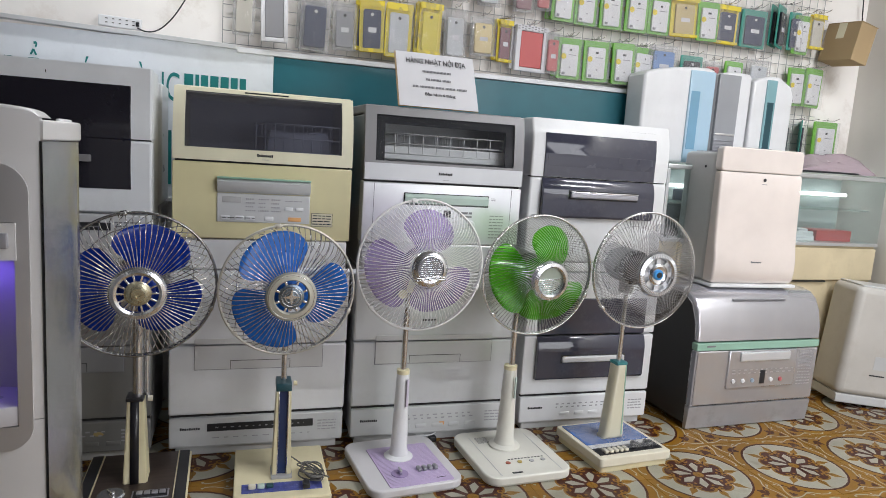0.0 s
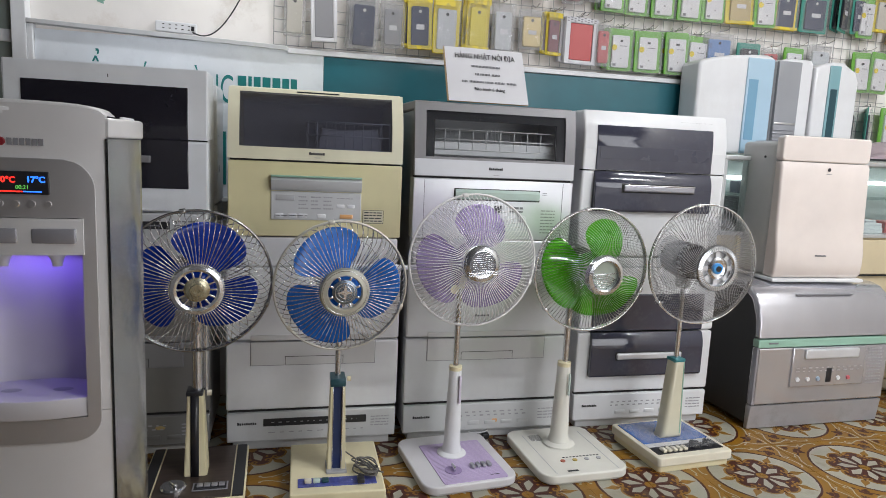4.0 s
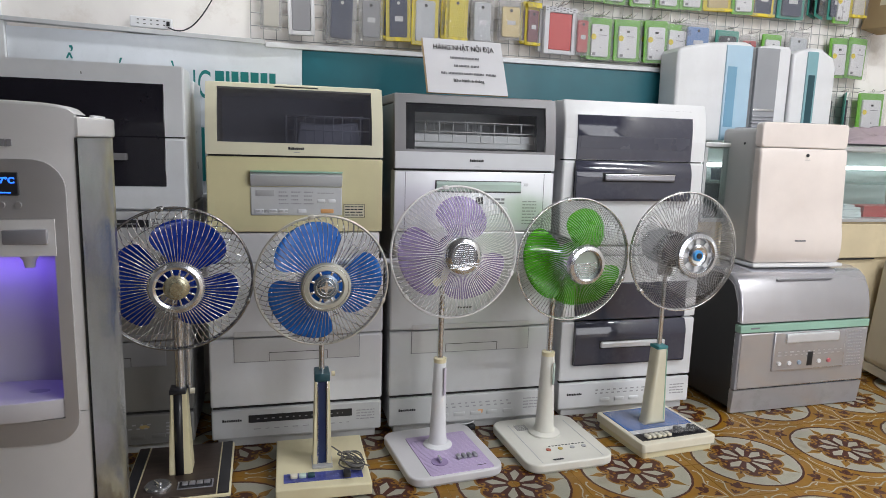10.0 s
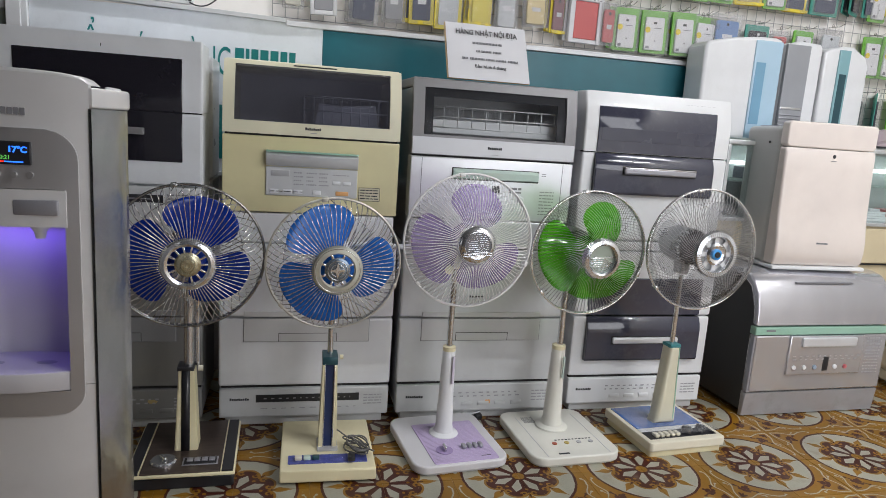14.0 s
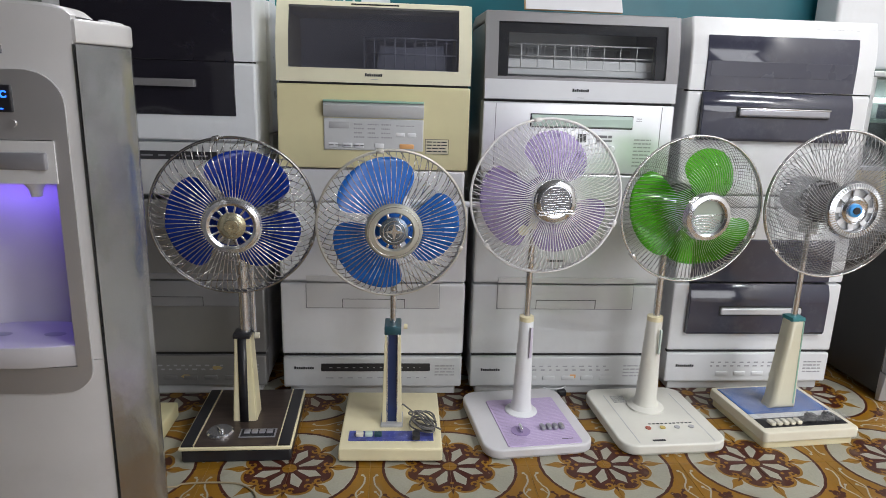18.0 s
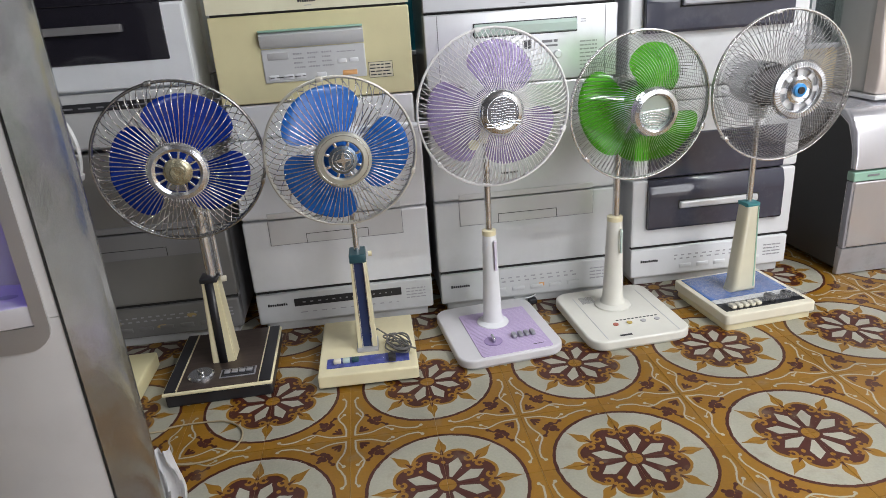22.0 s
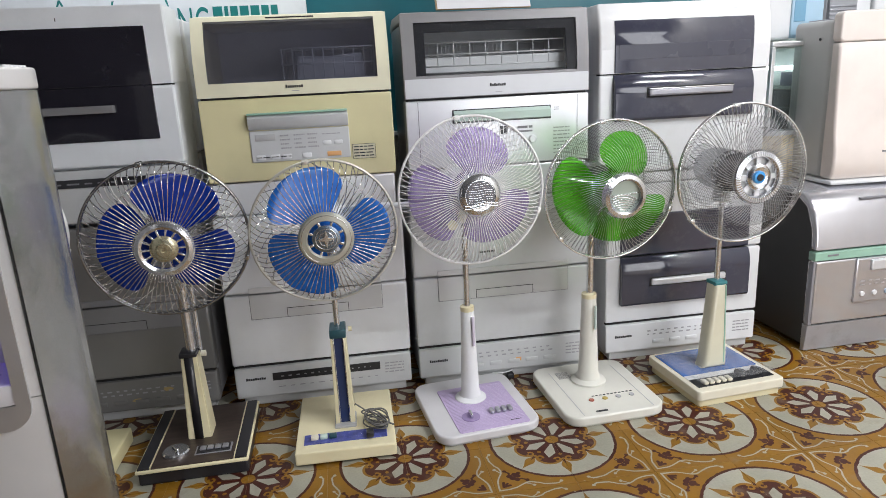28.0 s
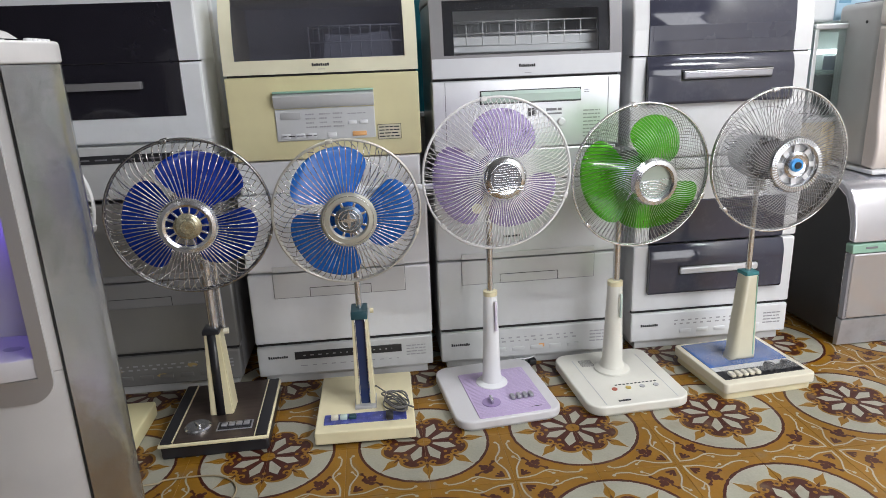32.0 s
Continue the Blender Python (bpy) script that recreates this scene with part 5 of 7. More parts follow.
def fan_green():
    t = thing("fan", pose(1.402, 0.205, 0, 0, 0, 3), "ivory standing fan with green blades and flat rounded base", "fan", "standing fans")
    round_base(t, 0.3, 0.335, 0.032, 0.045, OFFWHITE, "ivory rounded base")
    for sx in (-0.1, 0.11):
        part("groove", rbox(sx - 0.001, sx + 0.001, -0.155, 0.12, 0.0318, 0.0328, 0), PALEGREY, t)
    cols = (mat("red_dot", (0.4, 0.1, 0.06), 0.4), mat("gold_dot", (0.5, 0.38, 0.1), 0.4), GREYPL, GREYPL)
    for i in range(4):
        part("key", turned([(0.008, 0.032), (0.008, 0.0345), (0.0, 0.0345)], 16, cap=False), cols[i], t).location = (-0.045 + 0.042 * i, -0.08, 0)
    bmd = bmesh.new()
    for i in range(11):
        rbox(-0.035 + 0.012 * i, -0.028 + 0.012 * i, -0.06, -0.056, 0.032, 0.033, 0, bm=bmd)
    part("indicator_row", bmd, INK, t)
    part("badge", rbox(-0.06, -0.025, -0.148, -0.141, 0.032, 0.0332, 0), INK, t)
    part("tape", rbox(-0.085, -0.045, 0.07, 0.11, 0.0325, 0.036, 0.001), FILM, t, "piece of clear tape")
    stem(t, 0, 0.045, 0.033, 0.315, 0.031, 0.0215, OFFWHITE, "ivory tapered column", CREAM)
    part("slot", rbox(-0.003, 0.003, 0.013, 0.02, 0.21, 0.285, 0.002), PALEGREEN, t, "pale green slot").matrix_local = pose(0.009, 0.0, 0, 0.6, 0, 6)
    neck(t, 0.003, 0.045, 0.3, 0.57, None, 0.0105, IVORY, 0.63)
    fan_head(t, (0.009, -0.072, 0.644), 1, 2, 0.19, dict(
        wire_mat=SHADEDWIRE, rim_mat=BRIGHTRIM, rim=0.003, rim_label="thin chrome rim", grille_label="curved chrome wire grille", rh=0.05, d=0.068, wire=0.0008, count=100, swirl=34,
        step=0.4, count2=100, swirl2=-34, blades=(60, 178, 297), bw=0.98, reach=0.86, twist=-22, blade_mat=BLADEGREEN, blade_label="bright green translucent blade", motor_mat=DARKMOTOR, bs=1.24, badge=lambda a, b, c: badge_dome(a, b, c, True)))


def fan_clear():
    t = thing("fan", pose(1.79, 0.205, 0, 0, 0, 5), "cream standing fan with clear blades and blue keyboard base", "fan", "standing fans")
    part("base", slab(round_rect(-0.138, 0.138, -0.13, 0.13, 0.012), 0.0, 0.022, "z", 0.003), CREAM, t, "cream lower base")
    part("base_top", slab(round_rect(-0.145, 0.145, -0.138, 0.138, 0.012), 0.022, 0.052, "z", 0.004), IVORY, t, "ivory upper base")
    part("cover_plate", rbox(-0.128, 0.128, -0.035, 0.125, 0.051, 0.054, 0.001), SKYBLUE, t, "blue printed cover plate")
    part("cover_band", rbox(-0.128, 0.128, -0.06, -0.036, 0.051, 0.0535, 0.001), WHITE, t)
    part("key_tray", rbox(-0.128, 0.128, -0.112, -0.062, 0.051, 0.0535, 0.001), BLACKPL, t, "black key tray")
    for i in range(5):
        part("key", rbox(-0.105 + 0.02 * i, -0.09 + 0.02 * i, -0.108, -0.082, 0.053, 0.064, 0.004), IVORY, t, "ivory piano key")
    for i in range(2):
        part("dial", turned([(0.018, 0.053), (0.017, 0.068), (0.015, 0.07), (0.0, 0.07)], 24, cap=False), BLACKPL, t, "black dial").location = (0.03 + 0.055 * i, -0.085, 0)
        part("dial_pointer", rbox(-0.002, 0.002, -0.016, 0.016, 0.07, 0.074, 0.001), CHROME, t).matrix_local = pose(0.03 + 0.055 * i, -0.085, 0, 0, 0, 20)
    bm = bmesh.new()
    rows = [[bm.verts.new((-0.128 + 0.256 * i / 20, -0.122 + 0.242 * j / 18, 0.0715 + 0.006 * noise.noise(Vector((i * 0.8, j * 0.8, 3.1))) - 0.0115 * min(1.0, j / 8) ** 2)) for i in range(21)] for j in range(19)]
    for j in range(18):
        for i in range(20):
            bm.faces.new((rows[j][i], rows[j][i + 1], rows[j + 1][i + 1], rows[j + 1][i]))
    part("dust_film", bm, FILM, t, "crumpled clear film over the keys", angle=8)
    prof = [(-0.047, 0.053), (0.037, 0.053), (0.0375, 0.07), (0.022, 0.327), (-0.019, 0.327), (-0.039, 0.08)]
    part("column", slab([(p[0], p[1]) for p in prof], -0.016, 0.036, "y", 0.014, 4), mat("aged_cream_plastic", (0.66, 0.63, 0.49), 0.35, coat=0.15, dirt=(0.45, 0.4, 0.28), dirt_amount=0.2), t, "ivory flared column")
    part("column_cap", slab([(-0.0195, 0.32), (0.0225, 0.32), (0.022, 0.331), (-0.0195, 0.331)], -0.015, 0.035, "y", 0.0052), mat("teal_plastic", (0.04, 0.22, 0.24), 0.35), t, "teal cap")
    part("column_strip", slab([(0.0215, 0.07), (0.0255, 0.07), (0.0165, 0.32), (0.0135, 0.32)], -0.0172, -0.014, "y"), GREENTRIM, t, "green strip")
    neck(t, 0.002, 0.012, 0.32, 0.6, None, 0.0085, PALEGREY, 0.66)
    fan_head(t, (-0.012, -0.09, 0.667), -4, 0, 0.19, dict(
        wire_mat=SHADEDWIRE, rim_mat=BRIGHTRIM, rim=0.003, rim_label="thin chrome rim", grille_label="curved chrome wire grille", rh=0.068, d=0.066, wire=0.0009, count=96, swirl=-30,
        step=0.5, mid=True, count2=90, swirl2=32, blades=(50, 170, 290), bw=0.78, reach=0.86, blade_mat=BLADECLEAR, blade_label="smoky clear blade", motor_mat=GREYPL, vented=True, bs=1.22, badge=badge_eye))


def fan_hidden():
    t = thing("fan", pose(-0.09, 0.14, 0), "cream standing fan partly behind the water dispenser", "fan", "standing fans")
    # Cream-yellow base, coloured darker to stand for the dispenser's shadow on it.
    part("base", rbox(-0.14, 0.14, -0.125, 0.13, 0.0, 0.045, 0.006), YELLOW, t, "cream plastic base")
    column(t, 0.0, 0.01, 0.045, 0.3, 0.06, 0.06, 0.042, 0.045, CREAM, "cream column")
    neck(t, 0, 0.01, 0.29, 0.6, None, 0.01, CHROME, 0.64)
    fan_head(t, (-0.015, -0.08, 0.668), 0, 0, 0.172, dict(
        wire_mat=WHITEWIRE, rim_mat=WHITEWIRE, rim=0.0032, rim_label="white rim", grille_label="white coated wire grille", rh=0.05, d=0.055, wire=0.0011, count=70, swirl=3,
        step=0.6, count2=50, swirl2=-20, blades=(90, 210, -30), bw=0.6, reach=0.78, blade_mat=BLADECLEAR, blade_label="clear blade", motor_mat=WHITE, badge=badge_dome))


fan_brown()
fan_cream()
fan_lilac()
fan_green()
fan_clear()
fan_hidden()


# water dispenser
def dispenser():
    t = thing("water_dispenser", pose(0.0906, -0.357, 0.0456) @ Matrix.Scale(0.952, 4), "silver-white floor water dispenser with violet lit alcove and red-blue display", "water dispenser")
    SHELL = mat("pearl_white_plastic", (0.66, 0.655, 0.665), 0.3, 0.25, coat=0.25, dirt=(0.4, 0.38, 0.36), dirt_amount=0.1)
    BEZEL = mat("silver_bezel", (0.52, 0.51, 0.52), 0.36, 0.7, coat=0.2, vary=0.03, stretch=(1, 1, 2))
    h = 0.132
    yf = -0.18
    zb = -0.0479
    # front shell: bowed in plan, with the alcove cut out as four frame pieces

    def bow(x):
        return yf + 0.014 * (x / h) ** 2

    def sheet(x0, x1, z0, z1, dy=0.0, th=0.016, n=10):
        bm = bmesh.new()
        rows = []
        for i in range(n + 1):
            x = x0 + (x1 - x0) * i / n
            rows.append([bm.verts.new(c) for c in ((x, bow(x) + dy, z0), (x, bow(x) + dy, z1), (x, bow(x) + dy + th, z1), (x, bow(x) + dy + th, z0))])
        for a, c in zip(rows, rows[1:]):
            for k in range(4):
                bm.faces.new((a[k], a[(k + 1) % 4], c[(k + 1) % 4], c[k]))
        bm.faces.new(rows[0])
        bm.faces.new(rows[-1][::-1])
        bmesh.ops.recalc_face_normals(bm, faces=bm.faces[:])
        return bm
    bm = sheet(-h, h, zb, 0.47)
    join(bm, sheet(-h, -0.096, 0.47, 0.4972, n=3))
    join(bm, sheet(0.096, h, 0.47, 0.4972, n=3))
    part("front_shell", bm, SHELL, t, "pearl white front shell")
    bm = sheet(-h, h, 0.846, 1.017)
    join(bm, sheet(-h, -0.096, 0.4985, 0.846, n=3))
    join(bm, sheet(0.096, h, 0.4985, 0.846, n=3))
    part("front_frame", bm, SHELL, t)
    part("side_strip", rbox(h - 0.006, h - 0.002, yf + 0.03, yf + 0.06, zb, 0.978, 0.001), SEAM, t)
    def corner(x, r):
        k = max(0.0, abs(x) - (0.115 - r))
        return r - math.sqrt(max(0.0, r * r - k * k))
    xs = [-0.115, -0.114, -0.112, -0.109, -0.105, -0.1, -0.094, -0.085, -0.07, -0.05, -0.02, 0.02, 0.05, 0.07, 0.085, 0.094, 0.1, 0.105, 0.109, 0.112, 0.114, 0.115]
    bm = bmesh.new()
    for za, zc in ((lambda x: 0.843, lambda x: 0.941 - corner(x, 0.05)), (lambda x: 0.446 + corner(x, 0.04), lambda x: 0.489)):
        rows = [[bm.verts.new(c) for c in ((x, bow(x) - 0.004, za(x)), (x, bow(x) - 0.004, zc(x)), (x, bow(x) + 0.004, zc(x)), (x, bow(x) + 0.004, za(x)))] for x in xs]
        for a, c in zip(rows, rows[1:]):
            for k in range(4):
                bm.faces.new((a[k], a[(k + 1) % 4], c[(k + 1) % 4], c[k]))
        bm.faces.new(rows[0])
        bm.faces.new(rows[-1][::-1])
    bmesh.ops.recalc_face_normals(bm, faces=bm.faces[:])
    join(bm, sheet(-0.115, -0.094, 0.489, 0.845, -0.004, n=2))
    join(bm, sheet(0.094, 0.115, 0.489, 0.845, -0.004, n=2))
    bz = part("bezel", bm, BEZEL, t, "satin silver bezel")
    # tap panel
    tp = part("tap_panel", sheet(-0.0955, 0.097, 0.78, 0.842, -0.007), SHELL, t, "white tap panel")
    for bx in (-0.0345, 0.0535):
        part("tap_key", rbox(bx - 0.0335, bx + 0.0335, bow(bx) - 0.011, bow(bx), 0.8, 0.8255, 0.003), DKSILVER, tp, "grey push key")
    part("child_lock", rbox(-0.035, -0.025, bow(-0.03) - 0.015, bow(-0.03) - 0.009, 0.809, 0.818, 0.003), WHITE, tp)
    for bx in (-0.042, 0.042):
        part("tap", turned([(0.016, 0.784), (0.015, 0.772), (0.01, 0.765), (0.008, 0.753), (0.0, 0.753)], 20, cap=False), WHITE, t, "white tap nozzle").location = (bx, yf + 0.045, 0)
    # display
    dp = part("display", rbox(-0.0325, 0.05, bow(0) - 0.0075, bow(0), 0.8815, 0.9195, 0.002), BLACKPL, t, "black display with red and blue digits")
    red = mat("red_digit", (0.5, 0.02, 0.02), 0.5, emit=(1.0, 0.03, 0.02), power=1.8)
    blue = mat("blue_digit", (0.02, 0.1, 0.6), 0.5, emit=(0.02, 0.16, 1.0), power=2.4)
    lime = mat("green_digit", (0.05, 0.3, 0.05), 0.5, emit=(0.2, 0.8, 0.15), power=0.6)
    up = pose(0, 0, 0, 90, 0, 0)
    yd = bow(0) - 0.0082
    lettering("digits", "90°C", 0.0135, red, dp, pose(-0.0275, yd, 0.901) @ up, bold=0.0003)
    lettering("digits", "17°C", 0.0135, blue, dp, pose(0.0165, yd, 0.902) @ up, bold=0.0004)
    lettering("digits", "00:21", 0.009, lime, dp, pose(0.0005, yd, 0.8905) @ up)
    part("level_bar", rbox(-0.026, 0.0112, yd - 0.0005, yd, 0.8855, 0.8875, 0), red, dp)
    part("level_bar", rbox(0.0118, 0.039, yd - 0.0005, yd, 0.8855, 0.8875, 0), blue, dp)
    for i in range(4):
        bx = -0.0245 + 0.0237 * i
        part("touch_key", turned([(0.0055, 0), (0.005, 0.003), (0.0, 0.003)], 16, "y", cap=False), BEZEL, t).location = (bx, bow(bx) - 0.004, 0.866)
    # brand mark as plain shapes
    part("brand_mark", turned([(0.007, 0), (0.006, 0.002), (0.0, 0.002)], 20, "y", cap=False), mat("red_mark", (0.2, 0.012, 0.02), 0.4), t).location = (-0.0212, bow(-0.0212), 0.967)
    bm = bmesh.new()
    for i in range(6):
        rbox(-0.0115 + 0.0092 * i, -0.0045 + 0.0092 * i, bow(0) - 0.001, bow(0.03) + 0.002, 0.9615, 0.973, 0, bm=bm)
    part("brand_bars", bm, GREYINK, t, smooth=False)
    # alcove
    ALC = mat("alcove_white", (0.5, 0.485, 0.51), 0.4)
    # one smooth hollow: straight flanks that round into the back
    plan = [(-0.094, yf + 0.03)] + [(0.094 * math.sin(radians(k)), -0.12 + 0.05 * math.cos(radians(k)) ** 0.6) for k in range(-90, 91, 6)] + [(0.094, yf + 0.03)]
    bm = bmesh.new()
    inner = [[bm.verts.new((x, y, z)) for x, y in plan] for z in (0.51, 0.7765)]
    outer = [[bm.verts.new((x * 1.1, y + 0.008, z)) for x, y in plan] for z in (0.51, 0.7765)]
    for i in range(len(plan) - 1):
        for sheet_ in (inner, outer):
            bm.faces.new((sheet_[0][i], sheet_[0][i + 1], sheet_[1][i + 1], sheet_[1][i]))
    bmesh.ops.recalc_face_normals(bm, faces=bm.faces[:])
    part("alcove_wall", bm, ALC, t, "smooth rounded alcove wall", angle=60)
    part("alcove_top", rbox(-0.1, 0.1, yf + 0.03, 0.012, 0.775, 0.785, 0), ALC, t)
    pts = [(-0.0935, 0.0)] + [(x, bow(x) - 0.002 - 0.007 * math.cos(x / 0.0935 * math.pi / 2)) for x in [-0.0935 + 0.0187 * i for i in range(11)]] + [(0.0935, 0.0)]
    tray = part("drip_tray", slab(pts, 0.4895, 0.525, "z", 0.003), ALC, t, "white drip tray")
    for bx in (-0.042, 0.042):
        dr = part("drain", turned([(0.017, 0.5255), (0.012, 0.5262), (0.0, 0.5262)], 20, cap=False), DKSILVER, tray)
        dr.location = (bx, yf + 0.05, 0)
        dr.scale = (1.0, 0.6, 1.0)
    led = mat("violet_led", (0.3, 0.1, 0.9), 0.4, emit=(0.32, 0.12, 1.0), power=9.0)
    for bx in (-0.03, 0.0):
        part("led", turned([(0.004, 0.766), (0.004, 0.774)], 10), led, t, "glowing violet lamp").location = (bx, -0.092, 0)
    d = bpy.data.lights.new("alcove_light", "AREA")
    d.shape, d.size, d.size_y, d.energy, d.color = "RECTANGLE", 0.1, 0.03, 0.11, (0.2, 0.12, 1.0)
    new("alcove_light", d).matrix_world = pose(0.0906, -0.462, 0.774)
    # body, steel sides, top
    part("body", rbox(-h + 0.004, h - 0.004, -0.1, 0.0, zb, 0.5, 0), GREYPL, t)
    part("body_back", rbox(-h + 0.004, h - 0.004, 0.014, 0.02, zb, 0.985, 0), GREYPL, t)
    pts = [(yf + 0.034, 0), (0.0, 0), (0.02, 0.0)]
    for sx in (-1, 1):
        bm = bmesh.new()
        prof = [(sx * 0.1355, -0.166), (sx * 0.148, -0.125), (sx * 0.158, -0.085), (sx * 0.163, -0.058), (sx * 0.163, -0.04), (sx * 0.158, -0.02), (sx * 0.146, -0.002), (sx * 0.125, 0.01)]
        lower = [bm.verts.new((p[0], p[1], zb)) for p in prof]
        upper = [bm.verts.new((p[0], p[1], 0.978)) for p in prof]
        inner_l = [bm.verts.new((p[0] - sx * 0.004, p[1] - 0.002, zb)) for p in prof]
        inner_u = [bm.verts.new((p[0] - sx * 0.004, p[1] - 0.002, 0.978)) for p in prof]
        for a, b2 in ((lower, upper), (inner_u, inner_l)):
            for i in range(len(prof) - 1):
                bm.faces.new((a[i], a[i + 1], b2[i + 1], b2[i]))
        bmesh.ops.recalc_face_normals(bm, faces=bm.faces[:])
        part("steel_side", bm, STEEL, t, "brushed steel side panel")
    part("top_cover", slab([(-0.137, -0.166), (0.137, -0.166), (0.151, -0.125), (0.161, -0.085), (0.167, -0.058), (0.166, -0.035), (0.15, 0.0), (0.128, 0.018), (-0.128, 0.018), (-0.15, 0.0), (-0.166, -0.035), (-0.167, -0.058), (-0.161, -0.085), (-0.151, -0.125)], 0.979, 1.013, "z", 0.005, 3), SHELL, t, "white top cover")
    bm = bmesh.new()
    rows = []
    for i in range(33):
        q = -1 + i / 16
        x, top = q * h, 1.0205 + 0.015 * (1 - abs(q) ** 7) ** 0.5 - 0.004 * q * q
        yb, z0 = bow(x), 1.0165
        rows.append([bm.verts.new(c) for c in ((x, yb + 0.001, z0), (x, yb + 0.001, z0 + (top - z0) * 0.7), (x, yb + 0.004, z0 + (top - z0) * 0.92), (x, yb + 0.01, top), (x, yb + 0.065, top), (x, yb + 0.075, z0))])
    for a, c in zip(rows, rows[1:]):
        for k in range(5):
            bm.faces.new((a[k], a[k + 1], c[k + 1], c[k]))
    bm.faces.new(rows[0])
    bm.faces.new(rows[-1][::-1])
    bmesh.ops.recalc_face_normals(bm, faces=bm.faces[:])
    part("top_front", bm, SHELL, t, "pale domed top edge of the front")
    lid = part("top_lid", turned([(0.11, 1.012), (0.11, 1.022), (0.098, 1.034), (0.0, 1.038)], 40, cap=False), WHITE, t, "round white lid")
    lid.location = (-0.02, -0.07, 0)
    for i in range(5):
        part("lid_nub", turned([(0.006, 1.012), (0.006, 1.017), (0.0, 1.018)], 12, cap=False), WHITE, t).location = (0.143, -0.085 + 0.015 * i, 0)
    return t


dispenser()


# signboard and price card
def signboard():
    BOARD = mat("white_sign_face", (0.78, 0.82, 0.87), 0.35, coat=0.3, dirt=(0.45, 0.47, 0.5), dirt_amount=0.2)
    TEAL = mat("teal_sign_face", (0.007, 0.12, 0.155), 0.38, coat=0.15, vary=0.12)
    t = thing("signboard", pose(0, 0.87, 0.9), "white and teal shop signboard with silver frame on the wall", "signboard")
    part("white_face", rbox(-0.33, 0.63, -0.004, 0.02, -0.12, 0.43, 0.001), BOARD, t, "white face")
    part("teal_face", rbox(0.631, 2.3, -0.005, 0.02, -0.12, 0.409, 0.001), TEAL, t, "teal face")
    part("frame_top", slab([(-0.35, 0.445), (0.5, 0.421), (0.5, 0.436), (-0.35, 0.46)], -0.02, 0.02, "y", 0.002), PALEGREY, t, "dull silver frame")
    part("frame_strip", rbox(0.5, 2.3, -0.014, 0.02, 0.411, 0.43, 0.003), WHITE, t, "white top edge")
    part("frame_side", rbox(-0.35, -0.331, -0.016, 0.02, -0.12, 0.444, 0.003), WHITE, t)
    part("frame_bottom", rbox(-0.35, 2.3, -0.014, 0.02, -0.138, -0.121, 0.003), PALEGREY, t)
    ink = mat("teal_letter", (0.01, 0.2, 0.2), 0.4)
    words = lettering("lettering", "ĐIỂM BÁN HÀNG", 0.142, ink, t, pose(-0.235, -0.0045, 0.222, 90, 0, 0), "teal lettering")
    w = max(v.co.x for v in words.data.vertices)
    words.scale = (0.545 / w, 1, 1)
    x = 0.325
    for wide in (0.03, 0.012, 0.024, 0.028, 0.028, 0.024, 0.022):
        part("letter_block", rbox(x, x + wide, -0.006, -0.003, 0.222, 0.32, 0), ink, t, "teal block")
        x += wide + 0.007
    for k, wide in enumerate((0.008, 0.01, 0.012)):
        part("letter_block", rbox(0.245 + 0.0135 * k, 0.245 + 0.0135 * k + wide, -0.006, -0.003, -0.075, 0.118, 0), ink, t, "dark teal stroke")
    return t


signboard()


def price_card():
    t = thing("price_card", pose(1.146, 0.425, 1.147, -27, 0, 1.5), "white paper notice on cardboard, leaning on top of a dishwasher", "notice")
    part("backing", rbox(-0.142, 0.137, 0.001, 0.006, 0.0, 0.205, 0.0005), CARDBOARD, t, "brown cardboard")
    bm = bmesh.new()
    n = 10
    rows = [[bm.verts.new((-0.138 + 0.275 * i / n, -0.001 - 0.002 * math.sin(i * 1.3 + j) * (j / 4) * 0.4, 0.205 * j / 4)) for i in range(n + 1)] for j in range(5)]
    for j in range(4):
        for i in range(n):
            bm.faces.new((rows[j][i], rows[j][i + 1], rows[j + 1][i + 1], rows[j + 1][i]))
    part("paper", bm, PAPER, t, "printed white paper")
    up = pose(0, 0, 0, 90, 0, 0)
    head = lettering("heading", "HÀNG NHẬT NỘI ĐỊA", 0.027, INK, t, pose(0, -0.003, 0.163) @ up, "", "CENTER")
    w = max(v.co.x for v in head.data.vertices) - min(v.co.x for v in head.data.vertices)
    head.scale = (0.21 / w, 1, 1)
    rows = []
    for n_, (xa, xb, zc) in enumerate(((-0.05, -0.024, 0.134), (-0.02, 0.032, 0.134), (0.036, 0.05, 0.134), (-0.04, -0.028, 0.104), (-0.022, 0.012, 0.104), (0.018, 0.045, 0.104), (-0.088, -0.068, 0.075), (-0.062, -0.046, 0.075), (-0.042, -0.014, 0.075), (-0.008, 0.02, 0.075), (0.026, 0.06, 0.075), (0.068, 0.1, 0.075))):
        x_ = xa
        while x_ < xb:
            rows.append((x_, x_ + 0.0034, zc - 0.0036, zc + 0.0036))
            x_ += 0.005
    bars("print", rows, -0.0025, GREYINK, t)
    foot = lettering("footline", "Bảo hành 6 tháng", 0.0155, INK, t, pose(0.005, -0.003, 0.043) @ up, "", "CENTER")
    w = max(v.co.x for v in foot.data.vertices) - min(v.co.x for v in foot.data.vertices)
    foot.scale = (0.105 / w, 1, 1)


price_card()


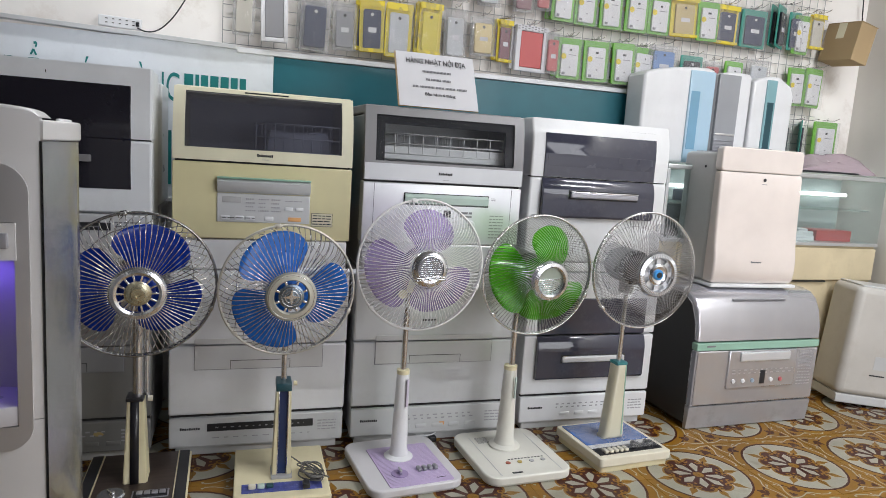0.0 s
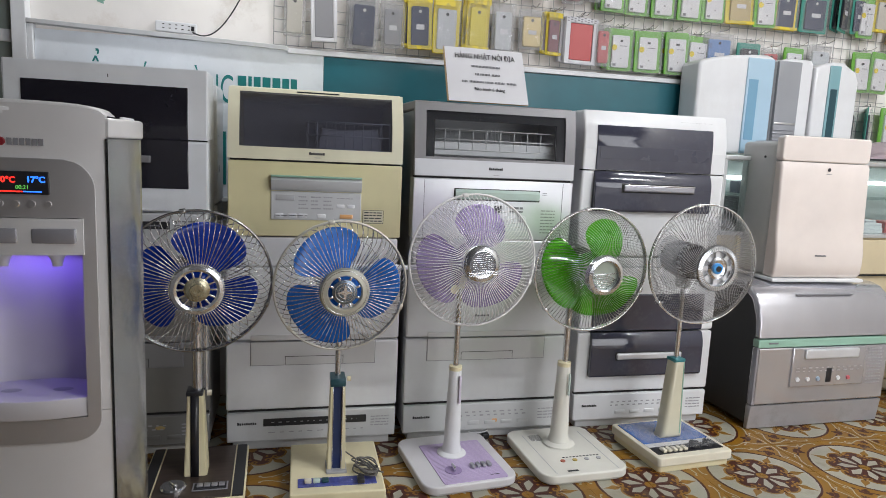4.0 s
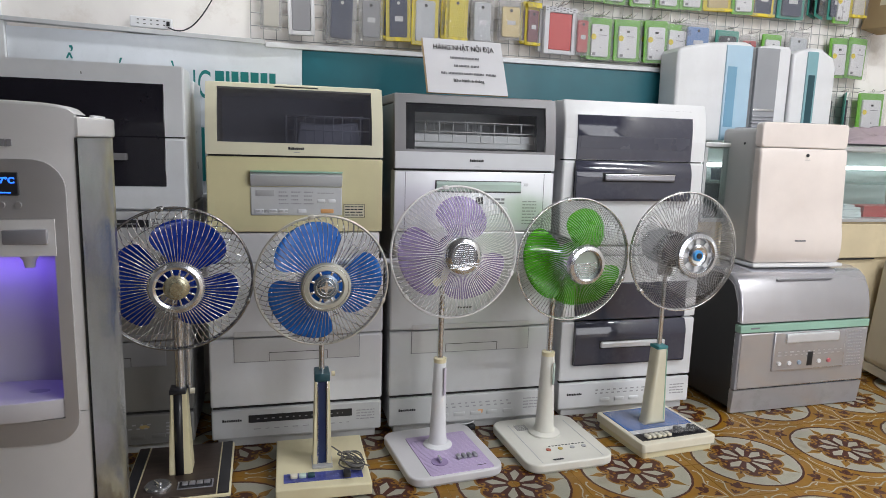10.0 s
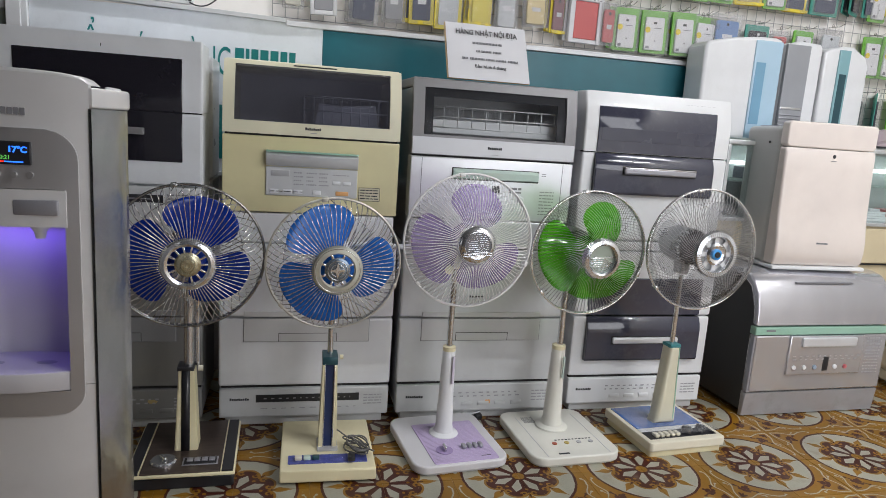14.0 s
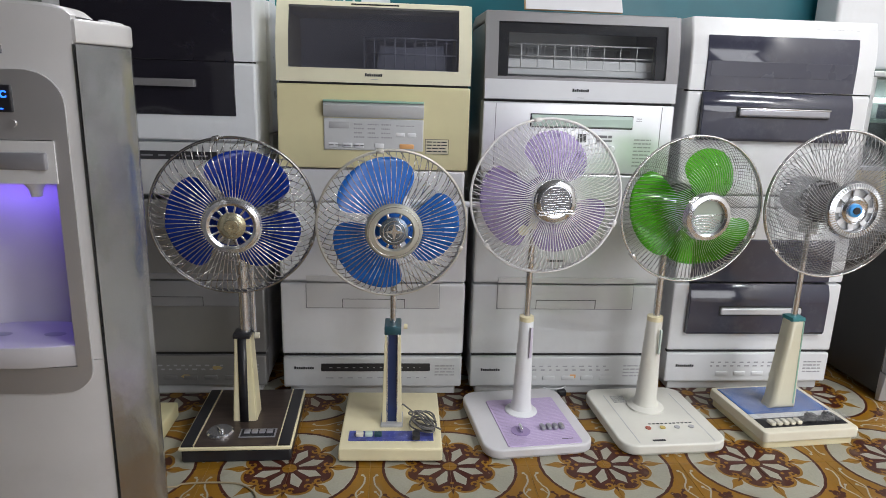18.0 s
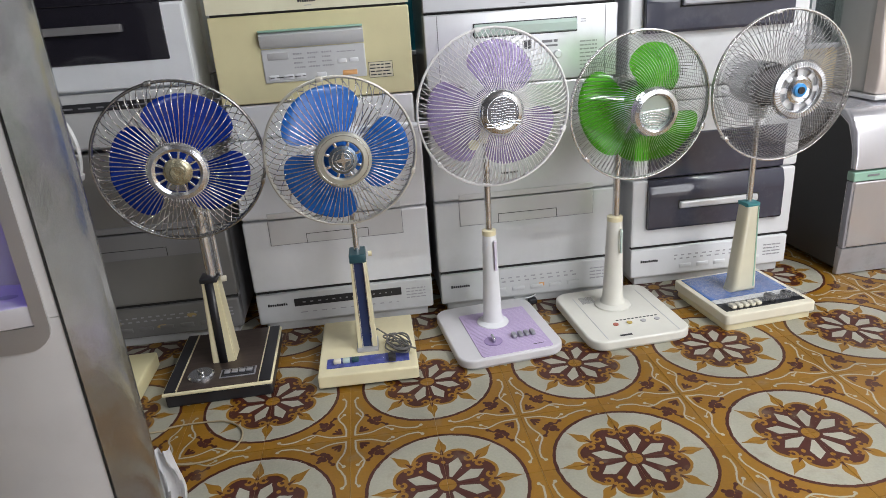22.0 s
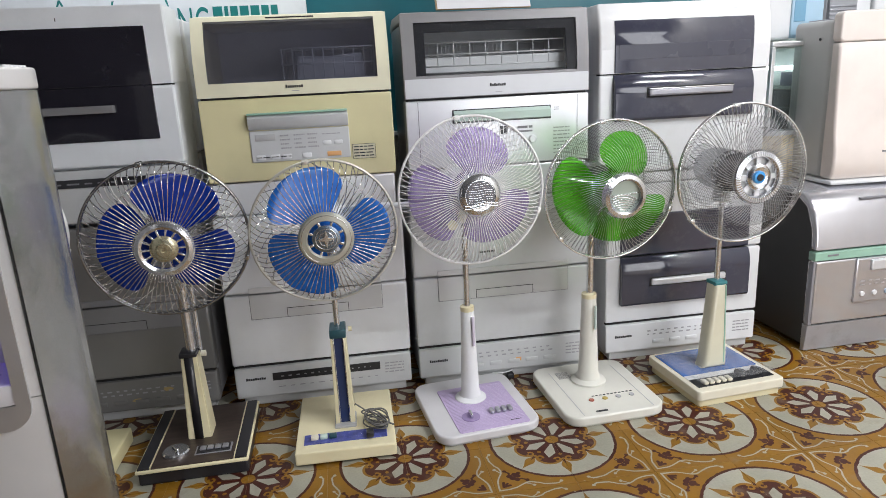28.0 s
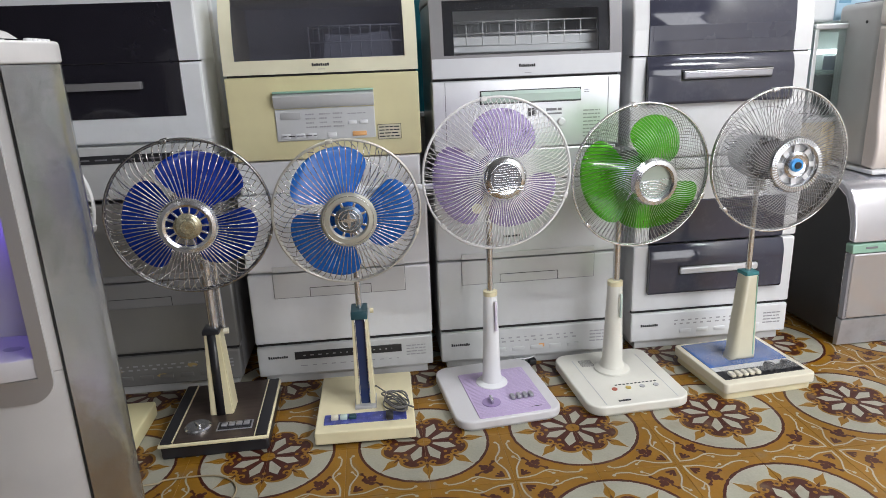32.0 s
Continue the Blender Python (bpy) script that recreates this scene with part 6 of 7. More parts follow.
def socket_strip():
    t = thing("socket_strip", pose(0.118, 0.872, 1.352, 0, 1.4, 0), "white multi-socket strip lying on the sign frame", "socket strip")
    part("body", rbox(-0.068, 0.068, -0.012, 0.012, 0.0, 0.036, 0.004), WHITE, t)
    bm = bmesh.new()
    for i in range(5):
        for z in (0.011, 0.024):
            rbox(-0.045 + 0.021 * i, -0.038 + 0.021 * i, -0.0128, -0.0118, z, z + 0.003, 0, bm=bm)
    part("slots", bm, INK, t, smooth=False)
    part("switch", rbox(0.05, 0.061, -0.015, -0.011, 0.01, 0.026, 0.002), BLACKPL, t)
    pts = []
    for k in range(26):
        a = k / 25
        pts.append((0.055 + 0.2 * a, -0.014 + 0.02 * a, 0.006 - 0.03 * math.sin(a * math.pi) * (1 - a) + 0.24 * a ** 2.2))
    wires("cord", [(pts, 0.0026, False)], BLACKPL, t, "black cord running up the wall")


socket_strip()


# wire grid with hanging packs
def wire_grid():
    t = thing("wire_grid", pose(0, 0.885, 1.34), "white wire grid panel on the wall", "wire grid")
    lines = []
    x = 0.45
    while x < 3.19:
        lines.append(([(x, 0, 0.0 if x < 2.2 else -0.28), (x, 0, 0.75)], 0.0016, False))
        x += 0.045
    for k in range(-6, 17):
        z = 0.045 * k + 0.003
        lines.append(([(0.45 if z > 0 else 2.25, 0.002, z), (3.19, 0.002, z)], 0.0016, False))
    gm = mat("grey_grid_wire", (0.42, 0.42, 0.42), 0.4, 0.3, dirt=(0.25, 0.22, 0.2), dirt_amount=0.3)
    for line in lines:
        wires("wire", [line], gm, t, "", 4)


wire_grid()
GREENCARD = mat("bright_green_card", (0.17, 0.45, 0.06), 0.45, vary=0.1)
YELLOWCARD = mat("yellow_card", (0.75, 0.6, 0.04), 0.4)
TEALCARD = mat("sea_green_card", (0.06, 0.3, 0.24), 0.35)
CASES = {
    "white": mat("white_case", (0.75, 0.75, 0.77), 0.3), "navy": mat("navy_case", (0.03, 0.04, 0.09), 0.35), "grey": mat("grey_case", (0.28, 0.28, 0.3), 0.4),
    "black": mat("black_case", (0.02, 0.02, 0.03), 0.35), "gold": mat("gold_case", (0.5, 0.4, 0.2), 0.35, 0.3), "red": mat("red_case", (0.5, 0.09, 0.09), 0.4),
    "yellow": mat("yellow_case", (0.75, 0.62, 0.03), 0.35), "clear": mat("frosted_case", (0.55, 0.57, 0.6), 0.25), "plum": mat("plum_case", (0.22, 0.08, 0.1), 0.4),
    "ivory": mat("ivory_case", (0.6, 0.57, 0.5), 0.4), "blue": mat("blue_case", (0.14, 0.25, 0.5), 0.35)}
YSTICK = mat("yellow_sticker", (0.8, 0.62, 0.02), 0.5)
LABELS = {"green": "bright green phone case pack with white insert and yellow sticker", "pouch": "clear pouch holding a %s phone case", "frame": "%s phone case in a yellow-edged pouch",
          "teal": "sea-green pack holding a %s phone case", "box": "boxed %s phone case with window"}


def crease(t, h, w, hgt, rnd, n=6):
    """Creased clear film over a pack."""
    bm = bmesh.new()
    rows = [[bm.verts.new((-h + w * i / n, -0.0165 + rnd.uniform(-0.004, 0.002), -hgt * j / n)) for i in range(n + 1)] for j in range(n + 1)]
    for j in range(n):
        for i in range(n):
            bm.faces.new((rows[j][i], rows[j][i + 1], rows[j + 1][i + 1], rows[j + 1][i]))
    part("pouch", bm, FILM, t, "creased clear film", angle=10)


def pack(x0, x1, z0, z1, kind, case, yaw=0.0, roll=0.0, seed=0, out=0.0):
    w, hgt = x1 - x0, z1 - z0
    rnd = random.Random(seed)
    lab = LABELS[kind] % case if "%s" in LABELS[kind] else LABELS[kind]
    t = thing("phone_case_pack", pose((x0 + x1) / 2, 0.862 - out, z1, 0, roll, yaw), lab, "phone case", "hanging phone case packs")
    cm = CASES[case]
    h = w / 2
    if kind == "green":
        part("card", slab(round_rect(-h, h, -hgt, 0, 0.008), -0.003, 0.003, "y", 0.001), GREENCARD, t, "bright green card")
        part("insert", slab(round_rect(-h * 0.72, h * 0.72, -hgt * 0.93, -hgt * 0.16, 0.006), -0.012, -0.003, "y", 0.002), cm, t, "white insert")
        part("sticker", turned([(0.0115, 0), (0.0115, 0.001), (0.0, 0.001)], 16, "y", cap=False), YSTICK, t, "yellow round sticker").location = (-h * 0.55, -0.0125, -hgt * 0.46)
        part("camera_mark", rbox(-0.006 + rnd.uniform(-0.004, 0.008), 0.007, -0.0128, -0.012, -hgt * 0.32, -hgt * 0.27, 0), BLACKPL, t)
        bars("print", [(-h * 0.1, h * 0.5, -hgt * 0.42, -hgt * 0.405), (-h * 0.6, -h * 0.35, -hgt * 0.9, -hgt * 0.84), (h * 0.0, h * 0.1, -hgt * 0.73, -hgt * 0.7)], -0.0128, GREYINK, t)
        crease(t, h * 1.04, w * 1.04, hgt * 1.03, rnd)
    elif kind in ("pouch", "frame", "teal"):
        back = {"pouch": FILM, "frame": YELLOWCARD, "teal": TEALCARD}[kind]
        part("card", slab(round_rect(-h, h, -hgt, 0, 0.006), -0.002, 0.002, "y", 0.0008), back, t)
        b = slab(round_rect(-h * 0.72, h * 0.72, -hgt * 0.93, -hgt * 0.17, 0.008), -0.012, -0.002, "y", 0.003)
        c = part("case", b, cm, t, "%s phone case" % case)
        part("camera_hole", turned([(0.006, 0), (0.006, 0.001), (0, 0.001)], 14, "y", cap=False), BLACKPL if case not in ("navy", "black") else PALEGREY, c).location = (0, -0.0122, -hgt * 0.27)
        if rnd.random() < 0.6:
            part("label", rbox(-h * 0.3, h * 0.35, -0.0132, -0.0122, -hgt * 0.62, -hgt * 0.52, 0), PAPER, c)
        crease(t, h, w, hgt, rnd)
        if kind == "frame":
            part("header", rbox(-h * 0.98, h * 0.98, -0.0175, -0.0165, -hgt * 0.12, 0, 0), YELLOWCARD, t)
            part("footer", rbox(-h * 0.98, h * 0.98, -0.0175, -0.0165, -hgt, -hgt * 0.93, 0), YELLOWCARD, t)
    else:
        part("box_back", rbox(-h, h, -0.004, 0.008, -hgt, 0, 0.001), PAPER, t)
        bm = rbox(-h, -h * 0.72, -0.014, -0.004, -hgt, 0, 0.001)
        rbox(h * 0.72, h, -0.014, -0.004, -hgt, 0, 0.001, bm=bm)
        rbox(-h * 0.72, h * 0.72, -0.014, -0.004, -hgt, -hgt * 0.92, 0.001, bm=bm)
        rbox(-h * 0.72, h * 0.72, -0.014, -0.004, -hgt * 0.12, 0, 0.001, bm=bm)
        part("box_front", bm, PAPER, t, "white box front with window")
        part("case", slab(round_rect(-h * 0.7, h * 0.7, -hgt * 0.91, -hgt * 0.13, 0.006), -0.011, -0.004, "y", 0.002), cm, t, "%s phone case" % case)
        bm = bmesh.new()
        for r in range(4):
            for c in range(9):
                if (r + c) % 2:
                    xx = -h * 0.95 + w * 0.95 * c / 9
                    rbox(xx, xx + w * 0.06, -0.0148, -0.0139, -hgt * 0.025 * (r + 1), -hgt * 0.025 * r - 0.001, 0, bm=bm)
        part("dots", bm, GREYINK, t, "dotted print", smooth=False)
    wires("hook", [([(0, 0.02, 0.008), (0, -0.05, 0.004), (0, -0.075, 0.012)], 0.0018, False), ([(0, -0.01, 0.004), (0.007, -0.01, 0.012), (0, -0.01, 0.018), (-0.007, -0.01, 0.012), (0, -0.01, 0.004)], 0.0012, False)], CHROMEWIRE, t, "steel hook", 4)
    return t


PACKS = [
    (0.487, 0.563, 1.372, 1.54, "pouch", "ivory", 0), (0.578, 0.672, 1.36, 1.54, "box", "grey", 0), (0.722, 0.83, 1.343, 1.535, "pouch", "navy", 0), (0.836, 0.925, 1.358, 1.53, "pouch", "grey", 0),
    (0.937, 1.03, 1.362, 1.55, "frame", "navy", -4), (1.036, 1.14, 1.352, 1.55, "frame", "clear", 2), (1.17, 1.262, 1.378, 1.57, "frame", "yellow", 2), (1.267, 1.36, 1.372, 1.56, "pouch", "clear", 0),
    (1.375, 1.48, 1.395, 1.545, "pouch", "gold", 3), (1.492, 1.56, 1.382, 1.545, "frame", "plum", 14), (1.57, 1.713, 1.355, 1.535, "box", "red", 5), (1.705, 1.77, 1.355, 1.52, "pouch", "red", 4),
    (1.768, 1.875, 1.345, 1.51, "green", "white", 0), (1.885, 2.0, 1.345, 1.51, "green", "white", 0), (2.018, 2.125, 1.345, 1.515, "green", "white", 0), (2.125, 2.235, 1.345, 1.51, "green", "white", 0),
    (2.2, 2.345, 1.375, 1.53, "pouch", "blue", 0), (2.36, 2.475, 1.36, 1.5, "teal", "black", 0), (2.49, 2.58, 1.35, 1.49, "pouch", "red", 0), (2.6, 2.7, 1.35, 1.5, "green", "white", 0), (2.72, 2.84, 1.36, 1.52, "pouch", "clear", 0),
    (2.965, 3.065, 1.335, 1.51, "green", "white", 0), (3.06, 3.17, 1.335, 1.515, "green", "white", 4), (2.93, 3.03, 1.08, 1.265, "teal", "black", 30), (3.03, 3.14, 1.07, 1.27, "teal", "black", 50), (3.155, 3.3, 1.085, 1.275, "green", "white", 0),
    (1.72, 1.82, 1.57, 1.73, "green", "white", 0), (1.83, 1.93, 1.568, 1.73, "green", "white", 0), (1.94, 2.045, 1.566, 1.73, "green", "white", 0), (2.06, 2.17, 1.566, 1.73, "green", "white", 0), (2.18, 2.29, 1.572, 1.735, "green", "white", 0),
    (2.285, 2.42, 1.574, 1.74, "frame", "gold", 0), (2.42, 2.53, 1.57, 1.735, "green", "white", 0), (2.53, 2.645, 1.57, 1.735, "frame", "navy", 0), (2.66, 2.8, 1.57, 1.735, "teal", "navy", 0), (2.82, 2.93, 1.585, 1.77, "teal", "black", 30),
    (2.93, 3.0, 1.585, 1.755, "teal", "navy", 0), (2.96, 3.05, 1.57, 1.745, "green", "white", 0), (3.04, 3.125, 1.6, 1.755, "frame", "ivory", 0), (1.55, 1.64, 1.585, 1.76, "pouch", "plum", 0), (1.645, 1.715, 1.6, 1.76, "pouch", "red", 0),
    (0.47, 0.56, 1.585, 1.76, "pouch", "clear", 0), (0.6, 0.7, 1.58, 1.76, "pouch", "white", 0), (0.74, 0.84, 1.585, 1.76, "pouch", "blue", 0), (0.87, 0.97, 1.585, 1.76, "pouch", "clear", 0), (1.0, 1.1, 1.59, 1.76, "frame", "yellow", 0),
    (1.14, 1.24, 1.6, 1.77, "pouch", "grey", 0), (1.27, 1.36, 1.59, 1.76, "pouch", "plum", 0), (1.4, 1.5, 1.59, 1.76, "pouch", "clear", 0)]
for k, (a, b_, c, d, kind, case, yaw) in enumerate(PACKS):
    pack(a, b_, c, d, kind, case, yaw, roll=random.Random(k).uniform(-2, 2), seed=k, out=0.006 * (k % 3))
# more packs behind the first on some hooks
for k, i in enumerate((2, 4, 6, 9, 10, 12, 13, 14, 15, 26, 27, 28, 29, 30, 31, 33, 34, 35)):
    a, b_, c, d, kind, case, yaw = PACKS[i]
    pack(a - 0.012, b_ - 0.012, c + 0.006, d + 0.002, kind, case, yaw, roll=1.5, seed=50 + k, out=-0.016)


# carton hung on the grid
carton = thing("carton", pose(3.2, 0.8, 1.545, 4, 9, 6), "closed brown cardboard box hung on the wall grid", "box")
part("box", rbox(-0.055, 0.055, -0.09, 0.08, 0.0, 0.17, 0.002), CARDBOARD, carton, "worn cardboard sides")
part("flap", rbox(-0.057, 0.0, -0.092, 0.08, 0.1702, 0.1732, 0.0005), CARDBOARD, carton, "loose top flap")
part("flap", rbox(0.001, 0.058, -0.092, 0.08, 0.1702, 0.1728, 0.0005), CARDBOARD, carton, "loose top flap")
part("tape", rbox(-0.0555, -0.0545, -0.02, 0.02, 0.1, 0.17, 0), PAPERCREAM, carton, "strip of tape")


# glass showcase along the wall
def showcase():
    t = thing("glass_showcase", pose(0, 0, 0), "glass display counter with beige wooden base along the wall", "display counter")
    BEIGE = mat("beige_painted_wood", (0.68, 0.58, 0.39), 0.5, vary=0.08, dirt=(0.35, 0.27, 0.15), dirt_amount=0.2)
    ALU = mat("aluminium_profile", (0.66, 0.67, 0.68), 0.35, 0.6)
    x0, x1, y0, y1 = 2.2, 3.4, 0.63, 0.868
    part("base", rbox(x0, x1, y0 + 0.012, y1, 0.0, 0.7, 0.003), BEIGE, t, "beige wooden base")
    part("drawer_front", rbox(2.3, x1, y0, y0 + 0.011, 0.54, 0.69, 0.003), BEIGE, t)
    part("drawer_gap", rbox(2.9, 3.12, y0 - 0.001, y0 + 0.004, 0.532, 0.538, 0), SEAM, t)
    part("sill", rbox(x0, x1, y0 - 0.006, y1, 0.7, 0.715, 0.003), ALU, t, "aluminium sill")
    part("top_rail", rbox(x0, x1, y0 - 0.006, y0 + 0.014, 1.005, 1.022, 0.003), ALU, t, "aluminium top rail")
    part("top_glass", rbox(x0, x1, y0, y1, 1.023, 1.029, 0.001), GLASS, t, "glass top").visible_shadow = False
    part("front_glass", rbox(x0 + 0.012, x1, y0, y0 + 0.005, 0.716, 1.004, 0), GLASS, t, "glass front").visible_shadow = False
    part("side_glass", rbox(x0, x0 + 0.005, y0 + 0.012, y1, 0.716, 1.004, 0), GLASS, t, "glass side").visible_shadow = False
    part("shelf", rbox(x0 + 0.01, x1 - 0.01, y0 + 0.06, y1 - 0.01, 0.86, 0.866, 0), GLASS, t, "glass shelf").visible_shadow = False
    bmt = turned([(0.008, 2.25), (0.008, 3.38)], 12)
    bmesh.ops.rotate(bmt, matrix=Matrix.Rotation(math.pi / 2, 3, "Y"), verts=bmt.verts)
    part("case_tube", bmt, GLOW, t, "lit tube inside the showcase").location = (0, 0.82, 0.93)
    for x in (x0, 2.78):
        part("corner_post", rbox(x, x + 0.014, y0 - 0.004, y0 + 0.012, 0.716, 1.004, 0.002), ALU, t, "aluminium post")
    part("back_panel", rbox(x0 + 0.02, x1 - 0.01, y1 - 0.008, y1, 0.716, 1.0, 0), mat("grey_green_back", (0.42, 0.47, 0.46), 0.4, coat=0.4), t)


showcase()
for k, (bx, bz, w, hh, mt, lab) in enumerate((
        (3.0, 0.7152, 0.16, 0.022, WHITE, "white flat box in the glass showcase"), (3.0, 0.7375, 0.15, 0.02, WHITE, "white flat box in the glass showcase"), (3.01, 0.7578, 0.06, 0.012, PAPER, "small white box in the glass showcase"),
        (3.2, 0.7152, 0.2, 0.05, CASES["red"], "red carton in the glass showcase"), (2.88, 0.7152, 0.08, 0.05, CASES["black"], "black phone box in the glass showcase"), (2.5, 0.7152, 0.12, 0.04, CASES["grey"], "grey phone box in the glass showcase"),
        (2.31, 0.7152, 0.13, 0.14, CASES["black"], "black carton in the glass showcase"), (2.4, 0.867, 0.09, 0.05, CASES["navy"], "navy phone box on the glass shelf"))):
    bx_ob = thing("boxed_phone", pose(bx, 0.74, bz, 0, 0, 3 * (k % 3) - 3), lab, "box", "goods in the showcase")
    part("box", rbox(-w / 2, w / 2, -0.05, 0.05, 0, hh, 0.002), mt, bx_ob)
    part("lid_seam", rbox(-w / 2 - 0.0005, w / 2 + 0.0005, -0.0505, 0.0505, hh * 0.55, hh * 0.55 + 0.001, 0), GREYINK, bx_ob)


# heap of wrapped goods on the counter
def heap():
    bm = bmesh.new()
    n, m_ = 28, 16
    rows = []
    for j in range(m_ + 1):
        row = []
        for i in range(n + 1):
            u, v = i / n, j / m_
            env = max(0.0, math.sin(u * math.pi)) ** 0.6 * max(0.0, math.sin(v * math.pi)) ** 0.5
            z = env * (0.04 + 0.05 * noise.noise(Vector((u * 4, v * 3, 1.2))) + 0.014 * noise.noise(Vector((u * 11, v * 8, 4.0))) + 0.07 * u)
            row.append(bm.verts.new((2.88 + 0.5 * u, 0.66 + 0.2 * v, 1.031 + max(z, 0.0))))
        rows.append(row)
    for j in range(m_):
        for i in range(n):
            bm.faces.new((rows[j][i], rows[j][i + 1], rows[j + 1][i + 1], rows[j + 1][i]))
    t = thing("plastic_bag", pose(0, 0, 0), "crumpled pinkish plastic bag heaped on the glass counter", "bag")
    part("bag", bm, see_through("crumpled_pink_plastic", (0.8, 0.7, 0.73), 0.4, 0.12, body=(0.55, 0.45, 0.5)), t, smooth=True)
    part("flat_case", rbox(2.87, 3.25, 0.65, 0.75, 1.0295, 1.038, 0.003), BLACKPL, t, "dark flat sheet under the bag")


heap()


# white heaters on the counter
def heater(x0, x1, y, kind, label):
    t = thing("fan_heater", pose(x0, y, 1.0295), label, "heater", "heaters on the counter")
    w = x1 - x0
    H = 0.405
    a, b2 = {"wide": (0.62, 0.975), "grey": (0.0, 0.64), "green": (0.3, 0.55)}[kind]
    if kind == "wide":
        prof = [(0.004, 0.0), (w - 0.004, 0.0), (w, 0.02), (w, H - 0.03), (w - 0.012, H - 0.008), (w - 0.04, H), (w * 0.7, H - 0.002), (w * 0.4, H - 0.012), (w * 0.15, H - 0.028), (0.012, H - 0.04), (0.0, H - 0.055)]
    elif kind == "grey":
        prof = [(0.0, 0.0), (w, 0.0), (w, H - 0.02), (w - 0.012, H - 0.004), (w * 0.4, H), (0.01, H - 0.012), (0.0, H - 0.02)]
    else:
        prof = [(0.0, 0.0), (w, 0.0), (w, H - 0.075), (w - 0.02, H - 0.035), (w * 0.62, H), (w * 0.4, H), (w * 0.12, H - 0.015), (0.0, H - 0.03)]
    body = part("body", slab(prof, 0.0, 0.13, "y", 0.012, 3), WHITE, t, "white plastic body")
    strip_m = {"wide": mat("sky_blue_plastic", (0.4, 0.57, 0.7), 0.3, coat=0.4), "grey": mat("mid_grey_plastic", (0.3, 0.31, 0.33), 0.35), "green": mat("grey_teal_plastic", (0.2, 0.38, 0.42), 0.3, coat=0.4)}[kind]
    pan = part("strip", rbox(w * a + 0.001, w * b2, -0.006, 0.012, 0.004, H - 0.016, 0.004), strip_m, t, "coloured front strip")
    if kind == "wide":
        part("inset", rbox(w * (a + 0.03), w * (b2 - 0.2), -0.0075, -0.005, 0.06, H * 0.75, 0.002), mat("deep_sky_plastic", (0.17, 0.36, 0.52), 0.3, coat=0.4), pan)
        for i in range(3):
            part("slat", rbox(0.0, w * 0.35, -0.002, 0.01, 0.115 - 0.022 * i, 0.121 - 0.022 * i, 0.001), GREYPL, t)
        part("outlet", rbox(-0.001, w * 0.3, 0.0, 0.02, 0.07, 0.12, 0), BLACKPL, t)
        bars("badge", [(w * 0.25, w * 0.36, H * 0.8, H * 0.815)], 0.003, INK, t)
        bars("print", text_rows(w * 0.05, w * 0.4, 0.012, 0.06, 5, random.Random(5), 0.9), 0.003, GREYINK, t)
    elif kind == "grey":
        for i in range(5):
            part("slat", rbox(0.002, w * 0.6, -0.01, 0.0, 0.05 + 0.014 * i, 0.055 + 0.014 * i, 0.001), DKSILVER, t)
        part("trim", rbox(0.002, w * 0.6, -0.01, -0.004, 0.13, 0.14, 0.002), CHROME, t)
    else:
        part("inset", rbox(w * (a + 0.05), w * (b2 - 0.05), -0.0075, -0.005, 0.06, H * 0.72, 0.002), TEALDARK, pan)
        bars("print", text_rows(w * 0.9, w * 0.97, 0.1, 0.3, 12, random.Random(6), 0.9), 0.003, GREYINK, t)


heater(2.1, 2.455, 0.715, "wide", "white fan heater with sky-blue strip on the glass counter")
heater(2.475, 2.65, 0.725, "grey", "white fan heater with grey front on the glass counter")
heater(2.665, 2.89, 0.73, "green", "white fan heater with grey-teal strip on the glass counter")


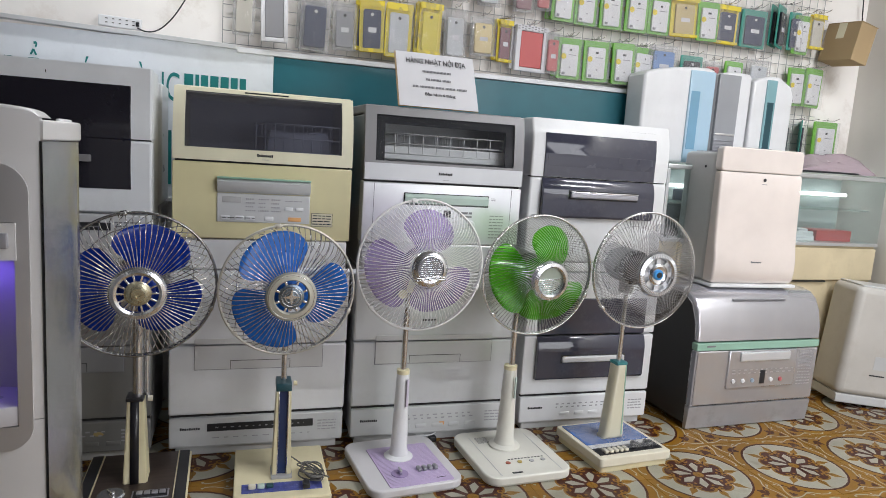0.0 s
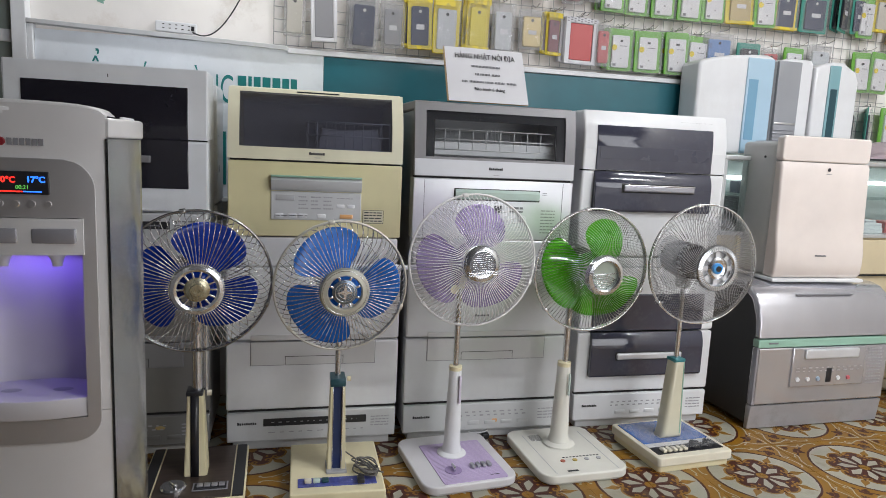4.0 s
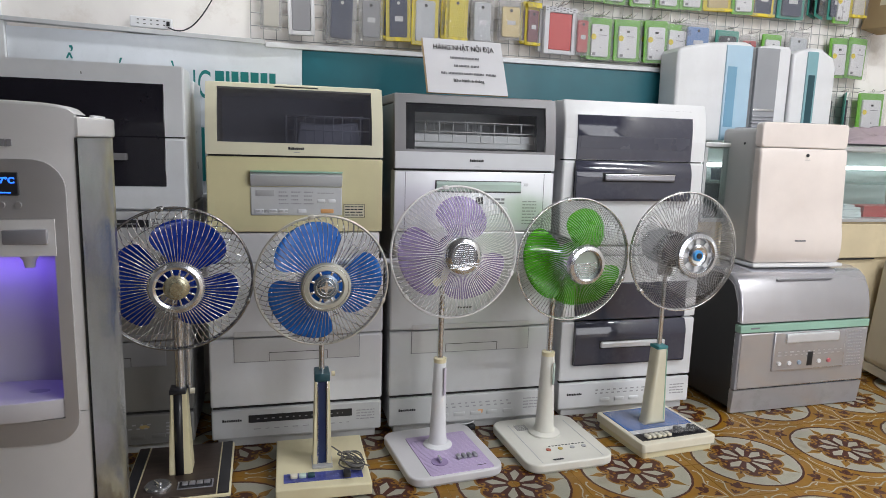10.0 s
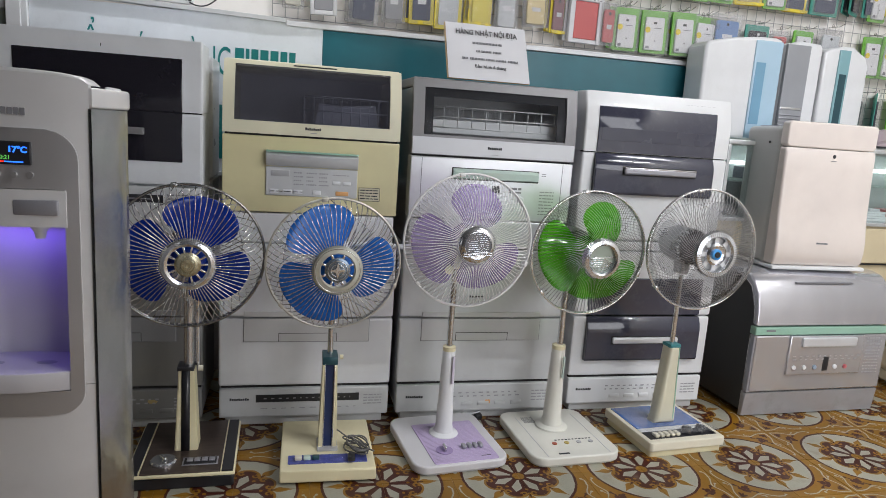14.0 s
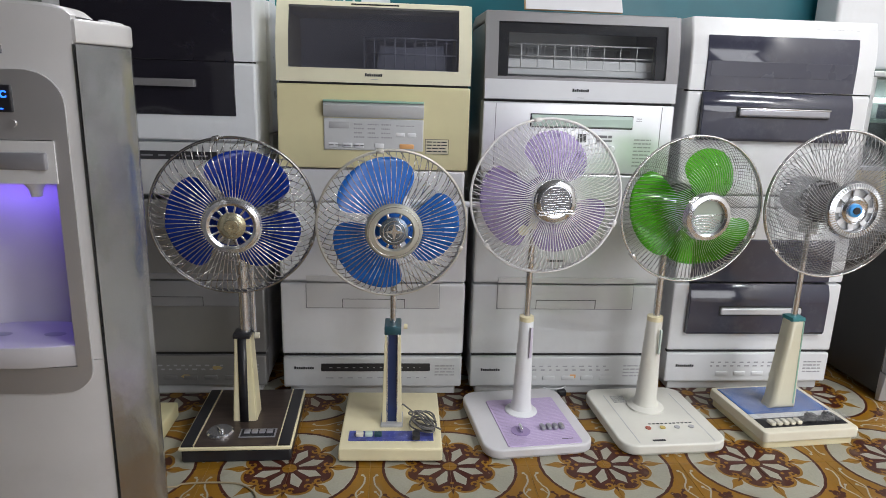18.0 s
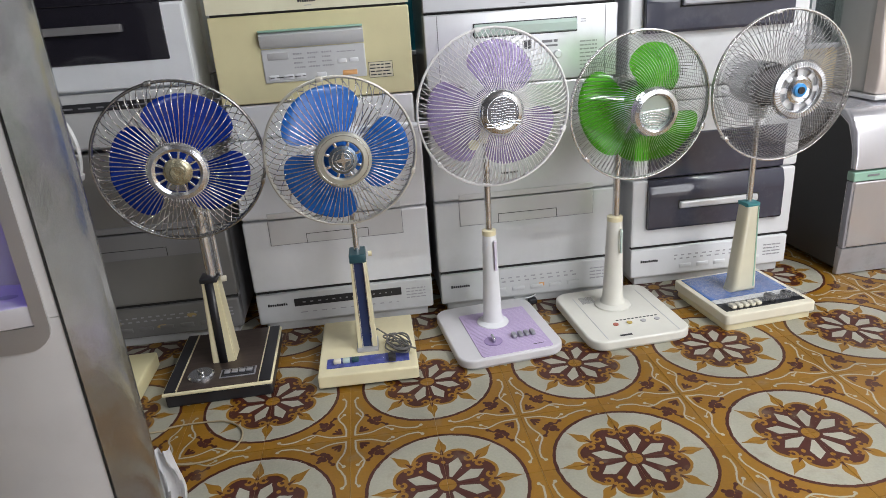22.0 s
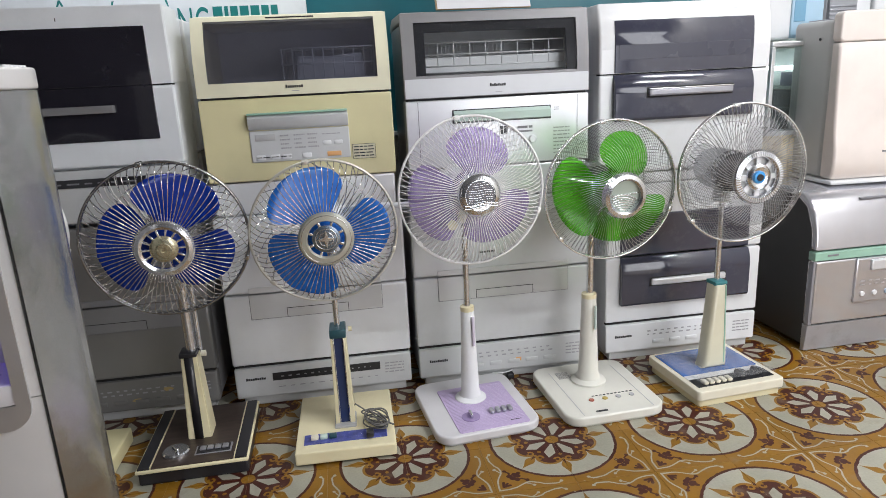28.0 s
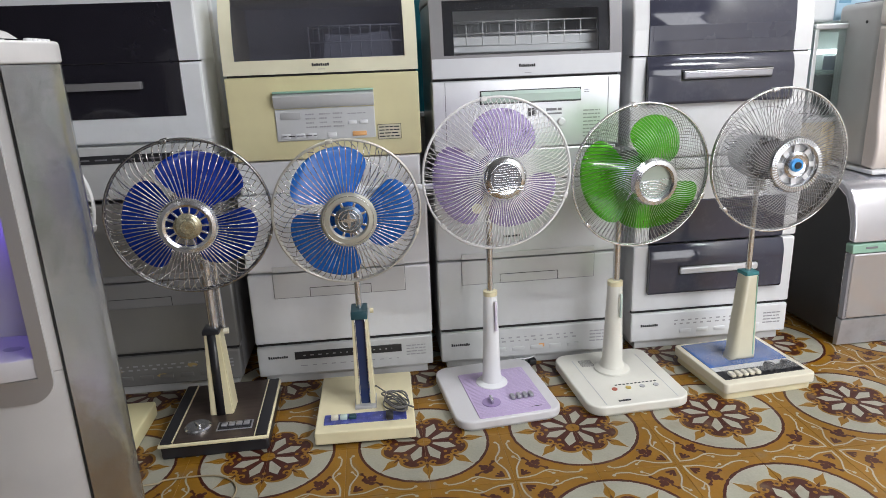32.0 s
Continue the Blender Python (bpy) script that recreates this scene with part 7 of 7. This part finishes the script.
# silver dishwasher on the floor and pink purifier on it
def silver_washer():
    rnd = random.Random(21)
    t = thing("dishwasher", pose(2.5, 0.325, 0, 0, 0, 1.5), "silver dishwasher with rounded lid and green trim, on the floor", "dishwasher")
    h = 0.305
    WASH = mat("brushed_silver_sheet", (0.66, 0.66, 0.71), 0.16, 0.72, vary=0.05, scale=4, stretch=(2, 1, 1), dirt=(0.45, 0.44, 0.45), dirt_amount=0.07, bump=0.05)
    DARKSIDE = mat("charcoal_side", (0.035, 0.035, 0.038), 0.35, coat=0.2)
    prof = [(0.44, 0.015), (0.02, 0.015), (0.02, 0.33), (0.03, 0.44), (0.06, 0.52), (0.1, 0.54), (0.44, 0.545)]
    part("body", slab(prof, -h + 0.01, h - 0.01, "x", 0.006), DARKSIDE, t, "charcoal side shell")
    lid_out = [(0.0, 0.358), (0.004, 0.41), (0.018, 0.47), (0.042, 0.515), (0.07, 0.536), (0.11, 0.546), (0.3, 0.55), (0.3, 0.53), (0.11, 0.52), (0.06, 0.49), (0.03, 0.42), (0.024, 0.358)]
    lid = part("lid", slab(lid_out, -h, h, "x", 0.008, 3), WASH, t, "silver curved lid")
    part("lid_slot", rbox(-0.13, 0.13, 0.032, 0.06, 0.508, 0.514, 0.001), GREYINK, lid)
    part("green_trim", rbox(-h, h, -0.002, 0.03, 0.321, 0.351, 0.003), GREENTRIM, t, "pale green trim")
    front = part("front_panel", rbox(-h, h, 0.0, 0.03, 0.1, 0.319, 0.006), WASH, t, "silver front panel")
    part("side_rail", slab([(0.02, 0.1), (-0.0, 0.1), (-0.0, 0.32), (0.02, 0.32)], -h - 0.002, -h + 0.012, "x", 0.002), DKSILVER, t)
    part("kick_panel", slab([(0.03, 0.0), (0.012, 0.004), (0.002, 0.095), (0.03, 0.097)], -h, h, "x", 0.003), mat("grey_kick_paint", (0.44, 0.44, 0.47), 0.3, 0.4, dirt=(0.2, 0.18, 0.16), dirt_amount=0.3), t, "grey kick panel")
    part("seam", rbox(-h + 0.006, h - 0.006, 0.01, 0.03, 0.095, 0.102, 0), SEAM, t)
    cp = part("control_panel", rbox(-0.15, 0.19, -0.008, 0.004, 0.165, 0.318, 0.004), WASH, t, "silver control panel")
    part("handle", rbox(-0.1, 0.15, -0.016, -0.004, 0.275, 0.312, 0.008), SILVER, cp, "silver handle")
    for i in range(6):
        bx = -0.12 + 0.047 * i
        mt = (WHITE, WHITE, mat("blue_grey_key", (0.3, 0.38, 0.48), 0.4), BLACKPL, WHITE, mat("red_key", (0.5, 0.12, 0.14), 0.4))[i]
        if i == 3:
            part("display", rbox(bx - 0.01, bx + 0.014, -0.01, -0.006, 0.18, 0.235, 0.001), mt, cp)
        else:
            part("button", turned([(0.009, 0), (0.008, 0.004), (0.0, 0.004)], 16, "y", cap=False), mt, cp).location = (bx, -0.008, 0.195)
    bars("print", text_rows(-0.13, 0.18, 0.22, 0.245, 2, rnd, 1, 18), -0.0086, FAINTINK, cp)
    bars("print", text_rows(0.21, 0.28, 0.16, 0.31, 12, rnd, 0.9, 5), -0.0006, FAINTINK, front)
    bars("badge", [(-0.26, -0.22, 0.335, 0.341)], -0.003, GREYINK, t)


silver_washer()


def purifier():
    t = thing("air_purifier", pose(2.5, 0.44, 0.551, 0, 0, -2), "pale pink air purifier standing on a silver dishwasher", "air purifier")
    h = 0.195
    part("body", rbox(-h + 0.004, h - 0.004, 0.03, 0.24, 0.012, 0.53, 0.02, 4), mat("warm_grey_plastic", (0.52, 0.515, 0.51), 0.4), t, "pale grey rear body")
    part("foot_plate", rbox(-h - 0.008, h + 0.008, -0.042, 0.25, 0.0, 0.014, 0.005), WHITE, t, "white foot plate")
    fr = part("front_panel", slab([(0.03, 0.455), (0.03, 0.016), (-0.02, 0.016), (-0.032, 0.03), (-0.0365, 0.07), (-0.0355, 0.11), (-0.031, 0.14), (-0.026, 0.17), (-0.0215, 0.22), (-0.017, 0.3), (-0.013, 0.38), (-0.011, 0.44), (-0.004, 0.455)], -h, h, "x", 0.009, 3), PINK, t, "pale pink front panel")
    part("top_panel", slab(round_rect(-h + 0.002, h - 0.002, 0.457, 0.552, 0.016), -0.006, 0.035, "y", 0.006, 3), PINK, t, "pale pink top panel")
    part("top_vent", rbox(-h + 0.03, h - 0.03, 0.06, 0.2, 0.528, 0.534, 0.002), DKSILVER, t)
    part("sensor", turned([(0.007, 0), (0.007, 0.001), (0, 0.001)], 16, "y", cap=False), INK, fr).location = (0.01, -0.0125, 0.43)
    letter_blocks(-0.025, 0.025, 0.1, 0.107, 9, -0.0364, GREYINK, fr)
    bars("badge", [(0.0, 0.022, 0.412, 0.414)], -0.0125, GREYINK, fr)
    part("slot", rbox(-0.05, 0.06, 0.03, 0.04, 0.5525, 0.5545, 0), GREYINK, t)
    part("screw", turned([(0.005, 0), (0.005, 0.002)], 12, "y"), INK, t).matrix_local = pose(-h + 0.002, 0.09, 0.47, 0, 0, -90)


purifier()


def floor_unit():
    t = thing("humidifier", pose(3.22, 0.5, 0.014, 0, 5, -15), "white plastic appliance leaning on the floor by the counter", "appliance")
    part("body", rbox(-0.14, 0.14, -0.1, 0.1, 0.04, 0.53, 0.03, 4), mat("dusty_off_white", (0.56, 0.54, 0.51), 0.45, dirt=(0.4, 0.36, 0.3), dirt_amount=0.3), t, "off-white body")
    part("base", rbox(-0.13, 0.13, -0.09, 0.09, 0.0, 0.042, 0.006), PALEGREY, t)
    part("slot", rbox(-0.01, 0.06, -0.102, -0.098, 0.14, 0.146, 0.001), INK, t)
    part("label", rbox(0.0, 0.06, -0.1012, -0.0995, 0.17, 0.23, 0), PALEGREY, t)
    part("lid", rbox(-0.12, 0.12, -0.08, 0.08, 0.528, 0.536, 0.004), PALEGREY, t)


floor_unit()


# door frame beside the sign
dframe = thing("door_1", pose(-0.37, 0.88, 0), "white door frame with a pale green glass door", "door", kind="structure")
part("frame", rbox(-0.025, 0.02, -0.03, 0.02, 0.0, 2.3, 0.003), WHITE, dframe, "white door post")
part("glass_pane", rbox(-0.9, -0.03, 0.0, 0.006, 0.1, 2.2, 0), FROSTED, dframe, "pale green glass pane")
part("rail", rbox(-0.9, -0.03, -0.012, 0.018, 1.28, 1.32, 0.003), PALEGREY, dframe, "metal rail")
# small things on the wall and the floor
part_ob = solid("paint_patch", slab([((0.015 + 0.006 * math.sin(i * 2.7)) * math.cos(radians(30 * i)), (0.012 + 0.004 * math.cos(i * 1.9)) * math.sin(radians(30 * i))) for i in range(12)], -0.0005, 0.0005, "y"), mat("flaked_green_paint", (0.2, 0.38, 0.32), 0.6), "flaked green paint patch on the wall", "paint patch", m=pose(-0.13, 0.899, 1.447))
hangcord = thing("wall_cable", pose(3.4, 0.8, 0), "thin dark cable hanging on the wall", "cable")
wires("cable", [([(-0.13 + 0.02 * math.sin(k * 0.4) + 0.012 * k * (k > 6), 0.07, 2.2 - 0.045 * k + (0.002 * (k - 8) ** 2 if k > 8 else 0)) for k in range(15)], 0.003, False)], BLACKPL, hangcord)
fcord = thing("floor_cord", pose(0, 0, 0), "cream cord lying in a loop on the tiles", "cord")
pts = []
for k in range(40):
    a = k / 39
    ang = radians(110 - 250 * a)
    pts.append((0.25 + 0.095 * math.cos(ang) - 0.1 * (a < 0.15) * (0.15 - a) * 4, -0.14 + 0.08 * math.sin(ang), 0.0032))
wires("cord", [([(-0.1, -0.03, 0.003), (0.05, -0.08, 0.003), (0.15, -0.075, 0.003)] + pts, 0.0024, False)], mat("dull_cream_cord", (0.32, 0.26, 0.165), 0.55), fcord)
tiss = thing("tissue", pose(0.236, -0.335, 0, 0, 0, 12), "folded white tissue standing against the dispenser on the floor", "tissue")
bm = bmesh.new()
rows = []
for j in range(15):
    b_ = j / 14
    half = 0.026 + 0.006 * math.sin(b_ * 5) - 0.007 * math.sin(b_ * math.pi)
    rows.append([bm.verts.new((half * (i / 6 - 1) + 0.006 * math.sin(b_ * 4), 0.012 * math.sin(i * 0.9 + b_ * 3) + 0.006 * noise.noise(Vector((i * 0.7, b_ * 6, 2.0))), 0.002 + 0.128 * b_ + 0.008 * noise.noise(Vector((i * 0.5, 0.3, b_ * 4))) * b_)) for i in range(13)])
for j in range(14):
    for i in range(12):
        bm.faces.new((rows[j][i], rows[j][i + 1], rows[j + 1][i + 1], rows[j + 1][i]))
bmesh.ops.solidify(bm, geom=bm.faces[:], thickness=0.001)
part("tissue", bm, mat("white_tissue", (0.82, 0.82, 0.84), 0.85, bump=0.15), tiss)


# single floor tiles, 20 cm square
def tile_mesh():
    bm = rbox(0.00035, 0.19965, 0.00035, 0.19965, -0.02, 0.0, 0.0004, 1)
    me = bpy.data.meshes.new("tile")
    bm.to_mesh(me)
    bm.free()
    me.materials.append(TILE)
    return me


TILE_ME = tile_mesh()
tile_rnd = random.Random(2)
near = [(i, j) for j in range(-6, 3) for i in range(-4, 18)]
for i, j in near:
    ob = new("tile", TILE_ME)
    ob.parent = floor
    ob.location = (0.2 * i, 0.2 * j, tile_rnd.uniform(-0.0004, 0.0))
far_tiles = bmesh.new()
for j in range(-18, 7):
    for i in range(-11, 19):
        if (i, j) in near:
            continue
        x0, y0 = 0.2 * i, 0.2 * j
        q = [far_tiles.verts.new((x0 + a * 0.1993 + 0.00035, y0 + c * 0.1993 + 0.00035, z)) for z in (-0.02, 0.0) for a, c in ((0, 0), (1, 0), (1, 1), (0, 1))]
        far_tiles.faces.new(q[4:])
        for k in range(4):
            far_tiles.faces.new((q[k], q[(k + 1) % 4], q[4 + (k + 1) % 4], q[4 + k]))
ft = part("far_tiles", far_tiles, TILE, floor, "same patterned tiles, farther off", smooth=False)
tagged(ft, kind="stuff")
